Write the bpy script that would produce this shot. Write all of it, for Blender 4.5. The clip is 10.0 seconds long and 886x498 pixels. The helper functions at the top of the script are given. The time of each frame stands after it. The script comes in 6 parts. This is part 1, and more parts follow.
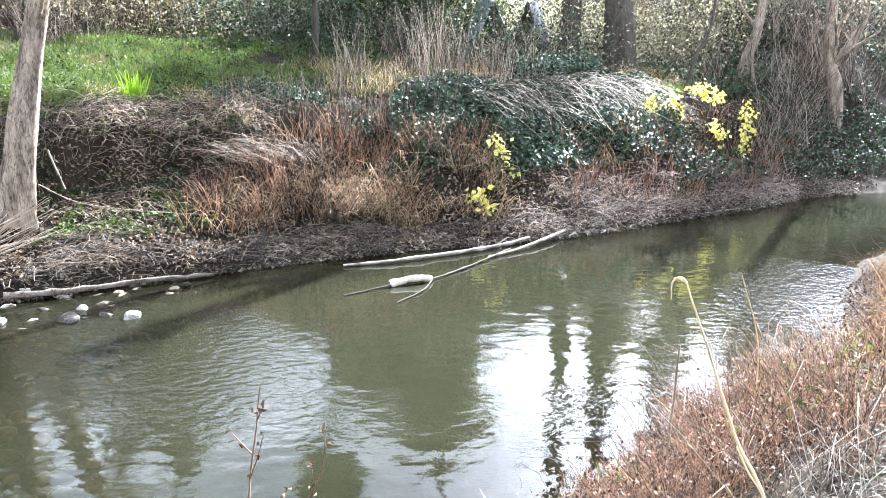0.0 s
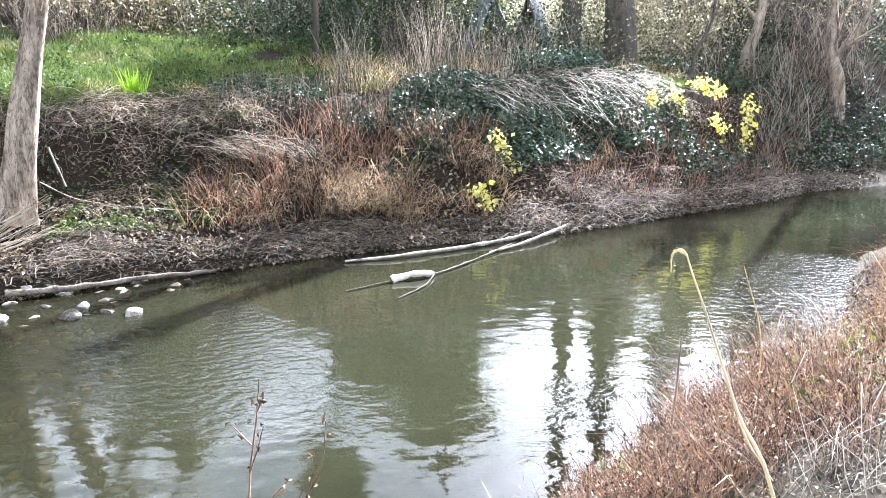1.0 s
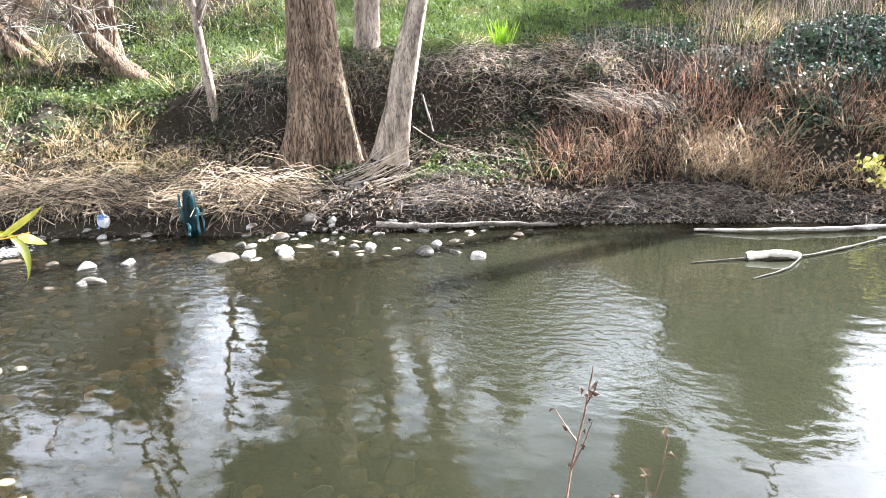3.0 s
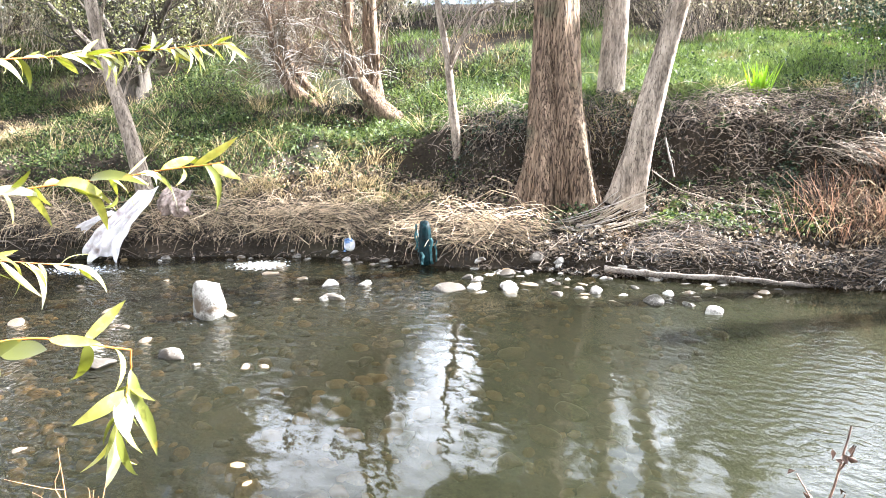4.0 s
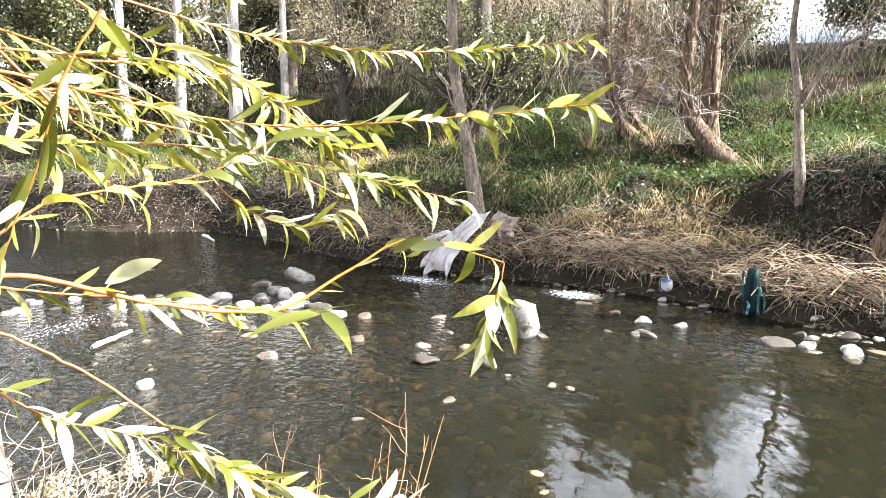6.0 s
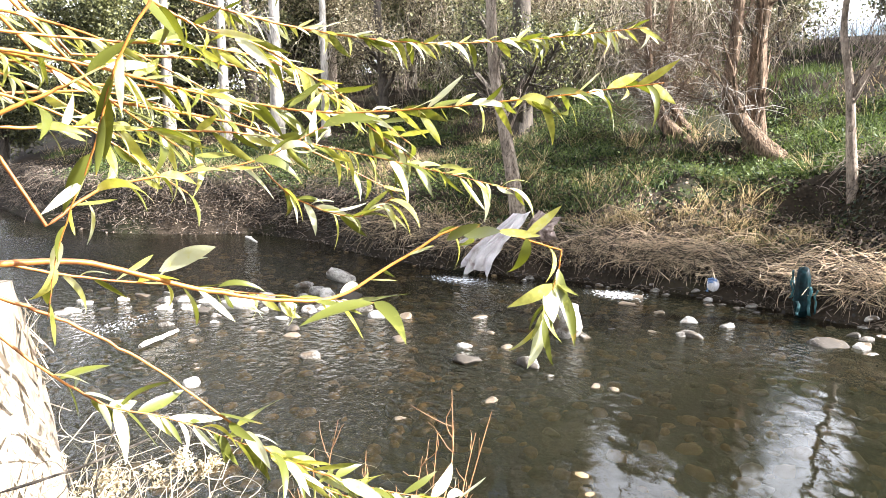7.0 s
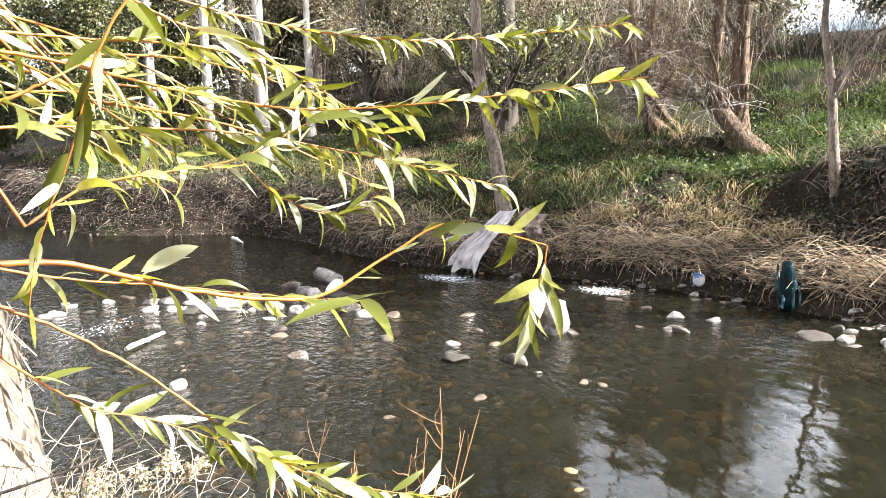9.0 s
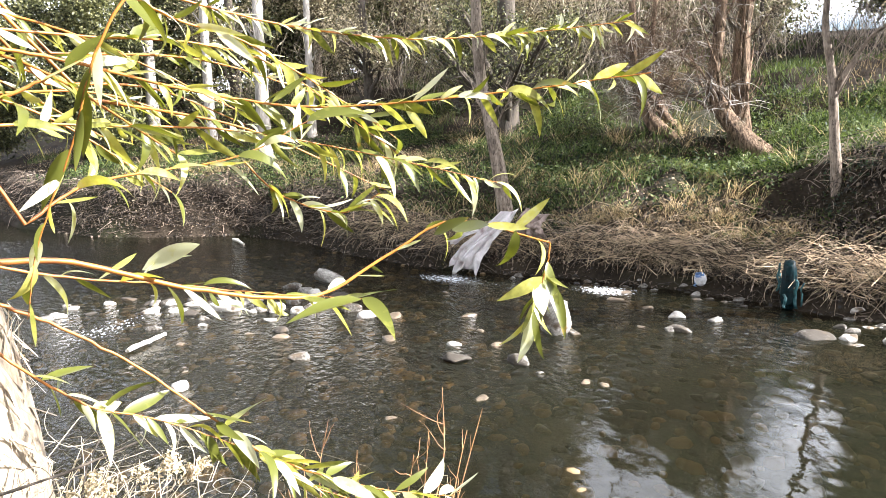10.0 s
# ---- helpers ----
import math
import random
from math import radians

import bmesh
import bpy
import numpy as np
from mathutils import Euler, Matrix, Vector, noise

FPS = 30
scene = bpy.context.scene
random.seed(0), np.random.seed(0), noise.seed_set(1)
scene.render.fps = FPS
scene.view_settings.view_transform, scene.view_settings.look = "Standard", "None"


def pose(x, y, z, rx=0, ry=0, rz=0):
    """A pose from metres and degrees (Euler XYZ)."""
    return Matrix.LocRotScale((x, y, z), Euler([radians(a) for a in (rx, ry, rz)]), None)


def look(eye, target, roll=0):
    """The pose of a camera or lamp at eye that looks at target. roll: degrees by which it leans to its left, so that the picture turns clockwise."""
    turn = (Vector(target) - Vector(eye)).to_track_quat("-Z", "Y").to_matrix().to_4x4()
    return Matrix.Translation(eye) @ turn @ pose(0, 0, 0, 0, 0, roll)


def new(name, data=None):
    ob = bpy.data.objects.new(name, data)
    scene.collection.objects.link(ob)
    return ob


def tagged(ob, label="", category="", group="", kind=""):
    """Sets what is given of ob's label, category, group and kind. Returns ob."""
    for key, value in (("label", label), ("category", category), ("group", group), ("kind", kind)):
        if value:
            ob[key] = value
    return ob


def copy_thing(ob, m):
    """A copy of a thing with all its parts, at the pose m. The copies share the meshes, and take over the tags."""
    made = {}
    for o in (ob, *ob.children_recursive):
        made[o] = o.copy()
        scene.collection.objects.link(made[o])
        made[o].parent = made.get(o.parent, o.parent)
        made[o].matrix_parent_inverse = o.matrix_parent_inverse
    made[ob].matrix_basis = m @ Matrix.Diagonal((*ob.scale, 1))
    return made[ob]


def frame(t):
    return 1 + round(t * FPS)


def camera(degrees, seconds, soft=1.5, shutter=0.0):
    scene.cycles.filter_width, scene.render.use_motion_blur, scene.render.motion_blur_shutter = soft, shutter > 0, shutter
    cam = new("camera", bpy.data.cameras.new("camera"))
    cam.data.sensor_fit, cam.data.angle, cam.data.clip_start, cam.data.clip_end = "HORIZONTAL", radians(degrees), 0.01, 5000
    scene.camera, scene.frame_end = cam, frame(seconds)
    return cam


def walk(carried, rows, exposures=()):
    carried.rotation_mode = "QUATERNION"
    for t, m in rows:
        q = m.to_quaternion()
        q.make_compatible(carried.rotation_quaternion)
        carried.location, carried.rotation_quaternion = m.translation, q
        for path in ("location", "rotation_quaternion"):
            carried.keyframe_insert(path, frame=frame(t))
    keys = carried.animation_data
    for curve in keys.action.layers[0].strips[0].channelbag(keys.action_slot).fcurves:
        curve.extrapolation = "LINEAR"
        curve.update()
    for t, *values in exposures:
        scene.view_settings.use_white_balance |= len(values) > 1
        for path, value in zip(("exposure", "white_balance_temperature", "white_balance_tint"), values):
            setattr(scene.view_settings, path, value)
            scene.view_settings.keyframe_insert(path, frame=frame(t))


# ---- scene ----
cam = camera(63.8, 10.0, soft=0.6)
PATH = [
    (0.0, pose(0.000, -0.000, 3.500, 76.63, 0.14, -0.00)),
    (0.5, pose(0.009, -0.005, 3.486, 77.12, 0.42, -0.08)),
    (1.0, pose(0.009, 0.011, 3.465, 76.39, 0.49, 0.07)),
    (1.5, pose(-0.011, 0.189, 3.389, 72.09, 0.86, 4.08)),
    (2.0, pose(-0.107, 0.392, 3.311, 71.31, -0.56, 11.60)),
    (2.5, pose(-0.172, 0.489, 3.363, 68.65, 0.68, 18.44)),
    (2.7, pose(-0.153, 0.498, 3.384, 71.43, 1.28, 22.17)),
    (3.8, pose(-0.213, 0.617, 3.254, 75.73, -0.07, 41.83)),
    (4.0, pose(-0.205, 0.656, 3.188, 77.56, 0.80, 46.65)),
    (4.5, pose(-0.072, 0.622, 3.256, 81.76, -0.72, 56.05)),
    (5.0, pose(-0.050, 0.568, 3.118, 81.65, -1.27, 63.55)),
    (5.5, pose(-0.125, 0.532, 3.052, 80.31, -0.71, 70.31)),
    (5.7, pose(-0.128, 0.525, 3.037, 80.72, -0.66, 71.13)),
    (6.8, pose(-0.168, 0.499, 2.986, 80.95, -0.48, 74.79)),
    (7.0, pose(-0.174, 0.498, 2.985, 81.10, -0.04, 75.18)),
    (7.5, pose(-0.189, 0.499, 2.982, 80.83, 0.39, 75.04)),
    (8.0, pose(-0.185, 0.505, 2.981, 80.37, 0.47, 74.25)),
    (8.5, pose(-0.190, 0.507, 2.981, 80.62, 0.54, 74.15)),
    (9.0, pose(-0.177, 0.502, 2.981, 80.97, 0.50, 74.06)),
    (9.5, pose(-0.177, 0.501, 2.981, 80.64, 0.51, 73.93)),
    (10.0, pose(-0.184, 0.501, 2.974, 81.04, 0.71, 74.11)),
]
walk(cam, PATH, exposures=[(0.0, 3.1, 5600, 11), (2.7, 3.1, 5800, 12), (3.8, 3.42, 5900, 11), (4.5, 3.4, 5950, 11), (5.5, 2.8, 6000, 12), (7.0, 2.56, 6150, 13), (7.7, 2.48, 6150, 13), (9.0, 2.33, 6150, 13), (10.0, 2.33, 6150, 13)])

# ---- sky and sun ----
SUN_AZ, SUN_EL = 30.0, 37.0          # degrees clockwise from +y, and up
world = bpy.data.worlds.new("sky")
scene.world = world
world.use_nodes = True
wt = world.node_tree
wt.nodes.clear()
w_out = wt.nodes.new("ShaderNodeOutputWorld")
w_bg = wt.nodes.new("ShaderNodeBackground")
w_sky = wt.nodes.new("ShaderNodeTexSky")
w_sky.sky_type = "NISHITA"
w_sky.sun_disc = False
w_sky.sun_elevation = radians(SUN_EL)
w_sky.sun_rotation = radians(SUN_AZ)
w_sky.air_density, w_sky.dust_density = 1.0, 2.0
w_co = wt.nodes.new("ShaderNodeTexCoord")
w_map = wt.nodes.new("ShaderNodeMapping")
w_map.inputs["Scale"].default_value = (1.6, 1.6, 3.5)
w_no = wt.nodes.new("ShaderNodeTexNoise")
w_no.inputs["Scale"].default_value = 1.7
w_no.inputs["Detail"].default_value = 7
w_ra = wt.nodes.new("ShaderNodeValToRGB")
w_ra.color_ramp.elements[0].position, w_ra.color_ramp.elements[1].position = 0.36, 0.53
w_mx = wt.nodes.new("ShaderNodeMixRGB")
wt.links.new(w_co.outputs["Generated"], w_map.inputs["Vector"])
wt.links.new(w_map.outputs["Vector"], w_no.inputs["Vector"])
wt.links.new(w_no.outputs["Fac"], w_ra.inputs["Fac"])
w_xyz = wt.nodes.new("ShaderNodeSeparateXYZ")            # the cloud bank is brightest low down
w_low = wt.nodes.new("ShaderNodeMapRange")
w_low.inputs["From Min"].default_value, w_low.inputs["From Max"].default_value = 0.38, 0.58
w_low.inputs["To Min"].default_value, w_low.inputs["To Max"].default_value = 25.0, 6.0
w_cc = wt.nodes.new("ShaderNodeVectorMath")
w_cc.operation = "SCALE"
w_cc.inputs[0].default_value = (0.97, 0.99, 1.03)
wt.links.new(w_co.outputs["Generated"], w_xyz.inputs[0])
wt.links.new(w_xyz.outputs["Z"], w_low.inputs["Value"])
wt.links.new(w_low.outputs[0], w_cc.inputs["Scale"])
wt.links.new(w_cc.outputs[0], w_mx.inputs[2])
wt.links.new(w_ra.outputs["Color"], w_mx.inputs[0])
wt.links.new(w_sky.outputs["Color"], w_mx.inputs[1])
w_dot = wt.nodes.new("ShaderNodeVectorMath")            # bright hazy sky round the sun
w_dot.operation = "DOT_PRODUCT"
w_dot.inputs[1].default_value = (math.sin(radians(SUN_AZ)) * math.cos(radians(SUN_EL)), math.cos(radians(SUN_AZ)) * math.cos(radians(SUN_EL)), math.sin(radians(SUN_EL)))
w_cl = wt.nodes.new("ShaderNodeMath")
w_cl.operation = "MAXIMUM"
w_cl.inputs[1].default_value = 0.0
w_pw = wt.nodes.new("ShaderNodeMath")
w_pw.operation = "POWER"
w_pw.inputs[1].default_value = 19.0
w_halo = wt.nodes.new("ShaderNodeMixRGB")
w_halo.blend_type = "ADD"
w_halo.inputs[0].default_value = 1.0
w_hc = wt.nodes.new("ShaderNodeVectorMath")
w_hc.operation = "SCALE"
w_hc.inputs[0].default_value = (90.0, 89.0, 88.0)
wt.links.new(w_co.outputs["Generated"], w_dot.inputs[0])
wt.links.new(w_dot.outputs["Value"], w_cl.inputs[0])
wt.links.new(w_cl.outputs[0], w_pw.inputs[0])
wt.links.new(w_pw.outputs[0], w_hc.inputs["Scale"])
wt.links.new(w_hc.outputs[0], w_halo.inputs[2])
wt.links.new(w_mx.outputs["Color"], w_halo.inputs[1])
wt.links.new(w_halo.outputs["Color"], w_bg.inputs["Color"])
wt.links.new(w_bg.outputs["Background"], w_out.inputs["Surface"])
w_bg.inputs["Strength"].default_value = 0.045
sun_data = bpy.data.lights.new("sun", "SUN")
sun_data.energy, sun_data.angle, sun_data.color = 5.0, radians(0.6), (1.0, 0.96, 0.9)
sun = new("sun", sun_data)
_a, _e = radians(SUN_AZ), radians(SUN_EL)
sun.matrix_world = look((0, 0, 60), (-60 * math.sin(_a) * math.cos(_e), -60 * math.cos(_a) * math.cos(_e), 60 - 60 * math.sin(_e)))

rng = np.random.default_rng(7)


# ---- mesh helpers ----
class Geo:
    """Collects vertices and faces of many pieces into one mesh."""

    def __init__(self):
        self.v, self.f, self.n, self.count = [], [], [], 0

    def add(self, v, f):
        v, f = np.asarray(v, float).reshape(-1, 3), np.asarray(f, int)
        self.v.append(v)
        self.f.append((f + self.count).ravel())
        self.n.append(np.full(len(f), f.shape[1]))
        self.count += len(v)

    def mesh(self, name, material, smooth=True):
        me = bpy.data.meshes.new(name)
        v, f, n = np.concatenate(self.v), np.concatenate(self.f), np.concatenate(self.n)
        me.vertices.add(len(v))
        me.vertices.foreach_set("co", v.ravel())
        me.loops.add(len(f))
        me.loops.foreach_set("vertex_index", f)
        me.polygons.add(len(n))
        me.polygons.foreach_set("loop_start", np.concatenate([[0], np.cumsum(n)[:-1]]))
        me.polygons.foreach_set("use_smooth", np.full(len(n), smooth))
        me.materials.append(material)
        me.update(calc_edges=True)
        return me


def part(name, geo, material, parent=None, label="", smooth=True):
    ob = new(name, geo.mesh(name, material, smooth) if isinstance(geo, Geo) else geo)
    ob.parent = parent
    return tagged(ob, label)


def thing(name, at, label, category, group="", kind=""):
    """An Empty at the base of a thing made of parts, in world axes."""
    ob = new(name)
    ob.empty_display_size = 0.1
    ob.location = at
    return tagged(ob, label, category, group, kind)


def tube(geo, path, radii, sides=6, closed=True, ridges=None):
    """A swept tube along path, with a radius for each point."""
    p, r = np.asarray(path, float), np.asarray(radii, float)
    k = len(p)
    tan = np.gradient(p, axis=0)
    tan /= np.linalg.norm(tan, axis=1)[:, None] + 1e-9
    ref = np.array([1.0, 0, 0]) if abs(tan[0, 0]) < 0.8 else np.array([0, 1.0, 0])
    rings = []
    for i in range(k):
        u = ref - tan[i] * (ref @ tan[i])
        u /= np.linalg.norm(u) + 1e-9
        ref = u
        w = np.cross(tan[i], u)
        a = np.arange(sides) / sides * 2 * np.pi
        rr = r[i] * (ridges(a, i) if ridges else 1.0)
        rings.append(p[i] + (np.cos(a) * rr)[:, None] * u + (np.sin(a) * rr)[:, None] * w)
    v = np.concatenate(rings)
    i, j = np.meshgrid(np.arange(k - 1), np.arange(sides), indexing="ij")
    a, b = (i * sides + j).ravel(), (i * sides + (j + 1) % sides).ravel()
    geo.add(v, np.stack([a, b, b + sides, a + sides], 1))
    if closed:
        geo.add(rings[-1], np.array([list(range(sides))]))
    return geo


def blades(geo, root, tip, width, bend=0.25, side=None):
    """Many grass blades or flat stalks at once: tapered strips of two quads."""
    root, tip = np.asarray(root, float), np.asarray(tip, float)
    n = len(root)
    d = tip - root
    if side is None:
        side = rng.normal(size=(n, 3)) * [1, 1, 0.2]
    side = side - d * ((side * d).sum(1) / ((d * d).sum(1) + 1e-9))[:, None]
    side /= np.linalg.norm(side, axis=1)[:, None] + 1e-9
    w = (np.asarray(width) * np.ones(n))[:, None]
    L = np.linalg.norm(d, axis=1)[:, None]
    mid = root + d * 0.55 + np.array([0, 0, 1.0]) * L * np.asarray(bend).reshape(-1, 1) * 0.5
    v = np.stack([root - side * w / 2, root + side * w / 2, mid + side * w * 0.4, mid - side * w * 0.4,
                  tip + side * w * 0.08, tip - side * w * 0.08], 1).reshape(-1, 3)
    o = np.arange(n)[:, None] * 6
    geo.add(v, np.concatenate([o + [0, 1, 2, 3], o + [3, 2, 4, 5]]))


def stalks(geo, root, tip, radius, sag=0.1, knots=3):
    """Many thin three-sided stems at once, slightly bowed."""
    root, tip = np.asarray(root, float), np.asarray(tip, float)
    n = len(root)
    d = tip - root
    L = np.linalg.norm(d, axis=1)[:, None]
    a = np.cross(d, [0.3, 0.2, 1.0])
    a /= np.linalg.norm(a, axis=1)[:, None] + 1e-9
    b = np.cross(d, a)
    b /= np.linalg.norm(b, axis=1)[:, None] + 1e-9
    bow = (rng.normal(size=(n, 3)) * 0.6 + [0, 0, 1]) * L * np.asarray(sag).reshape(-1, 1)
    wob = rng.normal(size=(n, knots + 1, 3)) * (L * 0.014)[:, None]
    rad = (np.asarray(radius) * np.ones(n))
    rows = []
    for k in range(knots + 1):
        u = k / knots
        c = root + d * u + bow * (4 * u * (1 - u)) + (wob[:, k] if 0 < k else 0)
        rk = (rad * (1 - 0.65 * u))[:, None]
        for q in range(3):
            an = q * 2.0944
            rows.append(c + a * rk * math.cos(an) + b * rk * math.sin(an))
    m = (knots + 1) * 3
    v = np.stack(rows, 1).reshape(-1, 3)
    o = np.arange(n)[:, None] * m
    fs = []
    for k in range(knots):
        for q in range(3):
            fs.append(o + [k * 3 + q, k * 3 + (q + 1) % 3, k * 3 + 3 + (q + 1) % 3, k * 3 + 3 + q])
    geo.add(v, np.concatenate(fs))


def leaves(geo, at, size, normal=None, spread=0.6, slim=0.6, fold=0.15):
    """Many small leaves at once: a pointed rhomb folded along its midrib."""
    at = np.asarray(at, float)
    n = len(at)
    nor = rng.normal(size=(n, 3)) * spread + (np.array([0, 0, 1.0]) if normal is None else normal)
    nor /= np.linalg.norm(nor, axis=1)[:, None] + 1e-9
    t = np.cross(nor, rng.normal(size=(n, 3)))
    t /= np.linalg.norm(t, axis=1)[:, None] + 1e-9
    s = np.cross(nor, t)
    L = (np.asarray(size) * np.ones(n))[:, None]
    w = L * slim * 0.5
    v = np.stack([at - t * L / 2, at - t * L * 0.1 + s * w + nor * L * fold, at + t * L / 2, at - t * L * 0.1 - s * w + nor * L * fold,
                  ], 1).reshape(-1, 3)
    o = np.arange(n)[:, None] * 4
    geo.add(v, np.concatenate([o + [0, 1, 2], o + [0, 2, 3]]))


# ---- materials ----
def material(name, dark, light, scale=4.0, rough=0.8, bump=0.3, fine=40.0, island=0.0, thing_vary=0.0, translucent=0.0, spec=0.5,
             stretch=(1, 1, 1), stain=None, metal=0.0, third=None, relief=0.02, fissure=None):
    """Two scales of noise between two base colours, with relief; island/thing_vary shift the brightness piece by piece."""
    m = bpy.data.materials.new(name)
    m.use_nodes = True
    nt = m.node_tree
    nt.nodes.clear()
    N, Lk = nt.nodes.new, nt.links.new
    out, bs = N("ShaderNodeOutputMaterial"), N("ShaderNodeBsdfPrincipled")
    geo = N("ShaderNodeNewGeometry")
    mp = N("ShaderNodeMapping")
    mp.inputs["Scale"].default_value = stretch
    Lk(geo.outputs["Position"], mp.inputs["Vector"])
    n1, n2 = N("ShaderNodeTexNoise"), N("ShaderNodeTexNoise")
    n1.inputs["Scale"].default_value, n1.inputs["Detail"].default_value = scale, 4
    n2.inputs["Scale"].default_value, n2.inputs["Detail"].default_value = fine, 3
    Lk(mp.outputs["Vector"], n1.inputs["Vector"])
    Lk(mp.outputs["Vector"], n2.inputs["Vector"])
    ad = N("ShaderNodeMath")
    ad.operation = "MULTIPLY_ADD"
    ad.inputs[1].default_value = 0.45
    Lk(n2.outputs["Fac"], ad.inputs[0])
    sc = N("ShaderNodeMath")
    sc.operation = "MULTIPLY"
    sc.inputs[1].default_value = 0.62
    Lk(n1.outputs["Fac"], sc.inputs[0])
    Lk(sc.outputs[0], ad.inputs[2])
    fac = ad.outputs[0]
    for amount, src in ((island, geo.outputs["Random Per Island"]), (thing_vary, None)):
        if amount:
            if src is None:
                src = N("ShaderNodeObjectInfo").outputs["Random"]
            q = N("ShaderNodeMath")
            q.operation = "MULTIPLY_ADD"
            q.inputs[1].default_value = amount
            Lk(src, q.inputs[0])
            q2 = N("ShaderNodeMath")
            q2.operation = "ADD"
            q2.inputs[1].default_value = -amount / 2
            Lk(fac, q2.inputs[0])
            Lk(q2.outputs[0], q.inputs[2])
            fac = q.outputs[0]
    ramp = N("ShaderNodeValToRGB")
    e = ramp.color_ramp.elements
    e[0].position, e[0].color = 0.36, (*dark, 1)
    e[1].position, e[1].color = 0.68, (*light, 1)
    if third:
        x = e.new(0.9)
        x.color = (*third, 1)
    Lk(fac, ramp.inputs["Fac"])
    col = ramp.outputs["Color"]
    if stain:
        n3 = N("ShaderNodeTexNoise")
        n3.inputs["Scale"].default_value, n3.inputs["Detail"].default_value = stain[1], 5
        Lk(geo.outputs["Position"], n3.inputs["Vector"])
        r3 = N("ShaderNodeValToRGB")
        r3.color_ramp.elements[0].position, r3.color_ramp.elements[1].position = stain[2], stain[2] + 0.12
        Lk(n3.outputs["Fac"], r3.inputs["Fac"])
        mx = N("ShaderNodeMixRGB")
        mx.inputs[2].default_value = (*stain[0], 1)
        Lk(r3.outputs["Color"], mx.inputs[0])
        Lk(col, mx.inputs[1])
        col = mx.outputs["Color"]
    height = ad.outputs[0]
    if fissure:                 # long cracks between plates of bark
        fm, fn, fa, fr = N("ShaderNodeMapping"), N("ShaderNodeTexNoise"), N("ShaderNodeMath"), N("ShaderNodeMapRange")
        fm.inputs["Scale"].default_value = fissure[0]
        fn.inputs["Scale"].default_value, fn.inputs["Detail"].default_value = 1.0, 4
        Lk(geo.outputs["Position"], fm.inputs["Vector"])
        Lk(fm.outputs["Vector"], fn.inputs["Vector"])
        fa.operation = "SUBTRACT"
        fa.inputs[1].default_value = 0.5
        Lk(fn.outputs["Fac"], fa.inputs[0])
        ab = N("ShaderNodeMath")
        ab.operation = "ABSOLUTE"
        Lk(fa.outputs[0], ab.inputs[0])
        fr.inputs["From Max"].default_value = fissure[1]
        Lk(ab.outputs[0], fr.inputs["Value"])
        fc = N("ShaderNodeMixRGB")
        fc.inputs[1].default_value = (*fissure[2], 1)
        Lk(fr.outputs[0], fc.inputs[0])
        Lk(col, fc.inputs[2])
        col = fc.outputs["Color"]
        hh_ = N("ShaderNodeMath")
        Lk(fr.outputs[0], hh_.inputs[0])
        Lk(height, hh_.inputs[1])
        height = hh_.outputs[0]
    Lk(col, bs.inputs["Base Color"])
    bs.inputs["Roughness"].default_value = rough
    bs.inputs["Metallic"].default_value = metal
    bs.inputs["Specular IOR Level"].default_value = spec
    if bump:
        bm_ = N("ShaderNodeBump")
        bm_.inputs["Strength"].default_value, bm_.inputs["Distance"].default_value = bump, relief
        Lk(height, bm_.inputs["Height"])
        Lk(bm_.outputs["Normal"], bs.inputs["Normal"])
    if translucent:
        tr, mixs = N("ShaderNodeBsdfTranslucent"), N("ShaderNodeMixShader")
        hs = N("ShaderNodeHueSaturation")
        hs.inputs["Value"].default_value, hs.inputs["Saturation"].default_value = 1.3, 1.15
        Lk(col, hs.inputs["Color"])
        Lk(hs.outputs["Color"], tr.inputs["Color"])
        mixs.inputs[0].default_value = translucent
        Lk(bs.outputs[0], mixs.inputs[1])
        Lk(tr.outputs[0], mixs.inputs[2])
        Lk(mixs.outputs[0], out.inputs["Surface"])
    else:
        Lk(bs.outputs[0], out.inputs["Surface"])
    return m


M_SOIL = material("soil", (0.01, 0.0075, 0.005), (0.045, 0.034, 0.023), 1.2, 0.95, 1.0, 16, spec=0.15, relief=0.05, stain=((0.024, 0.024, 0.012), 0.35, 0.54))
M_BARK = material("bark", (0.045, 0.029, 0.019), (0.28, 0.195, 0.13), 1.6, 0.9, 1.0, 7, stretch=(5, 5, 0.6), relief=0.09, spec=0.2, stain=((0.085, 0.075, 0.045), 1.1, 0.56), fissure=((15, 15, 2.2), 0.032, (0.05, 0.034, 0.023)))
M_PALEBARK = material("pale_bark", (0.07, 0.053, 0.04), (0.42, 0.34, 0.265), 2.2, 0.9, 0.8, 11, stretch=(3, 3, 0.8), spec=0.2, relief=0.04, fissure=((14, 14, 3.5), 0.018, (0.06, 0.044, 0.032)))
M_DARKBARK = material("dark_bark", (0.02, 0.016, 0.012), (0.085, 0.068, 0.05), 3.0, 0.9, 0.8, 12, stretch=(3, 3, 0.8))
M_IVY = material("ivy_leaf", (0.01, 0.024, 0.01), (0.05, 0.085, 0.04), 2.0, 0.4, 0, 20, island=0.7, translucent=0.12, spec=0.42)
M_GREEN = material("grass_blade", (0.025, 0.045, 0.011), (0.125, 0.165, 0.045), 0.6, 0.6, 0, 12, island=0.7, translucent=0.35, stain=((0.16, 0.13, 0.06), 0.7, 0.56))
M_LIMEGREEN = material("bright_grass", (0.14, 0.27, 0.02), (0.3, 0.46, 0.05), 0.8, 0.6, 0, 12, island=0.4, translucent=0.4)
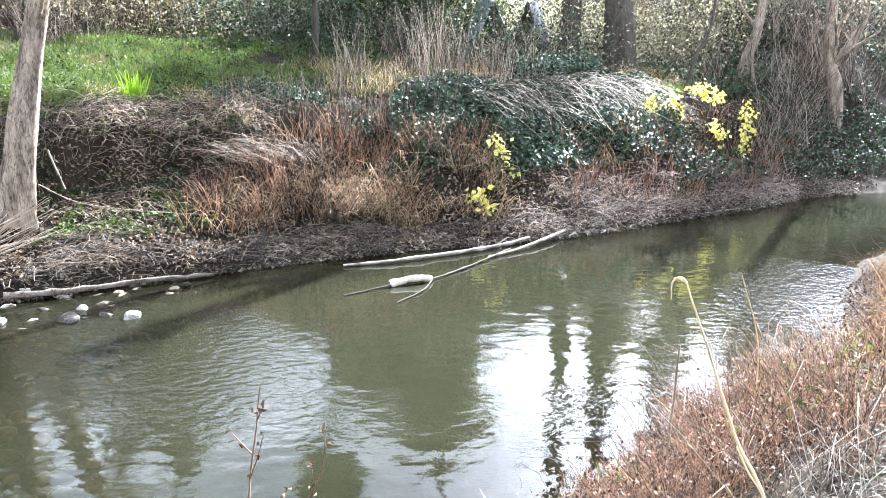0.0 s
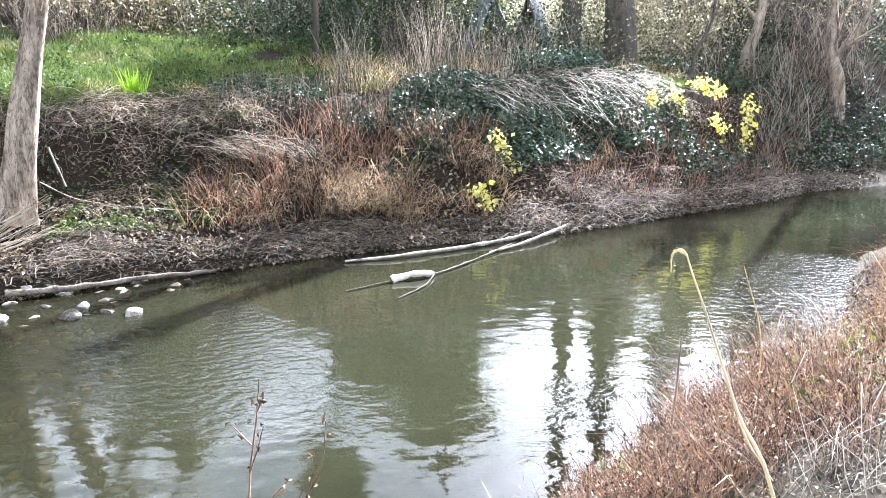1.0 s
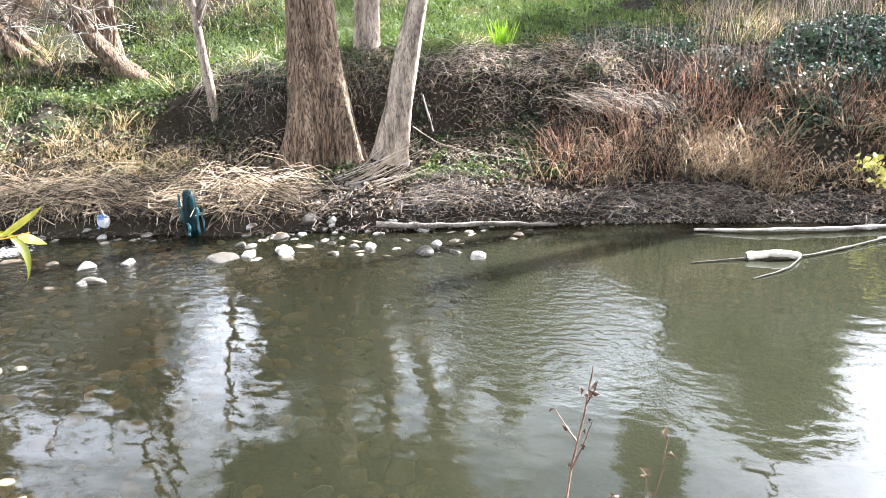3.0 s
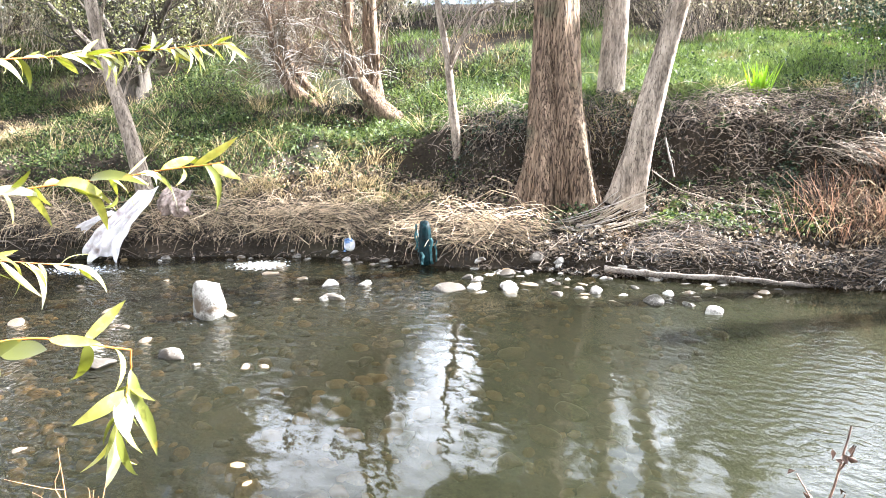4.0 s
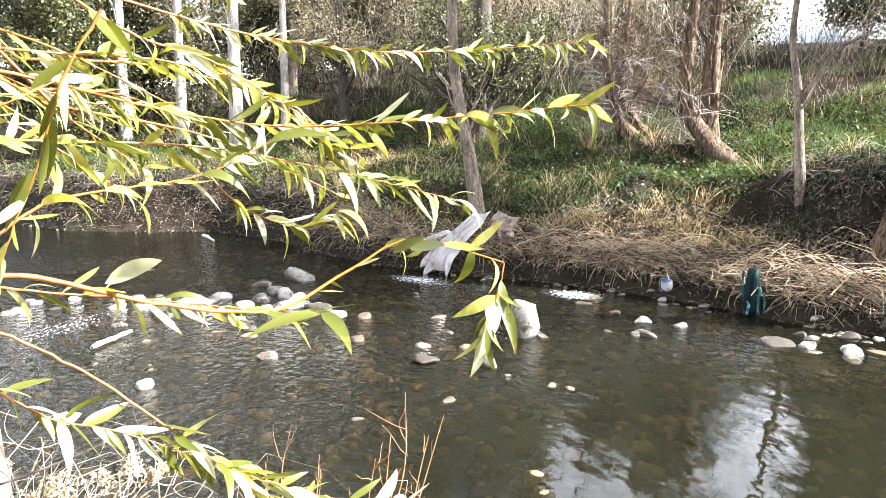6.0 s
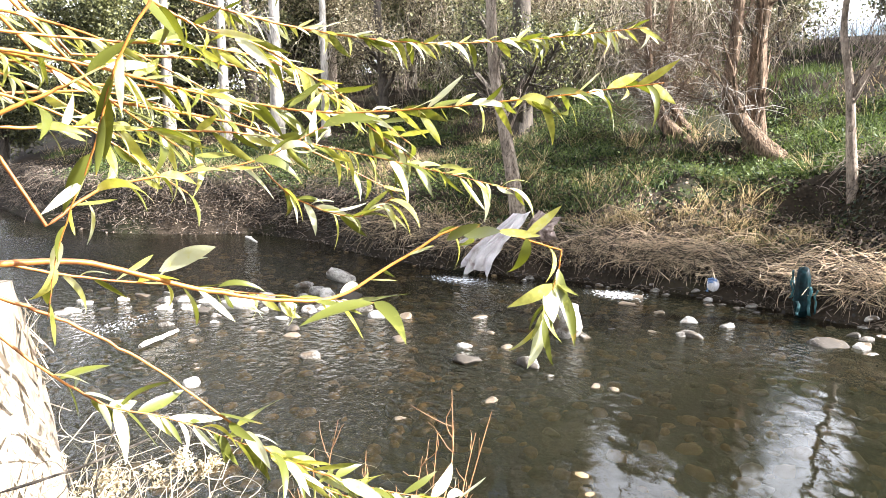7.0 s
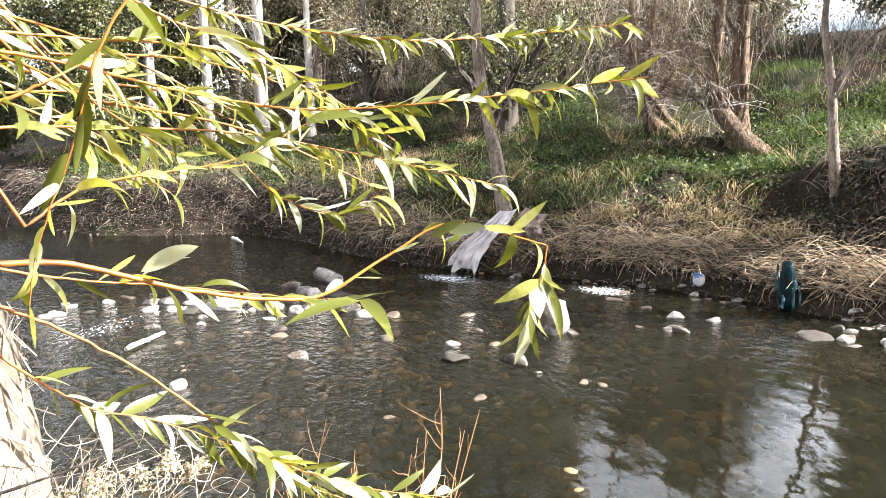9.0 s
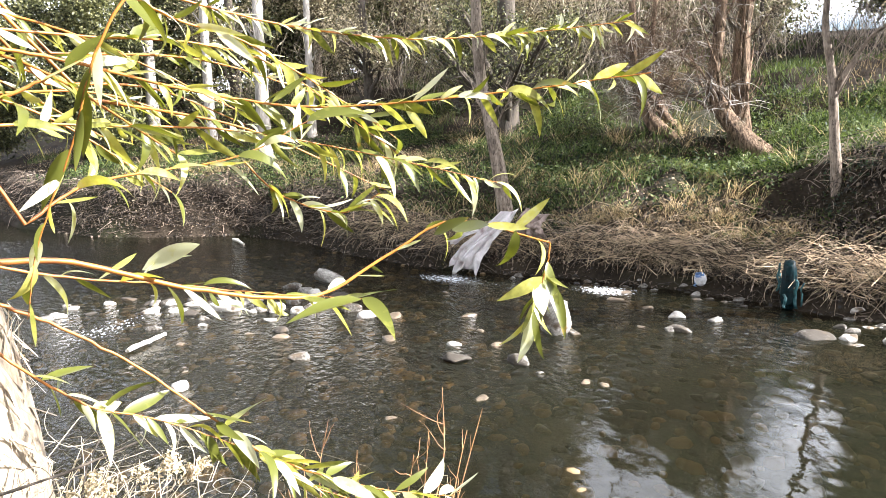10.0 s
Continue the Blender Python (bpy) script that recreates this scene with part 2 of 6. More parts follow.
M_STRAW = material("dry_grass", (0.05, 0.034, 0.017), (0.62, 0.49, 0.29), 0.8, 0.75, 0, 12, island=0.9, translucent=0.5)
M_FOUNTAIN = material("arching_straw", (0.04, 0.027, 0.016), (0.55, 0.43, 0.28), 0.8, 0.75, 0, 12, island=1.0, translucent=0.35)
M_STRAWGREY = material("grey_stalk", (0.04, 0.029, 0.02), (0.38, 0.315, 0.235), 0.8, 0.7, 0, 12, island=0.9)
M_RUST = material("rust_stalk", (0.02, 0.012, 0.009), (0.42, 0.27, 0.18), 0.8, 0.75, 0, 12, island=1.0, translucent=0.42)
M_TWIG = material("twig", (0.018, 0.013, 0.009), (0.3, 0.24, 0.185), 2, 0.85, 0, 20, island=1.0)
M_WEED = material("weed_leaf", (0.02, 0.036, 0.01), (0.12, 0.145, 0.05), 1.2, 0.6, 0, 20, island=0.9, translucent=0.3, spec=0.2)
M_LITTER = material("dead_leaf", (0.012, 0.008, 0.005), (0.19, 0.135, 0.085), 1.5, 0.75, 0, 20, island=1.0, third=(0.32, 0.25, 0.175), translucent=0.1)
M_STONE = material("river_stone", (0.05, 0.042, 0.033), (0.4, 0.375, 0.335), 5, 0.75, 0.8, 34, thing_vary=0.7, spec=0.3, stain=((0.085, 0.062, 0.04), 4.0, 0.55), third=(0.5, 0.47, 0.43))
M_DOCK = material("dock_leaf", (0.05, 0.1, 0.02), (0.16, 0.26, 0.06), 3, 0.5, 0, 20, island=0.4, translucent=0.3)
M_YELLOW = material("yellow_leaf", (0.6, 0.54, 0.12), (0.8, 0.77, 0.3), 3, 0.6, 0, 20, island=0.4, translucent=0.4)


def water_material():
    m = bpy.data.materials.new("river_water")
    m.use_nodes = True
    nt = m.node_tree
    nt.nodes.clear()
    N, Lk = nt.nodes.new, nt.links.new
    out = N("ShaderNodeOutputMaterial")
    geo = N("ShaderNodeNewGeometry")
    depth, chop = N("ShaderNodeAttribute"), N("ShaderNodeAttribute")
    depth.attribute_name, chop.attribute_name = "depth", "chop"
    hs = []
    for scale, det, st in ((2.9, 1.5, (0.8, 1.2, 1)), (7.0, 3.2, (0.85, 1.2, 1))):
        mp = N("ShaderNodeMapping")
        mp.inputs["Scale"].default_value = st
        mp.inputs["Rotation"].default_value = (0, 0, radians(-28))
        n = N("ShaderNodeTexNoise")
        n.inputs["Scale"].default_value, n.inputs["Detail"].default_value = scale, det
        Lk(geo.outputs["Position"], mp.inputs["Vector"])
        Lk(mp.outputs["Vector"], n.inputs["Vector"])
        hs.append(n.outputs["Fac"])
    calm, rip = N("ShaderNodeBump"), N("ShaderNodeBump")
    calm.inputs["Strength"].default_value, calm.inputs["Distance"].default_value = 0.16, 0.05
    Lk(hs[0], calm.inputs["Height"])
    Lk(chop.outputs["Fac"], rip.inputs["Strength"])
    rip.inputs["Distance"].default_value = 0.1
    Lk(hs[1], rip.inputs["Height"])
    Lk(calm.outputs["Normal"], rip.inputs["Normal"])
    gl, di, tr = N("ShaderNodeBsdfGlossy"), N("ShaderNodeBsdfDiffuse"), N("ShaderNodeBsdfTransparent")
    rough_ = N("ShaderNodeMapRange")
    rough_.inputs["From Max"].default_value = 0.7
    rough_.inputs["To Min"].default_value, rough_.inputs["To Max"].default_value = 0.006, 0.09
    Lk(chop.outputs["Fac"], rough_.inputs["Value"])
    Lk(rough_.outputs[0], gl.inputs["Roughness"])
    di.inputs["Color"].default_value = (0.0205, 0.0215, 0.012, 1)
    tr.inputs["Color"].default_value = (0.66, 0.57, 0.4, 1)
    Lk(rip.outputs["Normal"], gl.inputs["Normal"])
    fr = N("ShaderNodeFresnel")
    fr.inputs["IOR"].default_value = 1.42
    Lk(rip.outputs["Normal"], fr.inputs["Normal"])
    murk = N("ShaderNodeMapRange")
    murk.inputs["From Min"].default_value, murk.inputs["From Max"].default_value = 0.0, 1.15
    murk.inputs["To Min"].default_value, murk.inputs["To Max"].default_value = 0.22, 0.96
    Lk(depth.outputs["Fac"], murk.inputs["Value"])
    # white specks: foam, and glints painted over the riffle
    fo, fn, fm, fx = N("ShaderNodeAttribute"), N("ShaderNodeTexNoise"), N("ShaderNodeMapping"), N("ShaderNodeMapRange")
    fo.attribute_name = "foam_glint"
    fm.inputs["Scale"].default_value, fm.inputs["Rotation"].default_value = (0.5, 1.5, 1), (0, 0, radians(-35))
    fn.inputs["Scale"].default_value, fn.inputs["Detail"].default_value = 17.0, 6
    Lk(geo.outputs["Position"], fm.inputs["Vector"])
    Lk(fm.outputs["Vector"], fn.inputs["Vector"])
    fs = N("ShaderNodeMath")
    fs.operation = "MULTIPLY_ADD"
    fs.inputs[1].default_value = 0.27
    Lk(fo.outputs["Fac"], fs.inputs[0])
    Lk(fn.outputs["Fac"], fs.inputs[2])
    fx.inputs["From Min"].default_value, fx.inputs["From Max"].default_value = 0.84, 1.0
    Lk(fs.outputs[0], fx.inputs["Value"])
    white, speckled = N("ShaderNodeBsdfDiffuse"), N("ShaderNodeMixShader")
    white.inputs["Color"].default_value = (0.75, 0.77, 0.78, 1)
    body, top = N("ShaderNodeMixShader"), N("ShaderNodeMixShader")
    Lk(murk.outputs[0], body.inputs[0])
    Lk(tr.outputs[0], body.inputs[1])
    Lk(di.outputs[0], body.inputs[2])
    Lk(fr.outputs[0], top.inputs[0])
    Lk(body.outputs[0], top.inputs[1])
    Lk(gl.outputs[0], top.inputs[2])
    Lk(fx.outputs[0], speckled.inputs[0])
    Lk(top.outputs[0], speckled.inputs[1])
    Lk(white.outputs[0], speckled.inputs[2])
    Lk(speckled.outputs[0], out.inputs["Surface"])
    return m


M_WATER = water_material()

# ---- the lie of the land ----
FAR_SHORE = np.array([(-90, -38), (-35.2, -10.2), (-28, -7), (-24.3, -3.8), (-23.3, -1.2), (-23.2, 0.5), (-20.7, 2.3), (-17.9, 3.3), (-15.9, 4.5), (-14.8, 5.6),
                      (-13.7, 6.9), (-12.8, 7.75), (-11.7, 8.6), (-10.5, 9.25), (-9.3, 9.7), (-8.6, 10.3), (-7.6, 10.8), (-6.8, 11.2), (-5.9, 11.85), (-5.0, 12.35),
                      (-3.1, 13.4), (-2.1, 13.9), (-0.3, 14.7), (1.5, 15.3), (2.7, 15.75), (4.6, 16.9), (6.8, 18.35), (9.0, 19.7), (10.8, 21.2), (12.5, 21.9), (14.1, 22.6), (17, 24), (30, 31), (80, 64)], float)
NEAR_SHORE = np.array([(-90, -58), (-40, -26), (-24, -14), (-14, -7), (-8, -2.9), (-5, -0.6), (-3.2, 1.5), (-1.4, 3.0), (0.1, 4.5), (1.3, 5.5), (2.2, 6.5), (3.2, 7.2), (4.6, 7.9), (5.6, 9.2), (6.6, 11.2), (8.2, 13.5),
                       (12, 16.5), (16, 19), (28, 25), (80, 57)], float)


def shore_distance(x, y, line):
    """Distance to a shoreline, positive on its left as it runs."""
    x, y = np.asarray(x, float), np.asarray(y, float)
    best = np.full(x.shape, 1e9)
    sign = np.ones(x.shape)
    for (ax, ay), (bx, by) in zip(line[:-1], line[1:]):
        ux, uy = bx - ax, by - ay
        L2 = ux * ux + uy * uy
        t = np.clip(((x - ax) * ux + (y - ay) * uy) / L2, 0, 1)
        d = np.hypot(x - ax - t * ux, y - ay - t * uy)
        s = np.where(ux * (y - ay) - uy * (x - ax) >= 0, 1.0, -1.0)
        near = d < best
        best, sign = np.where(near, d, best), np.where(near, s, sign)
    return best * sign


def lumps(x, y, f, seed=0.0):
    return (np.sin(x * f + 1.3 * np.sin(y * f * 0.7 + seed) + seed) + np.sin(y * f * 1.13 + 1.7 * np.sin(x * f * 0.6 + seed * 2)) + np.sin((x + y) * f * 0.57 + seed * 3)) / 3


def step(a, b, v):
    t = np.clip((v - a) / (b - a), 0, 1)
    return t * t * (3 - 2 * t)


def land(x, y):
    x, y = np.asarray(x, float), np.asarray(y, float)
    df, dn = shore_distance(x, y, FAR_SHORE), -shore_distance(x, y, NEAR_SHORE)
    wob = (0.35 * lumps(x, y, 1.7, 0.4) + 0.15 * lumps(x, y, 4.1, 2.0)) * (1 - 0.6 * step(9, 13, x))
    d = df + wob * step(0, 1.0, df)
    w_r, w_l = step(-5.5, -2.5, x), step(-11.0, -15.0, x)
    w_m = 1 - w_r - w_l
    prof_r = np.interp(d, [0, 0.3, 1.0, 1.6, 3.0, 4.5, 6.5, 9, 25, 60, 2000], [0, 0.16, 0.4, 0.85, 2.1, 2.95, 3.4, 3.9, 6.2, 8.5, 11])
    prof_m = np.interp(d, [0, 0.1, 0.3, 0.9, 2.4, 3.5, 3.95, 4.6, 5.4, 8, 12, 25, 60, 2000], [0, 0.24, 0.34, 0.5, 0.75, 1.15, 2.3, 2.8, 3.05, 3.55, 4.6, 7.0, 9, 11])
    prof_l = np.interp(d, [0, 0.1, 0.3, 0.9, 2.5, 5.0, 8.0, 11, 25, 60, 2000], [0, 0.26, 0.38, 0.6, 1.15, 2.1, 3.3, 4.8, 7.6, 9, 11])
    prof_r = prof_r * (1 + 0.9 * step(9, 15, x) * step(1, 9, d))
    prof_l = prof_l + 0.75 * step(-17, -21, x) * step(0.2, 0.8, d) * step(7, 2, d)
    far = prof_r * w_r + prof_m * w_m + prof_l * w_l + 0.10 * lumps(x, y, 2.3, 1.0) * step(0.2, 2, d) + (0.07 * lumps(x, y, 5.3, 3.0) + 0.05 * lumps(x, y, 9.7, 1.2)) * step(0.1, 1, d) * step(9, 6, d)
    far = far - 0.8 * np.exp(-((x + 8.45) / 0.38) ** 2 - ((y - 13.5) / 0.5) ** 2)
    near = np.interp(dn, [0, 0.4, 1.4, 2.4, 4, 30, 2000], [0, 0.28, 1.05, 1.6, 1.9, 2.2, 4]) + 0.06 * lumps(x, y, 3.1, 5.0) * step(0.1, 1, dn)
    deep = step(-6.8, -0.8, x + 0.35 * (y - 6))
    floor_z = -(0.13 + 0.07 * lumps(x, y, 1.9, 2.2)) * (1 - deep) - (0.9 + 0.15 * lumps(x, y, 0.8, 0.7)) * deep
    inside = np.minimum(-df, -dn)
    bed = np.maximum(floor_z * step(0, 0.5 + 1.6 * deep, inside), -1.3)
    return np.where(df > 0, far, np.where(dn > 0, near, bed))


def grown(lo, hi, fine, out, k=1.28):
    core = list(np.arange(lo, hi + 1e-6, fine))
    s, a, b = fine, core[0], core[-1]
    left, right = [], []
    while a > -out:
        s *= k
        a -= s
        b += s
        left.append(a)
        right.append(b)
    return np.array(left[::-1] + core + right)


def sheet(xs, ys, zf, name, mat_, keep=None):
    X, Y = np.meshgrid(xs, ys, indexing="ij")
    Z = zf(X, Y)
    v = np.stack([X, Y, Z], -1).reshape(-1, 3)
    i, j = np.meshgrid(np.arange(len(xs) - 1), np.arange(len(ys) - 1), indexing="ij")
    a = (i * len(ys) + j).ravel()
    f = np.stack([a, a + len(ys), a + len(ys) + 1, a + 1], 1)
    if keep is not None:
        f = f[keep(v[f].mean(1))]
    g = Geo()
    g.add(v, f)
    return g.mesh(name, mat_), v


me_ground, _ = sheet(grown(-42, 20, 0.15, 1600), grown(-14, 32, 0.15, 1600), land, "ground", M_SOIL)
ground = tagged(new("ground", me_ground), "muddy river banks with leaf litter and patchy grass", "ground", kind="structure")


def wet(c):
    return (shore_distance(c[:, 0], c[:, 1], FAR_SHORE) < 0.6) & (shore_distance(c[:, 0], c[:, 1], NEAR_SHORE) > -0.6)


me_water, wv = sheet(grown(-36, 16, 0.16, 90), grown(-12, 30, 0.16, 80), lambda x, y: 0 * x, "water", M_WATER, keep=wet)
dep = np.maximum(-land(wv[:, 0], wv[:, 1]), 0)
riffle = step(-6.3, -8.6, wv[:, 0] + 0.3 * (wv[:, 1] - 4.5)) * step(-30, -22, wv[:, 0])
me_water.attributes.new("depth", "FLOAT", "POINT").data.foreach_set("value", dep)
me_water.attributes.new("chop", "FLOAT", "POINT").data.foreach_set("value", 0.015 + 0.2 * step(0.15, 0.6, lumps(wv[:, 0], wv[:, 1], 0.75, 4.0)) + riffle * (0.62 + 0.3 * lumps(wv[:, 0], wv[:, 1], 1.1, 2.0)))
foam_glint = np.exp(-((shore_distance(wv[:, 0], wv[:, 1], FAR_SHORE) + 0.9) / 0.6) ** 2) * step(-17.5, -15.0, wv[:, 0]) * step(-10.0, -12.5, wv[:, 0])
foam_glint = foam_glint + np.exp(-((wv[:, 0] + 12.6) / 1.5) ** 2 - ((wv[:, 1] + 2.0) / 0.9) ** 2) + 0.35 * riffle * np.exp(-((wv[:, 0] + 10.5) / 2.5) ** 2 - ((wv[:, 1] - 4.5) / 2.5) ** 2)
# thin share all over the riffle, painting sparse white glints on its ripples
foam_glint = foam_glint + 0.35 * riffle
foam_glint = foam_glint * np.clip(0.55 + 0.75 * lumps(wv[:, 0], wv[:, 1], 2.6, 3.0), 0.0, 1.2)
me_water.attributes.new("foam_glint", "FLOAT", "POINT").data.foreach_set("value", foam_glint)
water = tagged(new("water", me_water), "olive green river water with ripples and sky reflections", "water", kind="structure")


# ---- placing helpers ----
def on_far_bank(n, x0, x1, d0, d1, y0=-26, y1=45):
    """n random places on the far bank, between two distances from the water."""
    got = []
    total = 0
    while total < n:
        x, y = rng.uniform(x0, x1, 6000), rng.uniform(y0, y1, 6000)
        d = shore_distance(x, y, FAR_SHORE)
        ok = (d > d0) & (d < d1)
        got.append(np.stack([x[ok], y[ok], d[ok]], 1))
        total += ok.sum()
    p = np.concatenate(got)[:n]
    return np.stack([p[:, 0], p[:, 1], land(p[:, 0], p[:, 1])], 1), p[:, 2]


def on_near_bank(n, x0, x1, d0, d1, y0=-12, y1=30):
    got = []
    total = 0
    while total < n:
        x, y = rng.uniform(x0, x1, 6000), rng.uniform(y0, y1, 6000)
        d = -shore_distance(x, y, NEAR_SHORE)
        ok = (d > d0) & (d < d1)
        got.append(np.stack([x[ok], y[ok], d[ok]], 1))
        total += ok.sum()
    p = np.concatenate(got)[:n]
    return np.stack([p[:, 0], p[:, 1], land(p[:, 0], p[:, 1])], 1), p[:, 2]


def patchy(p, f, seed, level):
    """Keeps the places where a slow noise is above a level, to break up the cover."""
    return p[lumps(p[:, 0], p[:, 1], f, seed) + 0.35 * lumps(p[:, 0], p[:, 1], f * 2.7, seed + 1) > level]


def off_litter(p, share=0.12):
    """Thins green cover on the bare leaf-strewn ground round the big poplar."""
    inside = ((p[:, 0] + 11.2) / 2.3) ** 2 + ((p[:, 1] - 12.2) / 1.9) ** 2 < 1
    return p[~inside | (rng.random(len(p)) < share)]


def stuff(name, geo, mat_, label, category, smooth=True):
    return tagged(new(name, geo.mesh(name, mat_, smooth)), label, category, kind="stuff")


def smooth_path(points, per=6):
    """A soft curve through a few points."""
    p = np.asarray(points, float)
    q = np.concatenate([[2 * p[0] - p[1]], p, [2 * p[-1] - p[-2]]])
    out = []
    for i in range(1, len(q) - 2):
        for t in np.arange(per) / per:
            a, b, c, d = q[i - 1], q[i], q[i + 1], q[i + 2]
            out.append(0.5 * (2 * b + (c - a) * t + (2 * a - 5 * b + 4 * c - d) * t * t + (3 * b - a - 3 * c + d) * t ** 3))
    return np.array(out + [p[-1]])


# ---- trees ----
def limb_path(base, way, length, knots, wander=0.08, lift=0.0):
    p = [np.array(base, float)]
    d = np.array(way, float)
    d /= np.linalg.norm(d)
    for _ in range(knots):
        d = d + rng.normal(size=3) * wander + np.array([0, 0, lift])
        d /= np.linalg.norm(d)
        p.append(p[-1] + d * length / knots)
    return np.array(p)


def branch_out(geo, path, radii, depth, n, length, spread=0.9, lift=0.05, tips=None, start=0.35, thin=0.003, twigs=None, slim=1.0):
    """Side limbs along a limb, down to twigs."""
    k = len(path)
    for _ in range(n):
        u = start + (1 - start) * rng.random()
        i = min(int(u * (k - 1)), k - 2)
        w = u * (k - 1) - i
        base = path[i] * (1 - w) + path[i + 1] * w
        r = (radii[i] * (1 - w) + radii[i + 1] * w) * rng.uniform(0.35, 0.6) * slim
        along = path[i + 1] - path[i]
        along /= np.linalg.norm(along) + 1e-9
        out = rng.normal(size=3)
        out -= along * (out @ along)
        out /= np.linalg.norm(out)
        L = length * rng.uniform(0.6, 1.15) * (1.15 - 0.6 * u)
        q = limb_path(base, along + out * spread, L, 4 if depth else 3, 0.16, lift)
        rr = np.linspace(r, max(r * 0.25, thin), len(q))
        tube(geo, q, rr, 5 if depth > 1 else 3, closed=False)
        if tips is not None and depth == 0:
            tips.append(q[1:])
        if depth:
            branch_out(geo, q, rr, depth - 1, twigs or max(3, int(n * 0.6)), L * 0.55, spread, lift, tips, 0.3, thin)


def bark_ridges(seed, amount=0.06, roots=0.0):
    def f(a, i):
        return 1 + roots * math.exp(-i / 5.0) * np.maximum(np.sin(a * 5 + seed), -0.35) + min(roots, 0.09) * np.sin(a * 3 + seed + 0.08 * i) + amount * (np.sin(a * 5 + seed + 0.2 * i) + 0.6 * np.sin(a * 9 + seed * 2 - 0.3 * i) + 0.3 * np.sin(a * 17 + i * 1.3))
    return f


def crown_leaves(root, tips, mat_, n, size, scatter=0.18, name="crown"):
    pts = np.repeat(np.concatenate(tips), n, 0)
    pts = pts + rng.normal(size=pts.shape) * scatter
    g = Geo()
    leaves(g, pts, size * rng.uniform(0.6, 1.3, len(pts)), spread=1.5)
    part(name, g, mat_, root)


def grown_tree(name, points, r0, r1, label, mat_, limbs=10, limb_length=2.5, depth=2, flare=1.4, start=0.45, sides=14, leafy=None, leaf_n=5, leaf_size=0.07,
               extra=(), amount=0.06, roots=0.0, slim=1.0, group="", lift=0.05, scatter=0.18, burl=0.0):
    """A tree whose trunk follows a few points; extra holds further trunks from the same root as (points, r0, r1)."""
    root = thing(name, points[0], label, "tree", group)
    base = Vector(points[0])
    tips = []
    for k, (pts, a, b) in enumerate([(points, r0, r1), *extra]):
        path = smooth_path(np.asarray(pts, float) - np.array(base), 5)
        u = np.linspace(0, 1, len(path))
        L = np.linalg.norm(np.diff(path, axis=0), axis=1).sum()
        radii = (a + (b - a) * u) * (1 + (flare - 1) * np.exp(-u * L / 0.55)) * (1 + burl * np.sin(u * 23 + a * 40) * np.exp(-u * 2))
        g = Geo()
        tube(g, path, radii, sides, ridges=bark_ridges(pts[0][0] * 3.1 + k, amount, roots))
        part("trunk", g, mat_, root)
        for _ in range(limbs):
            wood = Geo()
            branch_out(wood, path, radii, depth, 1, limb_length, tips=tips, start=start, lift=lift, twigs=max(4, int(limbs * 0.6)), slim=slim)
            part("branch", wood, mat_, root)
    if leafy is not None and tips:
        crown_leaves(root, tips, leafy, leaf_n, leaf_size, scatter)
    return root


M_CROWN = material("crown_leaf", (0.022, 0.028, 0.01), (0.19, 0.19, 0.08), 0.5, 0.5, 0, 6, island=0.7, translucent=0.25)
M_WHITEBARK = material("white_bark", (0.13, 0.115, 0.095), (0.4, 0.365, 0.32), 2.0, 0.8, 0.4, 9, stretch=(3, 3, 0.8))
M_DRYCROWN = material("dry_crown_leaf", (0.07, 0.058, 0.034), (0.36, 0.31, 0.2), 0.5, 0.75, 0, 6, island=0.45, translucent=0.25)

grown_tree("poplar_tree", [(-9.42, 12.65, 0.45), (-9.48, 12.75, 1.9), (-9.82, 13.05, 4.0), (-9.97, 13.2, 8), (-10.1, 13.6, 15), (-10.0, 13.7, 24)], 0.68, 0.12,
           "huge grey poplar with a furrowed flaring trunk on the bank", M_BARK, 40, 4.6, flare=1.32, start=0.5, sides=110, amount=0.1, roots=0.65, leafy=M_CROWN, leaf_n=11, leaf_size=0.2, lift=0.14, scatter=0.3)
grown_tree("poplar_tree", [(-10.1, 15.4, 2.2), (-10.05, 15.5, 4.0), (-10.0, 15.7, 8), (-9.7, 15.9, 14), (-9.5, 16, 21)], 0.36, 0.08,
           "straight pale poplar standing behind the huge one", M_PALEBARK, 30, 3.6, start=0.45, sides=18, leafy=M_CROWN, leaf_n=10, leaf_size=0.18, lift=0.12, scatter=0.3)
grown_tree("alder_tree", [(-7.85, 12.75, 1.0), (-7.55, 12.75, 2.2), (-7.3, 12.95, 3.7), (-6.8, 13.2, 6), (-5.9, 13.8, 11)], 0.30, 0.1,
           "grey trunk leaning out of the eroded bank", M_PALEBARK, 12, 2.2, start=0.56, sides=28, slim=0.5, leafy=M_DRYCROWN, leaf_n=2, leaf_size=0.08, amount=0.1, burl=0.05)
grown_tree("young_tree", [(-12.28, 12.6, 1.3), (-12.46, 12.55, 2.74), (-12.61, 12.51, 4.06), (-12.67, 12.29, 5.34), (-12.50, 12.34, 7.2)], 0.12, 0.05,
           "thin crooked young tree with a forked bare top", M_PALEBARK, 9, 1.3, start=0.4, sides=10, slim=0.6,
           extra=[([(-12.61, 12.53, 3.7), (-12.26, 12.70, 4.44), (-11.91, 12.85, 4.94), (-11.38, 13.18, 5.2)], 0.055, 0.02)])
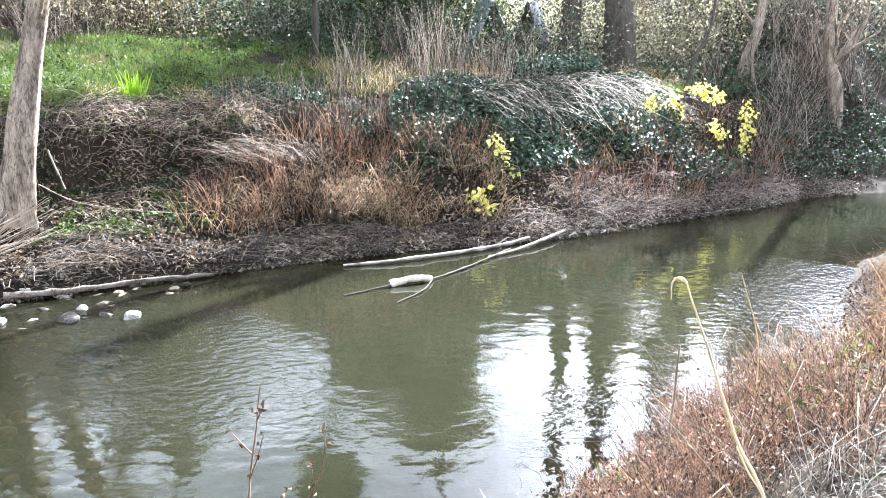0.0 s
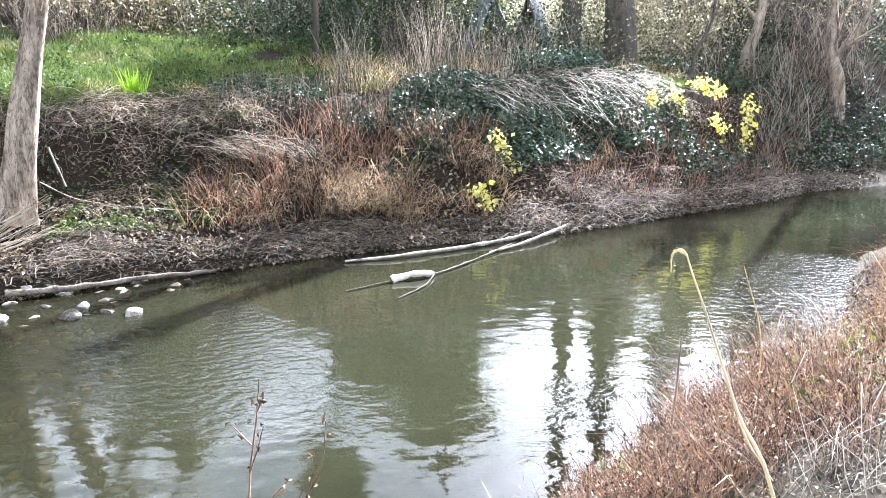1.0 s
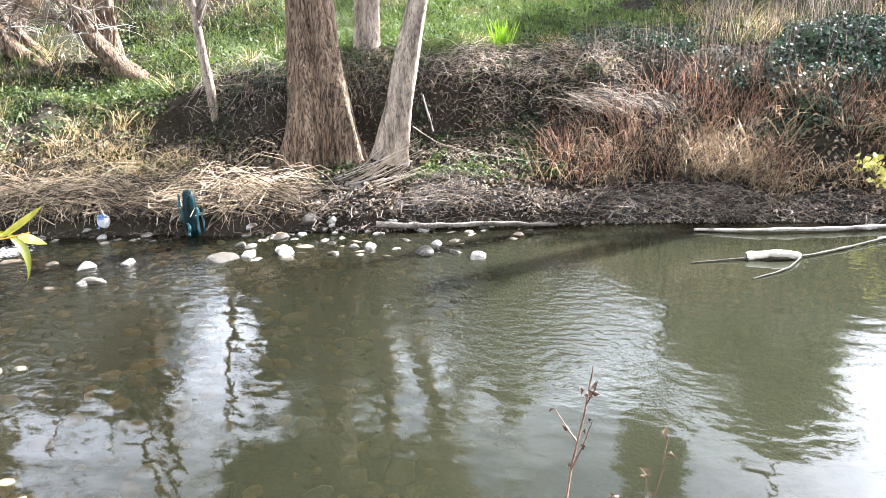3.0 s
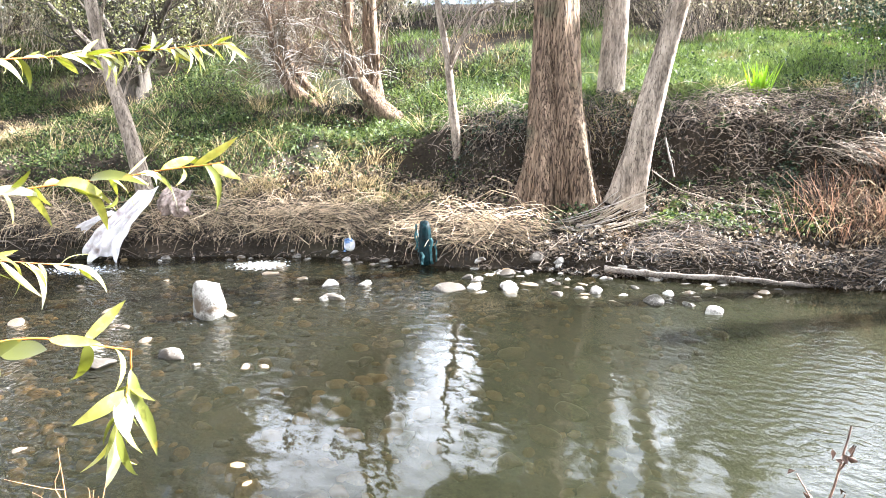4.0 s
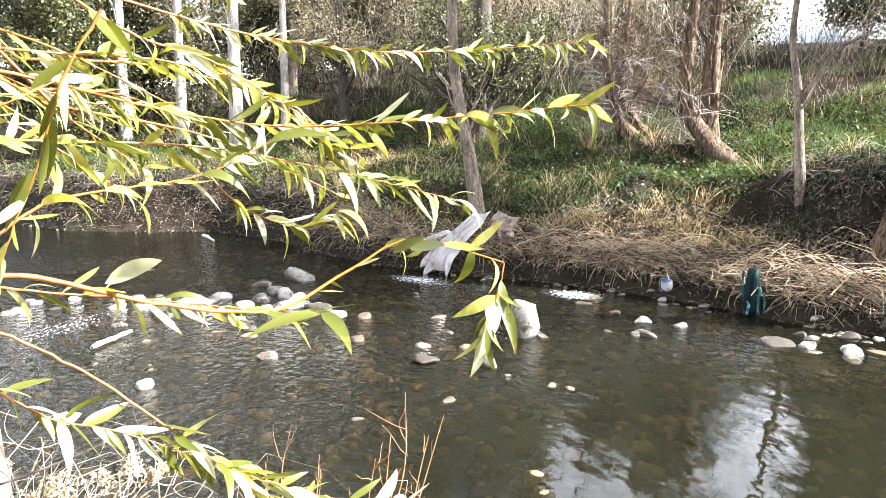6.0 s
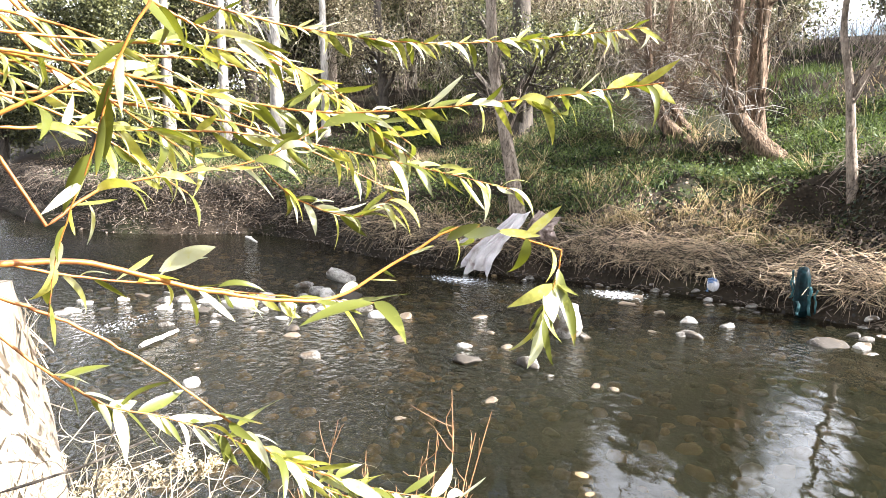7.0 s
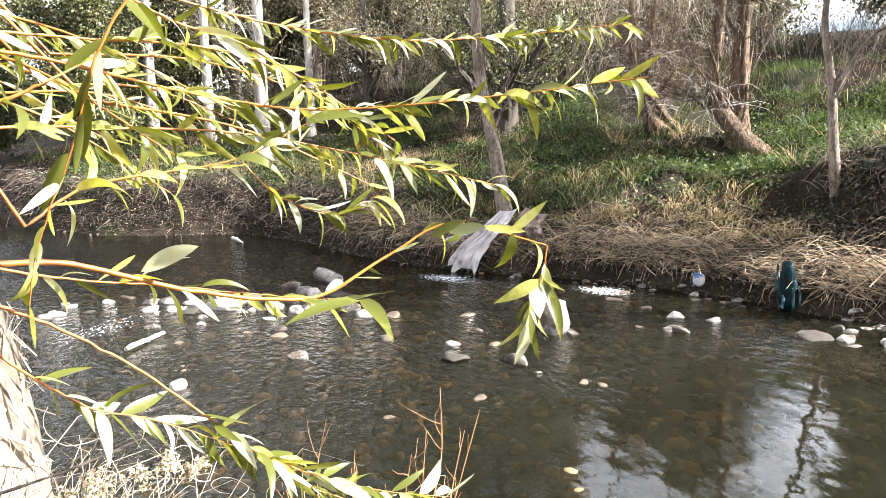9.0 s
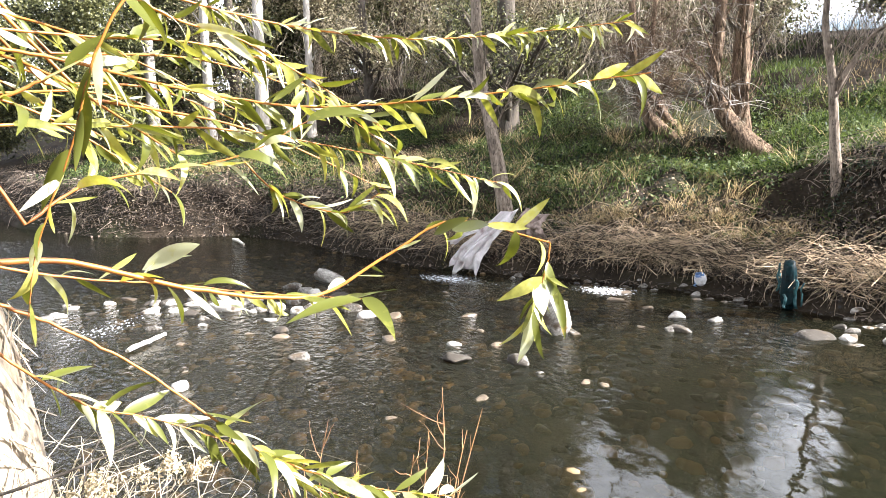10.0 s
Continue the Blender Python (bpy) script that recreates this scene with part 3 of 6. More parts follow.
grown_tree("old_tree", [(-14.9, 13.55, 1.75), (-15.4, 13.4, 2.3), (-15.85, 13.1, 2.75), (-16.35, 12.75, 3.48), (-16.61, 12.53, 4.26), (-16.50, 12.60, 5.88), (-16.27, 12.58, 11)], 0.34, 0.1,
           "old tree with a bent swollen base and bare twigs", M_BARK, 20, 2.6, start=0.35, sides=20, burl=0.14, flare=1.6, slim=0.45,
           extra=[([(-16.5, 13.4, 2.4), (-16.54, 13.36, 3.8), (-16.5, 13.3, 5.5), (-16.33, 13.29, 7.29), (-16.16, 13.13, 14)], 0.28, 0.1)])
grown_tree("old_tree", [(-17.75, 12.6, 2.35), (-18.1, 12.35, 2.85), (-18.44, 11.99, 3.25), (-18.72, 11.70, 4.0), (-18.86, 11.54, 5.04), (-18.93, 11.38, 8)], 0.29, 0.06,
           "old broken tree with a double bent trunk and bare twigs", M_BARK, 26, 2.4, start=0.35, sides=18, burl=0.16, slim=0.4,
           extra=[([(-18.05, 12.9, 2.4), (-18.4, 12.65, 3.1), (-18.69, 12.34, 3.7), (-18.93, 12.08, 4.49), (-18.84, 12.20, 7)], 0.2, 0.05)])
grown_tree("ash_tree", [(-16.4, 6.75, 0.6), (-16.6, 6.68, 1.6), (-16.82, 6.59, 2.5), (-17.11, 6.41, 3.85), (-17.23, 6.24, 5.56), (-17.16, 6.10, 11)], 0.2, 0.1,
           "slim grey tree leaning above a heap of rubbish", M_PALEBARK, 12, 2.0, start=0.45, sides=14, slim=0.5)
grown_tree("dark_tree", [(-23.5, 9.4, 2.8), (-23.48, 9.39, 3.9), (-23.60, 9.46, 6.14), (-23.41, 9.29, 14)], 0.5, 0.2,
           "dark thick tree wrapped in dead ivy", M_DARKBARK, 18, 3.4, start=0.1, sides=16, leafy=M_CROWN, leaf_n=6, leaf_size=0.10, amount=0.1)
grown_tree("dark_tree", [(6.6, 27.3, 3.2), (6.5, 27.4, 5), (6.4, 27.8, 9), (6.6, 28.3, 17)], 0.72, 0.25,
           "dark broad tree trunk on the bank top in haze", M_DARKBARK, 9, 3.0, start=0.65, sides=20, amount=0.09)
grown_tree("dark_tree", [(4.6, 27.6, 3.4), (4.7, 27.7, 5), (4.9, 28, 9), (4.8, 28.3, 16)], 0.5, 0.2,
           "dark tree trunk beside a tarpaulin shelter", M_DARKBARK, 9, 3.0, start=0.65, sides=20, amount=0.09)
grown_tree("ash_tree", [(10.7, 26.9, 1.2), (11.0, 26.85, 3.9), (11.35, 26.6, 6), (11.9, 26.8, 13)], 0.27, 0.1,
           "slim pale tree leaning over the river", M_PALEBARK, 8, 2.6, start=0.5, sides=12)
grown_tree("ash_tree", [(13.9, 25.6, 0.6), (13.75, 25.5, 3.1), (13.4, 25.65, 5), (13.2, 25.8, 13)], 0.3, 0.12,
           "crooked pale trunk on the steep bank", M_PALEBARK, 8, 2.6, start=0.3, sides=12, leafy=M_DRYCROWN, leaf_n=2, leaf_size=0.09)
grown_tree("young_tree", [(8.0, 24.0, 3.0), (8.3, 24.2, 4.2), (8.9, 24.6, 5.4), (9.1, 25, 8)], 0.08, 0.03,
           "thin bent sapling above the yellow creeper", M_DARKBARK, 7, 1.4, start=0.4, sides=7)

def twiggy(root, points, n, z0, z1, length, mat_):
    """A haze of thin drooping twigs round the upper trunk."""
    path = smooth_path(np.asarray(points, float) - np.array(root.location), 12)
    path = path[(path[:, 2] > z0) & (path[:, 2] < z1)]
    g = Geo()
    for _ in range(n):
        b = path[rng.integers(len(path))]
        a = rng.uniform(0, 6.283)
        w = np.array([math.cos(a), math.sin(a), rng.uniform(-0.35, 0.5)])
        e = b + w * rng.uniform(0.4, 1.0) * length
        k = 9
        s_ = b + (e - b) * rng.uniform(0.3, 1.0, (k, 1))
        stalks(g, b[None], e[None], np.array([0.014]), 0.1, 4)
        stalks(g, s_, s_ + rng.normal(size=(k, 3)) * [0.3, 0.3, 0.25] + [0, 0, -0.18], np.full(k, 0.006), 0.1, 3)
    part("brushwood", g, mat_, root)["kind"] = "stuff"


M_PALETWIG = material("pale_twig", (0.09, 0.075, 0.06), (0.5, 0.45, 0.39), 1.0, 0.8, 0, 12, island=0.8)
OLD = [o for o in scene.objects if o.name.startswith("old_tree")]
twiggy(OLD[0], [(-16.35, 12.75, 3.48), (-16.61, 12.53, 4.26), (-16.50, 12.60, 5.88), (-16.4, 12.6, 8)], 46, 1.9, 5.5, 1.3, M_PALETWIG)
twiggy(OLD[1], [(-18.44, 11.99, 3.25), (-18.72, 11.70, 4.0), (-18.86, 11.54, 5.04), (-18.93, 11.38, 8)], 70, 1.3, 4.5, 1.6, M_PALETWIG)

# trees further back, and the evergreen that darkens the pool
proto_a = grown_tree("woodland_tree", [(-34, 16, 4.2), (-34.1, 16, 7), (-34.3, 16.2, 11), (-34.2, 16.4, 18)], 0.3, 0.1,
                     "bare woodland tree with tangled twigs behind the meadow", M_DARKBARK, 16, 3.2, start=0.12, sides=10, leafy=M_DRYCROWN, leaf_n=6, leaf_size=0.12, scatter=0.35, group="woodland")
proto_b = grown_tree("woodland_tree", [(-30, 20, 4.6), (-29.7, 20, 7), (-29.2, 20.2, 10), (-29, 20.3, 16)], 0.26, 0.09,
                     "woodland tree still in olive leaf behind the meadow", M_DARKBARK, 18, 3.0, start=0.08, sides=10, leafy=M_CROWN, leaf_n=16, leaf_size=0.16, scatter=0.4, group="woodland")
proto_c = grown_tree("poplar_row_tree", [(-38, 10, 4.2), (-38, 10.1, 8), (-38.1, 10, 13), (-38, 10, 20)], 0.28, 0.08,
                     "slim pale poplar with few leaves", M_PALEBARK, 22, 2.2, start=0.2, sides=10, leafy=M_DRYCROWN, leaf_n=4, leaf_size=0.14, scatter=0.3, group="woodland")


def bearing_spot(az, r):
    """A place by bearing (degrees clockwise from +y) and range from the viewpoint."""
    return r * math.sin(radians(az)), r * math.cos(radians(az))


def plant_copies(proto, places):
    for k, (az, r, s) in enumerate(places):
        x, y = bearing_spot(az, r)
        c = copy_thing(proto, pose(x, y, float(land(x, y)) - 0.3, 0, 0, (k * 137) % 360))
        c.scale = (s, s, s)


plant_copies(proto_b, [(-2.2, 28.5, 0.95), (2.5, 34, 0.5), (-2.6, 40, 1.02), (-6.8, 41, 1.05), (-4.6, 39, 0.95), (-24, 31, 0.8), (-36, 31, 0.85), (-39.5, 34, 0.9), (-20.5, 34, 0.7), (-52, 32, 0.42), (-61, 36, 0.5), (-68, 38, 1.0),
                       (-75, 37, 0.95), (-82, 38, 0.8), (-86, 36, 1.1), (-93, 38, 1.0), (-100, 34, 0.9), (-106, 44, 1.0), (48, 30, 0.8), (-7, 30, 0.5)])
plant_copies(proto_a, [(-27, 34, 0.75), (-34, 36, 0.8), (-42, 36, 0.45), (-50, 30, 0.4), (-54, 34, 0.42), (-60, 36, 0.5), (-67, 31, 0.8), (-64, 29, 0.7), (-72, 29, 0.75), (-79, 30, 0.8), (-77, 35, 1.0), (-89, 34, 1.0), (14, 40, 0.42),
                       (19, 44, 0.45), (-96, 40, 1.0), (-110, 40, 1.0)])
plant_copies(proto_c, [(-52.5, 38, 0.6), (-63, 40, 0.9), (-72, 38, 0.8), (-83, 34, 0.8), (-37.5, 42, 0.8), (-22, 38, 0.7), (-1, 36, 0.55), (13.5, 34, 0.7), (18, 36, 0.75), (25, 36, 0.6)])

# added tree with its crown out of view, placed to shade the bank
for x, y, h in ((-4.0, 22.9, 11.5),):
    z = float(land(x, y))
    grown_tree("ivy_clad_tree", [(x, y, z - 0.3), (x + 0.1, y, z + 2.2), (x - 0.1, y + 0.2, 8.3), (x, y + 0.3, 9.6), (x, y, h)], 0.1, 0.04, "added slim tree whose dense ivy-leaved crown, out of view, shades the bank", M_DARKBARK,
               20, 1.7, start=0.62, sides=10, leafy=M_IVY, leaf_n=9, leaf_size=0.12, scatter=0.25, group="shade trees", lift=0.1)

# pale trunks at the wood edge
for az, r, rad, h in ((-87, 27, 0.3, 14), (-83.5, 30, 0.2, 13), (-91, 31, 0.25, 14), (-95, 33, 0.3, 14)):
    x, y = bearing_spot(az, r)
    z = float(land(x, y))
    grown_tree("poplar_tree", [(x, y, z - 0.3), (x + 0.1, y, z + 2), (x + 0.2 * rng.normal(), y, z + 6), (x + 0.3, y, z + h)], rad, rad * 0.4, "white-barked poplar at the wood edge", M_WHITEBARK, 7, 2.0, start=0.4, sides=10, slim=0.5)

# ---- ground cover on the far bank ----
UP = np.array([0, 0, 1.0])


def sway(n, h, lean=0.35):
    return np.stack([np.clip(rng.normal(size=n), -1.7, 1.7) * lean, np.clip(rng.normal(size=n), -1.7, 1.7) * lean, np.ones(n)], 1) * np.asarray(h).reshape(-1, 1)


# lawn and meadow grass
g = Geo()
p, d = on_far_bank(52000, -12, 0.5, 5.0, 16)
p = patchy(p, 0.6, 2.0, -0.5)
blades(g, p, p + sway(len(p), rng.uniform(0.06, 0.22, len(p)), 0.5), 0.016, 0.1)
p, d = on_far_bank(85000, -40, -11, 2.6, 20)
p = off_litter(patchy(p, 0.8, 4.0, -0.12))
blades(g, p, p + sway(len(p), rng.uniform(0.08, 0.32, len(p)), 0.5), 0.018, 0.1)
p, d = on_far_bank(22000, -16, -8, 4.3, 11)
blades(g, p, p + sway(len(p), rng.uniform(0.08, 0.3, len(p)), 0.6), 0.014, 0.1)
p, d = on_far_bank(9000, 4, 12, 4.5, 9)
blades(g, p, p + sway(len(p), rng.uniform(0.08, 0.3, len(p)), 0.5), 0.02, 0.1)
stuff("meadow_grass", g, M_GREEN, "short green meadow grass on the bank top", "grass")

g = Geo()
p, d = on_far_bank(42000, -12, -2.6, 4.9, 13)
p = patchy(p, 0.7, 1.0, -0.6)
blades(g, p, p + sway(len(p), rng.uniform(0.05, 0.16, len(p)), 0.5), 0.014, 0.1)
p, d = on_far_bank(9000, 4.5, 10, 4.3, 7.0)
blades(g, p, p + sway(len(p), rng.uniform(0.08, 0.25, len(p)), 0.5), 0.02, 0.1)
M_LAWN = material("lawn_blade", (0.05, 0.085, 0.016), (0.17, 0.24, 0.06), 0.8, 0.6, 0, 12, island=0.6, translucent=0.4)
stuff("lawn", g, M_LAWN, "fresh green lawn on the bank top", "grass")

# low weeds on the slope
g = Geo()
p, d = on_far_bank(90000, -30, -9.5, 0.9, 9.5)
p = off_litter(patchy(p, 1.1, 7.0, -0.12), 0.2)
leaves(g, p + UP * rng.uniform(0.02, 0.2, (len(p), 1)), rng.uniform(0.035, 0.085, len(p)), spread=0.8, slim=0.7)
p, d = on_far_bank(6500, -7.3, -4.6, 1.2, 3.0)
p = patchy(p, 1.4, 3.3, -0.2)
leaves(g, p + UP * rng.uniform(0.02, 0.22, (len(p), 1)), rng.uniform(0.05, 0.1, len(p)), spread=0.7, slim=0.75)
stuff("low_weeds", g, M_WEED, "low green weeds and nettles on the slope", "weeds")

# rosettes of broader weeds, and dark creepers on the slope
g = Geo()
for x0, x1, d0, d1, n in ((-30, -9.5, 0.9, 5, 800), (-30, -9.5, 4, 10, 500), (-9, -4.4, 1.1, 4.5, 130), (-10, 0, 5, 12, 180)):
    p, d = on_far_bank(n, x0, x1, d0, d1)
    for q in off_litter(patchy(p, 0.9, 11.0, -0.5)):
        k, s_ = int(rng.integers(10, 34)), rng.uniform(0.1, 0.3)
        leaves(g, q + rng.normal(size=(k, 3)) * [s_, s_, 0.02] + UP * rng.uniform(0.03, 0.9 * s_ + 0.05, (k, 1)), rng.uniform(0.06, 0.13, k), spread=0.7, slim=0.6)
M_ROSETTE = material("broad_weed", (0.012, 0.026, 0.008), (0.1, 0.13, 0.045), 1.6, 0.55, 0, 20, island=0.9, translucent=0.25, spec=0.25)
stuff("broad_weeds", g, M_ROSETTE, "clumps of broad-leaved green weeds and brambles", "weeds")

# dead leaves
g = Geo()
p, d = on_far_bank(95000, -40, 14, 0.1, 7.5)
cliff = (p[:, 0] > -12.5) & (p[:, 0] < -7.6) & (d > 3.2) & (d < 4.5)
p = p[((p[:, 0] > -10) | (rng.random(len(p)) < 0.5)) & (~cliff | (rng.random(len(p)) < 0.5))]
leaves(g, p + UP * rng.uniform(0.0, 0.07, (len(p), 1)), rng.uniform(0.04, 0.10, len(p)), spread=0.9, slim=0.7)
p, d = on_far_bank(22000, -15, 10, 0.1, 3.3)
leaves(g, p + UP * rng.uniform(0.0, 0.12, (len(p), 1)), rng.uniform(0.06, 0.14, len(p)), spread=1.2, slim=0.6)
p, d = on_far_bank(9000, -14, -8.5, 1.2, 3.3)
leaves(g, p + UP * rng.uniform(0.0, 0.08, (len(p), 1)), rng.uniform(0.06, 0.13, len(p)), spread=0.8, slim=0.65)
stuff("leaf_litter", g, M_LITTER, "brown fallen leaves on the bank", "leaf litter")

# dry grass tufts
g = Geo()
for n, x0, x1, d0, d1, hh, lv in ((20000, -26, -10.5, 0.8, 4.5, 0.3, 0.12), (18000, -44, -14, 2.0, 14, 0.5, 0.25), (9000, -10, -4.5, 3.6, 6.0, 0.3, 0.0), (8000, -4.5, 9, 5.0, 9, 0.6, 0.1)):
    p, d = on_far_bank(n, x0, x1, d0, d1)
    p = off_litter(patchy(p, 1.3, n * 0.01, lv))
    blades(g, p, p + sway(len(p), rng.uniform(0.3, 1.0, len(p)) * hh, 0.6), 0.0075, rng.uniform(0, 0.4, len(p)))
for q in off_litter(on_far_bank(70, -28, -9.8, 1.0, 7.0)[0]):
    n = int(rng.integers(18, 60))
    b = q + rng.normal(size=(n, 3)) * [0.1, 0.1, 0.0]
    blades(g, b, b + sway(n, rng.uniform(0.2, 0.6, n), 0.75), 0.008, rng.uniform(0, 0.5, n))
for q in on_far_bank(46, -18, -10.8, 0.9, 2.6)[0]:
    n = int(rng.integers(30, 80))
    b = q + rng.normal(size=(n, 3)) * [0.16, 0.16, 0.0]
    blades(g, b, b + sway(n, rng.uniform(0.15, 0.45, n), 0.8), 0.008, rng.uniform(0, 0.5, n))
stuff("dry_grass", g, M_STRAW, "straw-coloured dry grass tufts", "dry grass")

# rusty scrub of dead stems, growing in clumps
def clumps(geo, centres, n, h, lean, radius, sag, spread=0.12, pull=(0, 0, 0)):
    k = len(centres)
    base = np.repeat(centres, n, 0) + rng.normal(size=(k * n, 3)) * [spread, spread, 0.02]
    size = np.repeat(rng.uniform(0.6, 1.2, k), n) * rng.uniform(0.6, 1.1, k * n)
    stalks(geo, base, base + (sway(k * n, np.full(k * n, h), lean) + np.array(pull) * h) * size[:, None], radius * rng.uniform(0.7, 1.4, k * n), sag, 4)


g = Geo()
p, d = on_far_bank(130, -5.2, 1.2, 1.0, 3.3)
clumps(g, p, 17, 0.8, 0.45, 0.008, 0.06)
p, d = on_far_bank(90, 3.0, 11.5, 0.6, 3.0)
clumps(g, p, 16, 0.7, 0.45, 0.007, 0.06)
stuff("rusty_scrub", g, M_RUST, "clumps of rust-brown dead weed stems", "scrub")
g = Geo()
p, d = on_far_bank(70, -5.0, 1.5, 0.9, 2.9)
clumps(g, p, 24, 0.62, 0.8, 0.006, 0.28, 0.1, (0, -0.5, -0.45))
p, d = on_far_bank(26, -2.8, -0.6, 0.9, 1.9)
clumps(g, p, 50, 0.55, 0.7, 0.0045, 0.35, 0.1, (0, -0.5, -0.4))
stuff("straw_fountains", g, M_FOUNTAIN, "arching golden straw tufts on the bank", "dry grass")

g = Geo()
p, d = on_far_bank(3200, 1.5, 10.5, 0.1, 1.7)
p = patchy(p, 1.6, 8.0, -0.15)
fl = np.array([0.6, 0.3, 0.0]) * rng.choice([-1, 1], (len(p), 1)) + rng.normal(size=(len(p), 3)) * [0.6, 0.6, 0.25]
stalks(g, p + UP * rng.uniform(0.05, 0.35, (len(p), 1)), p + UP * rng.uniform(0.05, 0.3, (len(p), 1)) + fl * rng.uniform(0.25, 0.8, (len(p), 1)), rng.uniform(0.003, 0.008, len(p)), 0.08)
p, d = on_far_bank(500, -5.5, 0.5, 3.2, 5.6)
stalks(g, p, p + sway(len(p), rng.uniform(0.4, 1.1, len(p)), 0.15), rng.uniform(0.004, 0.007, len(p)), 0.05)
M_WRACK = material("river_wrack", (0.022, 0.015, 0.011), (0.27, 0.195, 0.15), 1.2, 0.75, 0, 12, island=1.0)
stuff("straw_scrub", g, M_WRACK, "flattened pale grey reed stems", "scrub")

# ivy bank
g = Geo()
p, d = on_far_bank(34000, -1.9, 7.2, 1.9, 6.2)
p = p[(p[:, 0] > -1.3 + 0.5 * lumps(p[:, 0], p[:, 1], 2.1, 0))]
leaves(g, p + UP * (rng.random((len(p), 1)) ** 0.6 * (0.35 + 0.2 * lumps(p[:, 0], p[:, 1], 2.5, 1.0)[:, None])) + rng.normal(size=p.shape) * 0.05, rng.uniform(0.065, 0.13, len(p)),
       normal=np.array([-0.1, -0.5, 0.8]), spread=0.55, slim=0.85)
p, d = on_far_bank(5000, 2.0, 5.2, 5.2, 7.0)
leaves(g, p + UP * rng.uniform(0, 0.9, (len(p), 1)), rng.uniform(0.07, 0.13, len(p)), normal=np.array([-0.1, -0.5, 0.8]), spread=0.7, slim=0.8)
p, d = on_far_bank(15000, -6.2, -0.5, 3.0, 6.0)
p = patchy(p, 1.5, 9.0, 0.0)
leaves(g, p + UP * rng.uniform(0, 0.35, (len(p), 1)), rng.uniform(0.05, 0.09, len(p)), normal=np.array([-0.1, -0.5, 0.8]), spread=0.7, slim=0.8)
p, d = on_far_bank(26000, 6.5, 22, 0.8, 9)
p = patchy(p, 0.8, 5.0, -0.25)
leaves(g, p + UP * rng.uniform(0, 0.6, (len(p), 1)), rng.uniform(0.07, 0.14, len(p)), normal=np.array([-0.1, -0.5, 0.8]), spread=0.8, slim=0.8)
p, d = on_far_bank(9000, -13, -4.0, 2.4, 4.8)
p = patchy(p, 1.3, 6.0, 0.3)
leaves(g, p + UP * rng.uniform(0.0, 0.15, (len(p), 1)), rng.uniform(0.05, 0.09, len(p)), normal=np.array([-0.2, -0.6, 0.7]), spread=0.6, slim=0.8)
stuff("ivy_cover", g, M_IVY, "glossy dark green ivy covering the bank", "ivy")

# dead canes bowed over the ivy
g = Geo()
p, d = on_far_bank(420, 0.5, 6.5, 3.6, 5.6)
w = np.stack([rng.uniform(0.2, 1.6, len(p)), rng.uniform(-1.6, -0.5, len(p)), rng.uniform(-1.0, 0.0, len(p))], 1)
stalks(g, p + UP * 0.35, p + UP * 0.4 + w, rng.uniform(0.006, 0.012, len(p)), 0.12, 4)
# heap of flattened pale reeds
base = np.array([-4.2, 16.35, land(-4.2, 16.35)])
n = 640
q = base + rng.normal(size=(n, 3)) * [0.55, 0.35, 0.1] + UP * 0.25
w = np.array([0.75, -0.35, -0.12]) * rng.uniform(0.5, 1.6, (n, 1)) + rng.normal(size=(n, 3)) * [0.22, 0.22, 0.12]
stalks(g, q - w * 0.5, q + w * 0.5, rng.uniform(0.005, 0.011, n), 0.12, 4)
stuff("dead_canes", g, M_STRAWGREY, "bleached dead canes lying over the ivy", "dead canes")

# tall reeds on the bank top
g = Geo()
p, d = on_far_bank(24, -3.0, 3.0, 5.2, 8.0)
clumps(g, p, 20, 2.0, 0.22, 0.008, 0.04, 0.16)
p, d = on_far_bank(900, -44, -20, 9.5, 17, -25)
p = patchy(p, 0.7, 3.0, 0.1)
stalks(g, p, p + sway(len(p), rng.uniform(0.8, 2.8, len(p)), 0.4), rng.uniform(0.008, 0.015, len(p)), 0.05, 4)
stuff("tall_reeds", g, M_STRAWGREY, "tall bare grey reed stalks", "reeds")

g = Geo()
p, d = on_far_bank(330, -40, 16, 8.0, 22)
p = p[~((p[:, 0] > -11) & (p[:, 0] < -2.6) & (d < 13.5)) & ~((p[:, 0] < -11) & (d < 12))]
bearing = np.degrees(np.arctan2(p[:, 0], p[:, 1]))
p = p[(np.abs(bearing + 68.5) > 3.5) & ((np.abs(bearing + 44.2) > 4.2) | (p[:, 1] < 22))]
p2, d = on_far_bank(80, 9.0, 24, 1.2, 12)
p = np.concatenate([p, p2])
for q in p:
    n = 40
    w = rng.normal(size=(n, 3)) * [0.8, 0.8, 0.5] + [0, 0, 1.7]
    stalks(g, np.repeat(q[None], n, 0) + rng.normal(size=(n, 3)) * [0.3, 0.3, 0.02], q + w * rng.uniform(0.5, 1.2, (n, 1)), rng.uniform(0.004, 0.012, n), 0.1, 3)
stuff("bare_bushes", g, M_TWIG, "bare tangled bushes behind the meadow", "bushes")


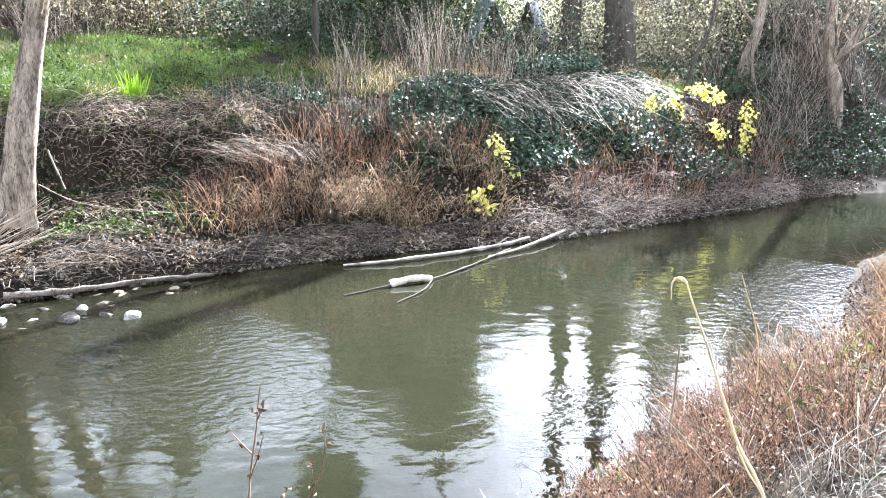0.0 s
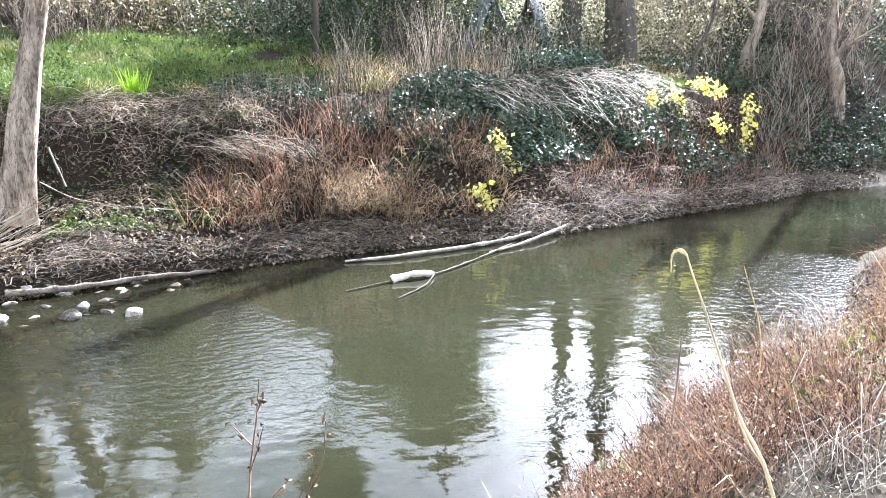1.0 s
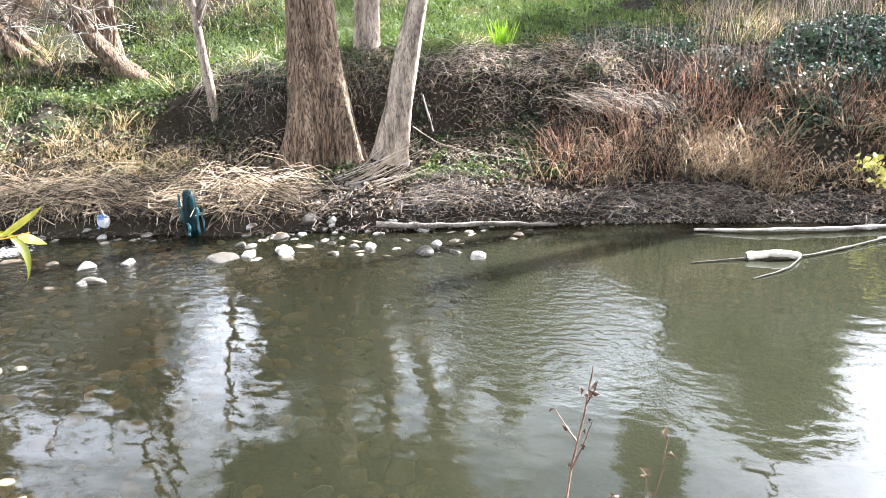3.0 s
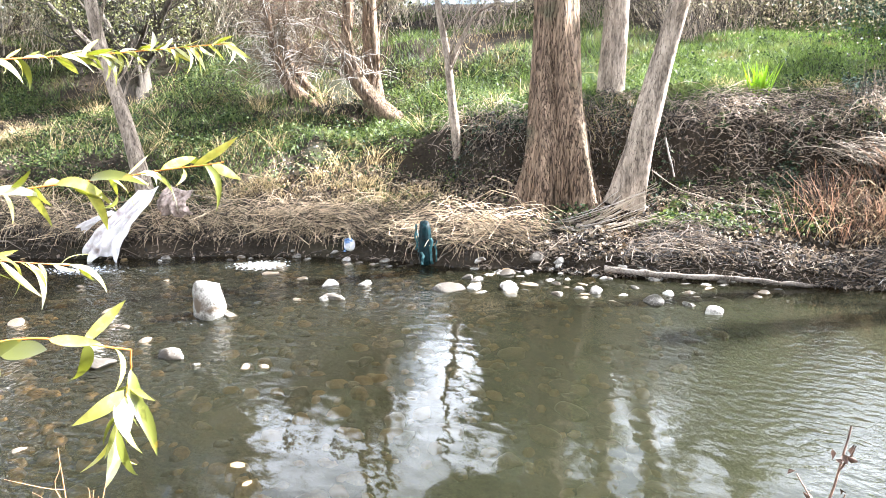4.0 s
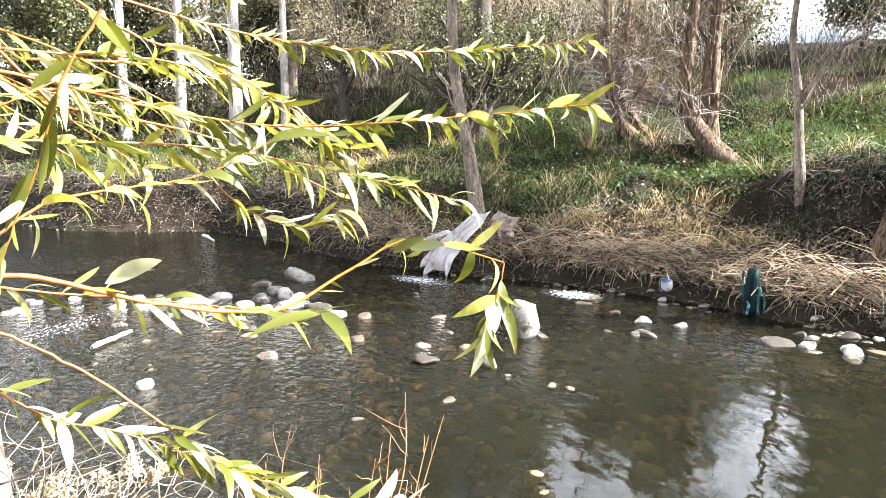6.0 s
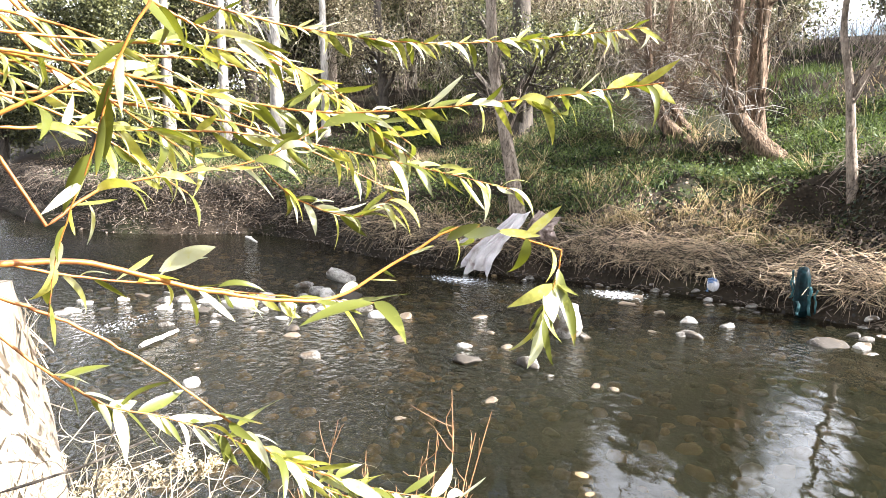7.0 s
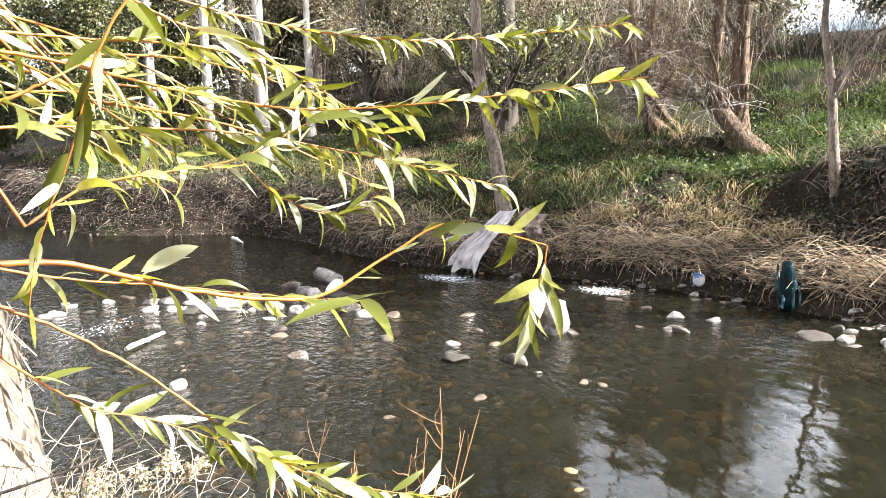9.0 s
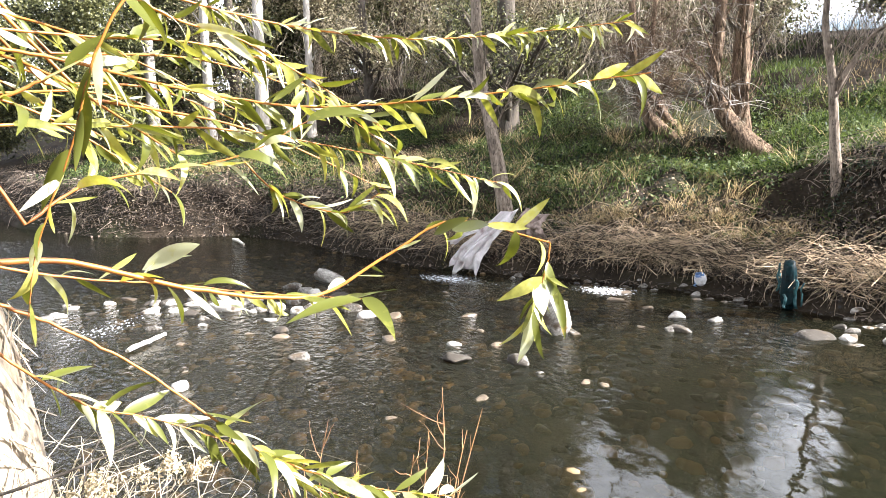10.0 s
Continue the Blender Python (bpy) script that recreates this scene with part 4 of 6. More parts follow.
def thicket(name, mat_, count, r0, r1, n, size, label, seed_az=(-118, 50), tall=5.0):
    """A belt of leafy clumps closing the view behind the meadow."""
    g = Geo()
    for _ in range(count):
        az, r = rng.uniform(*seed_az), rng.uniform(r0, r1)
        x, y = bearing_spot(az, r)
        if shore_distance(x, y, FAR_SHORE) < (12 if x < -11 and az > -86 else 7) or (abs(az + 68.5) < 3.5 and r < 32) or abs(az + 44.2) < 4.2:
            continue
        top = min(tall, 1.8) if r < 42 and (3 < az < 23 or -20 < az < -9) else tall
        q = np.array([x, y, float(land(x, y)) + rng.random() ** 1.3 * top])
        w = rng.normal(size=(n, 3)) * [1.0, 1.0, 0.75]
        leaves(g, q + w, rng.uniform(0.5, 1.2, n) * size, spread=1.3, slim=0.6)
    stuff(name, g, mat_, label, "thicket")


# crown leaf made paler, so the sun's glare and haze sit in its colour
M_GLARELEAF = material("glare_paled_leaf", (0.08, 0.076, 0.045), (0.37, 0.35, 0.235), 0.5, 0.6, 0, 6, island=0.7, translucent=0.55)
thicket("bank_thicket", M_GLARELEAF, 130, 29, 40, 260, 0.16, "thicket on the steep bank with sun glare put into its leaf colour", (20, 40), 4.5)
thicket("far_woods", M_CROWN, 520, 56, 80, 170, 0.5, "hazy far woods on rising ground", (-122, 52), 7.5)
thicket("far_thicket", M_CROWN, 260, 44, 72, 110, 0.4, "dark far thicket along the river", (-124, -92), 7.0)
thicket("olive_thicket", M_CROWN, 640, 29, 50, 260, 0.19, "olive green thicket behind the meadow", (-118, 3))
thicket("backlit_thicket", M_GLARELEAF, 260, 29, 50, 260, 0.13, "thicket along the bank top, leaf colour paled for sun glare", (3, 50))
thicket("pale_thicket", M_DRYCROWN, 220, 29, 36, 240, 0.09, "pale dry curtains of dead foliage at the wood edge", (-100, -58), 4.5)
thicket("ivy_thicket", M_IVY, 110, 24, 29, 220, 0.12, "dark ivy bushes on the bank top", (-17, 12), 2.6)
thicket("backlit_thicket", M_GLARELEAF, 120, 26, 34, 200, 0.12, "bushes on the bank top, leaf colour paled for sun glare", (4, 24), 3.5)
thicket("pale_thicket", M_DRYCROWN, 150, 26, 36, 230, 0.1, "dry pale undergrowth behind the poplars", (-43, -17), 3.6)
thicket("dry_thicket", M_DRYCROWN, 330, 25, 42, 230, 0.11, "dry brown thicket behind the meadow", tall=4.0)


# added leaf clumps on the near bank, unseen behind the viewpoint, blocking sky light
g = Geo()
for _ in range(1100):
    az, r = rng.uniform(72, 246), 9 + 22 * rng.random()
    x, y = bearing_spot(az, r)
    if shore_distance(x, y, NEAR_SHORE) > -4:
        continue
    q = np.array([x, y, float(land(x, y)) + 11 * rng.random()])
    leaves(g, q + rng.normal(size=(70, 3)) * [1.1, 1.1, 0.9], rng.uniform(0.25, 0.55, 70), spread=1.3, slim=0.6)
stuff("near_woods", g, M_CROWN, "added olive leaf clumps on the near bank, out of view, blocking sky light", "woods")

# dead vines hanging in the wood edge
g = Geo()
for k in range(620):
    az, r = (rng.uniform(-112, 2), rng.uniform(26, 36)) if k < 300 else (rng.uniform(-96, -54), rng.uniform(26, 31))
    x, y = bearing_spot(az, r)
    if shore_distance(x, y, FAR_SHORE) < 9 or abs(az + 46) < 5 or abs(az + 68.5) < 3.5:
        continue
    n = 14
    q = np.array([x, y, float(land(x, y)) + rng.uniform(0.3, 4.5)]) + rng.normal(size=(n, 3)) * [0.5, 0.5, 0.5]
    stalks(g, q, q + np.stack([rng.normal(size=n) * 0.6, rng.normal(size=n) * 0.6, -rng.uniform(0.3, 2.0, n)], 1), rng.uniform(0.005, 0.014, n), 0.04, 3)
M_VINE = material("dead_vine", (0.12, 0.095, 0.065), (0.55, 0.48, 0.36), 0.8, 0.75, 0, 12, island=0.8, translucent=0.2)
stuff("hanging_vines", g, M_VINE, "pale dead vines hanging in the wood edge", "vines")


# lime green tuft of blades
def blade_tuft(name, at, n, h, mat_, label):
    x, y = at
    root = thing(name, (x, y, float(land(x, y))), label, "plant")
    for _ in range(n):
        g = Geo()
        b = rng.normal(size=(1, 3)) * [0.09, 0.09, 0]
        blades(g, b, b + sway(1, rng.uniform(0.5, 1.0, 1) * h, 0.22), 0.04, 0.08)
        part("blade", g, mat_, root)
    return root


blade_tuft("iris_tuft", (-7.15, 16.9), 60, 0.8, M_LIMEGREEN, "bright lime green tuft of sword leaves")


# yellow creepers
def creeper(name, points, n, label):
    root = thing(name, points[0], label, "creeper")
    path = smooth_path(np.asarray(points) - np.asarray(points[0]), 6)
    g = Geo()
    tube(g, path, np.full(len(path), 0.01), 5)
    part("stem", g, M_TWIG, root)
    g = Geo()
    n = int(n * 1.5)
    at = path[rng.integers(0, len(path), n)] + rng.normal(size=(n, 3)) * [0.11, 0.09, 0.12]
    leaves(g, at, rng.uniform(0.09, 0.16, n), normal=np.array([-0.1, -0.7, 0.4]), spread=0.6, slim=0.9, fold=0.08)
    part("leaves", g, M_YELLOW, root)
    return root


creeper("yellow_creeper", [(1.25, 17.4, 2.05), (1.45, 17.45, 1.75), (1.6, 17.5, 1.35), (1.62, 17.45, 0.95)], 60, "bright yellow autumn leaves trailing down the bank")
creeper("yellow_creeper", [(0.7, 16.2, 0.95), (0.95, 16.15, 0.8), (1.05, 16.1, 0.6)], 45, "small clump of pale yellow leaves")
creeper("yellow_creeper", [(6.3, 22.2, 3.0), (6.35, 22.1, 2.6), (6.4, 22.0, 2.2)], 60, "yellow leaves hanging from the bank edge")
creeper("yellow_creeper", [(7.0, 22.3, 3.0), (7.2, 22.3, 2.7), (7.15, 22.2, 2.2)], 60, "yellow leaves hanging from the bank edge")
creeper("yellow_creeper", [(7.7, 22.6, 3.2), (8.2, 22.6, 3.1), (8.7, 22.7, 2.9)], 80, "yellow leaves along the bank edge")
creeper("yellow_creeper", [(8.3, 22.2, 2.1), (8.5, 22.2, 1.9), (8.6, 22.1, 1.6)], 45, "yellow leaves in rusty scrub")
creeper("yellow_creeper", [(9.4, 22.5, 2.7), (9.45, 22.4, 2.2), (9.4, 22.3, 1.7), (9.3, 22.2, 1.2)], 85, "long hanging chain of yellow leaves")

# ---- flotsam along the shore ----
M_WRACKPALE = material("bank_straw", (0.03, 0.021, 0.015), (0.5, 0.4, 0.3), 1.2, 0.75, 0, 12, island=1.0, translucent=0.15)
M_FLOT = material("washed_straw", (0.03, 0.02, 0.012), (0.7, 0.55, 0.37), 1.6, 0.75, 0, 14, island=1.0, translucent=0.15)
M_SILT = material("silted_twig", (0.012, 0.009, 0.006), (0.18, 0.138, 0.1), 1.8, 0.75, 0, 14, island=0.9)


def mound_height(q, d):
    """Swelling of the washed-up heap, broken into humps."""
    hump = 0.62 + 0.38 * lumps(q[:, 0], q[:, 1], 1.5, 2.0) + 0.2 * lumps(q[:, 0], q[:, 1], 4.3, 1.0)
    return 0.5 * np.exp(-((d - 0.55) / 0.36) ** 2) * np.clip(hump, 0.1, 1.3) * (1 - 0.6 * step(-10.2, -8.8, q[:, 0]))


g = Geo()
p, d = on_far_bank(8000, -19.5, -8.7, 0.22, 1.15)
keep_ = (p[:, 0] > -12.8) | (rng.random(len(p)) < 0.45)
p, d = p[keep_], d[keep_]
hgt = mound_height(p, d)
q = p + UP * (rng.random((len(p), 1)) ** 0.6 * hgt[:, None] + 0.02)
w = np.array([0.8, 0.55, 0.0]) * rng.choice([-1, 1], (len(p), 1)) + rng.normal(size=(len(p), 3)) * [0.8, 0.8, 0.4]
L = rng.uniform(0.05, 0.42, (len(p), 1))
stalks(g, q - w * L, q + w * L, rng.uniform(0.004, 0.01, len(p)), rng.uniform(0.02, 0.3, len(p)), 4)
p, d = on_far_bank(1300, -18.5, -8.7, 0.2, 0.6)      # strands hanging to the water
q = p + UP * (mound_height(p, d)[:, None] * 0.9)
stalks(g, q, q + np.array([0.12, -0.2, -0.28]) * rng.uniform(0.4, 1.3, (len(p), 1)) + rng.normal(size=q.shape) * 0.1, rng.uniform(0.003, 0.007, len(p)), 0.12, 4)
mound = thing("flotsam_mound", (-10.5, 9.6, 0.2), "mound of tangled straw and sticks washed up on the shore", "flotsam")
part("straw", g, M_FLOT, mound)["kind"] = "stuff"
mound.children[0].location = (10.5, -9.6, -0.2)
g = Geo()
p, d = on_far_bank(3500, -18.5, -7.2, 0.1, 1.5)
leaves(g, p + UP * (rng.random((len(p), 1)) * 0.75 * mound_height(p, d)[:, None] + 0.01), rng.uniform(0.03, 0.1, len(p)), spread=1.2, slim=0.6)
part("dead_leaves", g, M_LITTER, mound)["kind"] = "stuff"
mound.children[1].location = (10.5, -9.6, -0.2)
STICKS = []
for k in range(10):
    g = Geo()
    path = limb_path((-0.5, 0, 0), (1, 0, 0), 1.0, 6, 0.1)
    tube(g, path, np.linspace(0.012, 0.005, 7), 5)
    STICKS.append(g.mesh("stick", (M_FLOT, M_SILT, M_TWIG)[k % 3]))
p, d = on_far_bank(290, -18.8, -8.4, 0.15, 1.3)
hgt = mound_height(p, d)
for k, q in enumerate(p):
    ob = new("stick", STICKS[k % 10])
    ob.parent = mound
    s_ = rng.uniform(0.25, 1.1)
    ob.matrix_local = pose(q[0] + 10.5, q[1] - 9.6, q[2] - 0.2 + hgt[k] * rng.uniform(0.6, 1.0) + 0.03, rng.uniform(0, 360), rng.normal() * 14, 33 + rng.normal() * 45) @ Matrix.Diagonal((s_, 1, 1, 1))
g = Geo()
p, d = on_far_bank(4600, -7.8, 1.2, 0.0, 1.4)
p = patchy(p, 1.7, 5.0, -0.1)
q = p + UP * rng.uniform(0.02, 0.16, (len(p), 1))
w = np.array([0.6, 0.35, 0.0]) * rng.choice([-1, 1], (len(p), 1)) + rng.normal(size=(len(p), 3)) * [0.7, 0.7, 0.25]
L = rng.uniform(0.06, 0.3, (len(p), 1))
stalks(g, q - w * L, q + w * L, rng.uniform(0.003, 0.009, len(p)), 0.12, 3)
p, d = on_far_bank(3000, -40, -15, 0.0, 1.3)
q = p + UP * rng.uniform(0.02, 0.2, (len(p), 1))
w = np.array([0.85, 0.5, 0.0]) * rng.choice([-1, 1], (len(p), 1)) + rng.normal(size=(len(p), 3)) * [0.5, 0.5, 0.15]
L = rng.uniform(0.1, 0.4, (len(p), 1))
stalks(g, q - w * L, q + w * L, rng.uniform(0.005, 0.013, len(p)), 0.12, 3)
p, d = on_far_bank(15000, -26, 13, -0.1, 0.75)
keep_ = (p[:, 0] > -8.5) | (d > 0.3) | (rng.random(len(p)) < 0.25)
p = p[keep_]
q = p + UP * rng.uniform(0.0, 0.1, (len(p), 1))
q[:, 2] = np.maximum(q[:, 2], 0.005)
w = rng.normal(size=(len(p), 3)) * [0.8, 0.8, 0.2]
L = rng.uniform(0.03, 0.16, (len(p), 1))
stalks(g, q - w * L, q + w * L, rng.uniform(0.004, 0.012, len(p)), 0.12, 2)
stuff("shore_twigs", g, M_SILT, "brown and grey twigs along the waterline", "twigs")
g = Geo()
p, d = on_far_bank(1500, -13, -4.5, 3.7, 4.8)
p2, d = on_far_bank(1500, -40, -16, 0.25, 1.3)
p = np.concatenate([p, p2])
w = rng.normal(size=(len(p), 3)) * [0.6, 0.6, 0.3] + [0, -0.2, -0.5]
q = p + UP * rng.uniform(0.05, 0.4, (len(p), 1))
stalks(g, q, q + w * rng.uniform(0.2, 0.7, (len(p), 1)), rng.uniform(0.004, 0.012, len(p)), 0.1, 3)
g2 = Geo()
p, d = on_far_bank(1300, -8.2, -4.6, 3.9, 5.2)
p2, d = on_far_bank(300, -13, -8.5, 2.0, 5.0)
p = np.concatenate([p, p2])
q = p + UP * rng.uniform(0.02, 0.25, (len(p), 1))
w = rng.normal(size=(len(p), 3)) * [0.7, 0.7, 0.25] + [0.2, -0.2, -0.15]
stalks(g2, q, q + w * rng.uniform(0.15, 0.6, (len(p), 1)), rng.uniform(0.004, 0.009, len(p)), 0.15, 3)
p, d = on_far_bank(3000, -7.6, -4.0, 2.3, 5.3)
q = p + UP * rng.uniform(0.02, 0.2, (len(p), 1))
w = rng.normal(size=(len(p), 3)) * [0.6, 0.5, 0.2] + [0.25, -0.3, -0.2]
stalks(g2, q, q + w * rng.uniform(0.15, 0.6, (len(p), 1)), rng.uniform(0.003, 0.008, len(p)), 0.12, 3)
stuff("bank_straw", g2, M_WRACKPALE, "straw and dead stems strewn over the eroded bank", "dry grass")
p, d = on_far_bank(1500, -12.6, -7.0, 3.2, 4.5)      # fine roots and twigs lying on the eroded face
q = p + UP * 0.03 + rng.normal(size=p.shape) * [0.03, 0.03, 0.0]
w = rng.normal(size=(len(p), 3)) * [0.5, 0.3, 0.5] + [0.1, -0.35, -0.5]
stalks(g, q, q + w * rng.uniform(0.1, 0.5, (len(p), 1)), rng.uniform(0.003, 0.01, len(p)), 0.14, 3)
stuff("hanging_roots", g, M_TWIG, "roots and twigs hanging from the eroded bank", "roots")


g = Geo()
p, d = on_far_bank(26000, -26, 13, -0.12, 0.8)
keep_ = (p[:, 0] > -8.5) | (d > 0.3) | (rng.random(len(p)) < 0.25)
p = p[keep_]
p[:, 2] = np.maximum(p[:, 2], 0.004)
leaves(g, p + UP * rng.uniform(0.0, 0.06, (len(p), 1)), rng.uniform(0.03, 0.11, len(p)), spread=0.9, slim=0.65)
p, d = on_far_bank(9000, -12.6, -4.0, 3.0, 4.7)
leaves(g, p + rng.normal(size=p.shape) * 0.03 + UP * 0.02, rng.uniform(0.05, 0.12, len(p)), normal=np.array([-0.2, -0.7, 0.5]), spread=0.8, slim=0.65)
stuff("silted_leaves", g, M_SILT, "mud-coated dead leaves along the waterline and the eroded bank", "leaf litter")


def log(name, points, r0, r1, label, mat_, category="log", sides=8):
    root = thing(name, points[0], label, category)
    g = Geo()
    path = smooth_path(np.asarray(points, float) - np.asarray(points[0]), 7)
    path[1:-1] += rng.normal(size=(len(path) - 2, 3)) * min(r0, 0.04) * 0.14
    tube(g, path, np.linspace(r0, r1, len(path)) * (1 + 0.16 * rng.normal(size=len(path))), sides, ridges=bark_ridges(points[0][0], 0.08))
    part("wood", g, mat_, root)
    return root


M_DRIFT = material("driftwood", (0.07, 0.055, 0.042), (0.5, 0.46, 0.41), 2.2, 0.85, 0.7, 18, stretch=(2, 2, 2), spec=0.2)
M_OLDLOG = material("old_log", (0.035, 0.026, 0.019), (0.25, 0.215, 0.18), 2.0, 0.9, 0.8, 16, stretch=(2, 2, 2), spec=0.2)
M_PEELED = material("peeled_wood", (0.5, 0.45, 0.37), (0.75, 0.7, 0.62), 3, 0.7, 0.3, 25)
log("driftwood_log", [(-1.92, 13.25, 0.03), (-0.9, 13.55, 0.06), (0.3, 14.2, 0.06), (1.4, 14.95, 0.07), (1.9, 15.4, 0.1)], 0.024, 0.042, "long pale driftwood branch floating by the bank", M_DRIFT)
log("driftwood_log", [(0.9, 13.9, 0.03), (1.5, 14.4, 0.06), (2.2, 15.2, 0.1), (2.9, 16.2, 0.12)], 0.02, 0.04, "grey driftwood branch against the bank", M_DRIFT)
log("peeled_log", [(-0.95, 11.9, 0.05), (-0.5, 12.1, 0.09), (-0.2, 12.25, 0.05)], 0.065, 0.05, "short thick peeled white log in the water", M_PEELED)
log("sunken_branch", [(-1.65, 11.35, 0.01), (-0.95, 11.85, 0.03), (-0.2, 12.3, 0.03), (0.5, 13.2, 0.03), (1.4, 14.5, 0.06)], 0.014, 0.02, "thin brown branch half under water", M_DARKBARK, "branch", 6)
log("sunken_branch", [(-0.2, 12.25, 0.03), (-0.35, 11.6, 0.03), (-0.75, 10.95, 0.01)], 0.015, 0.01, "thin forked branch dipping under water", M_DARKBARK, "branch", 6)
log("shore_log", [(-7.1, 11.0, 0.12), (-6.2, 11.4, 0.1), (-5.2, 12.0, 0.1), (-4.2, 12.6, 0.04)], 0.06, 0.035, "weathered log lying along the waterline", M_OLDLOG)
log("shore_log", [(5.2, 18.1, 0.03), (6.3, 18.3, 0.05), (7.6, 18.9, 0.05), (8.6, 19.6, 0.03)], 0.028, 0.02, "pale log along the far waterline", M_DRIFT)
log("leaning_cane", [(-16.3, 6.9, 1.05), (-15.2, 7.5, 1.0), (-13.6, 8.6, 0.72), (-12.2, 9.5, 0.45)], 0.022, 0.03, "long pale cane arching over the flotsam", M_STRAWGREY, "cane", 6)
log("plank", [(-19.6, 3.9, 0.6), (-17.9, 4.6, 0.66), (-16.2, 5.3, 0.62)], 0.05, 0.05, "pale weathered pole lying on the heap", M_DRIFT, "pole", 6)
log("shore_stick", [(-22.2, 0.2, 0.02), (-21.5, 0.35, 0.06), (-21.0, 0.5, 0.03)], 0.05, 0.03, "bleached stick floating in the backwater", M_PEELED, "stick", 6)
log("shore_stick", [(-10.72, -1.16, 0.05), (-11.05, -0.95, 0.07), (-11.45, -0.72, 0.06)], 0.035, 0.03, "bleached white stick lying in the riffle", M_PEELED, "stick", 7)
log("leaning_stick", [(-7.05, 12.75, 2.3), (-6.9, 12.65, 2.0), (-6.72, 12.55, 1.62)], 0.022, 0.018, "short broken branch on the bank", M_OLDLOG, "stick", 6)
log("fallen_branch", [(-7.2, 12.6, 1.7), (-6.7, 12.75, 1.38), (-6.0, 12.95, 1.2), (-5.2, 13.2, 1.08), (-4.5, 13.5, 0.98)], 0.011, 0.004, "long thin fallen branch across the weeds", M_TWIG, "branch", 6)

# bundle of cut sticks by the poplar
for k in range(34):
    a = np.array([-8.95 + 0.55 * rng.random(), 11.35 + 0.45 * rng.random(), 0.42 + 0.2 * rng.random()])
    b = np.array([-7.6 + 0.75 * rng.random(), 12.1 + 0.55 * rng.random(), 0.72 + 0.75 * rng.random()])
    a, b = a + (b - a) * rng.uniform(-0.1, 0.2), b + (b - a) * rng.uniform(-0.25, 0.15)
    m = (a + b) / 2 + rng.normal(size=3) * 0.07 - [0, 0, 0.12]
    log("cut_stick", [tuple(a), tuple(m), tuple(b)], rng.uniform(0.009, 0.017), 0.006, "long grey stick leaning beside the poplar", M_STRAWGREY if k % 3 else M_PALETWIG, "stick", 5)["group"] = "cut sticks"


# ---- river stones ----
def stone_mesh(seed, flat=0.6, cuts=3):
    """A weathered stone: a lumpy ball with several broken faces."""
    bm = bmesh.new()
    bmesh.ops.create_icosphere(bm, subdivisions=cuts, radius=0.5)
    r = random.Random(seed)
    facets = [(Vector((r.gauss(0, 1), r.gauss(0, 1), r.gauss(0, 1))).normalized(), r.uniform(0.28, 0.42)) for _ in range(9)]
    for v in bm.verts:
        v.co *= 1 + noise.noise(v.co * 1.7 + Vector((seed * 7.1, seed, 3))) * 0.4
        for nrm, dist in facets:
            over = v.co.dot(nrm) - dist
            if over > 0:
                v.co -= nrm * over * 0.86
        v.co *= 1 + noise.noise(v.co * 5.0 + Vector((seed, 5, seed))) * 0.12
        v.co.z *= flat
    me = bpy.data.meshes.new("stone")
    bm.to_mesh(me)
    bm.free()
    me.polygons.foreach_set("use_smooth", [True] * len(me.polygons))
    me.materials.append(M_STONE)
    return me


STONES = [stone_mesh(k + 1, 0.58 + 0.11 * (k % 4)) for k in range(8)]


M_WETSTONE = material("wet_stone", (0.018, 0.015, 0.012), (0.17, 0.13, 0.09), 5, 0.3, 0.6, 34, island=0.8)


def stone_place(x, y, w, lift, tall):
    return (pose(x, y, max(float(land(x, y)), -0.04) + w * 0.1 * lift * tall, rng.uniform(-12, 12), rng.uniform(-12, 12), rng.uniform(0, 360))
            @ Matrix.Diagonal((w, w * 0.74, w * 0.5 * tall, 1)))


def stone(x, y, w, k, lift=0.3, label="rounded pale grey river stone", tall=1.0):
    ob = new("river_stone", STONES[k % 8])
    ob.matrix_world = stone_place(x, y, w, lift, tall)
    return tagged(ob, label, "stone", "river stones")


DULL_STONES = []
for m_ in STONES:
    m_ = m_.copy()
    m_.materials[0] = M_WETSTONE
    DULL_STONES.append(m_)
SHAPES = [(np.array([v.co[:] for v in m_.vertices]), np.array([f.vertices[:] for f in m_.polygons])) for m_ in STONES]
wet_stones = Geo()


def wet_stone(x, y, w, k, lift):
    """Adds a half or wholly sunken stone to the joined bed stones."""
    m = np.array(stone_place(x, y, w, lift, 1.0))
    v, f = SHAPES[k % 8]
    wet_stones.add(v @ m[:3, :3].T + m[:3, 3], f)


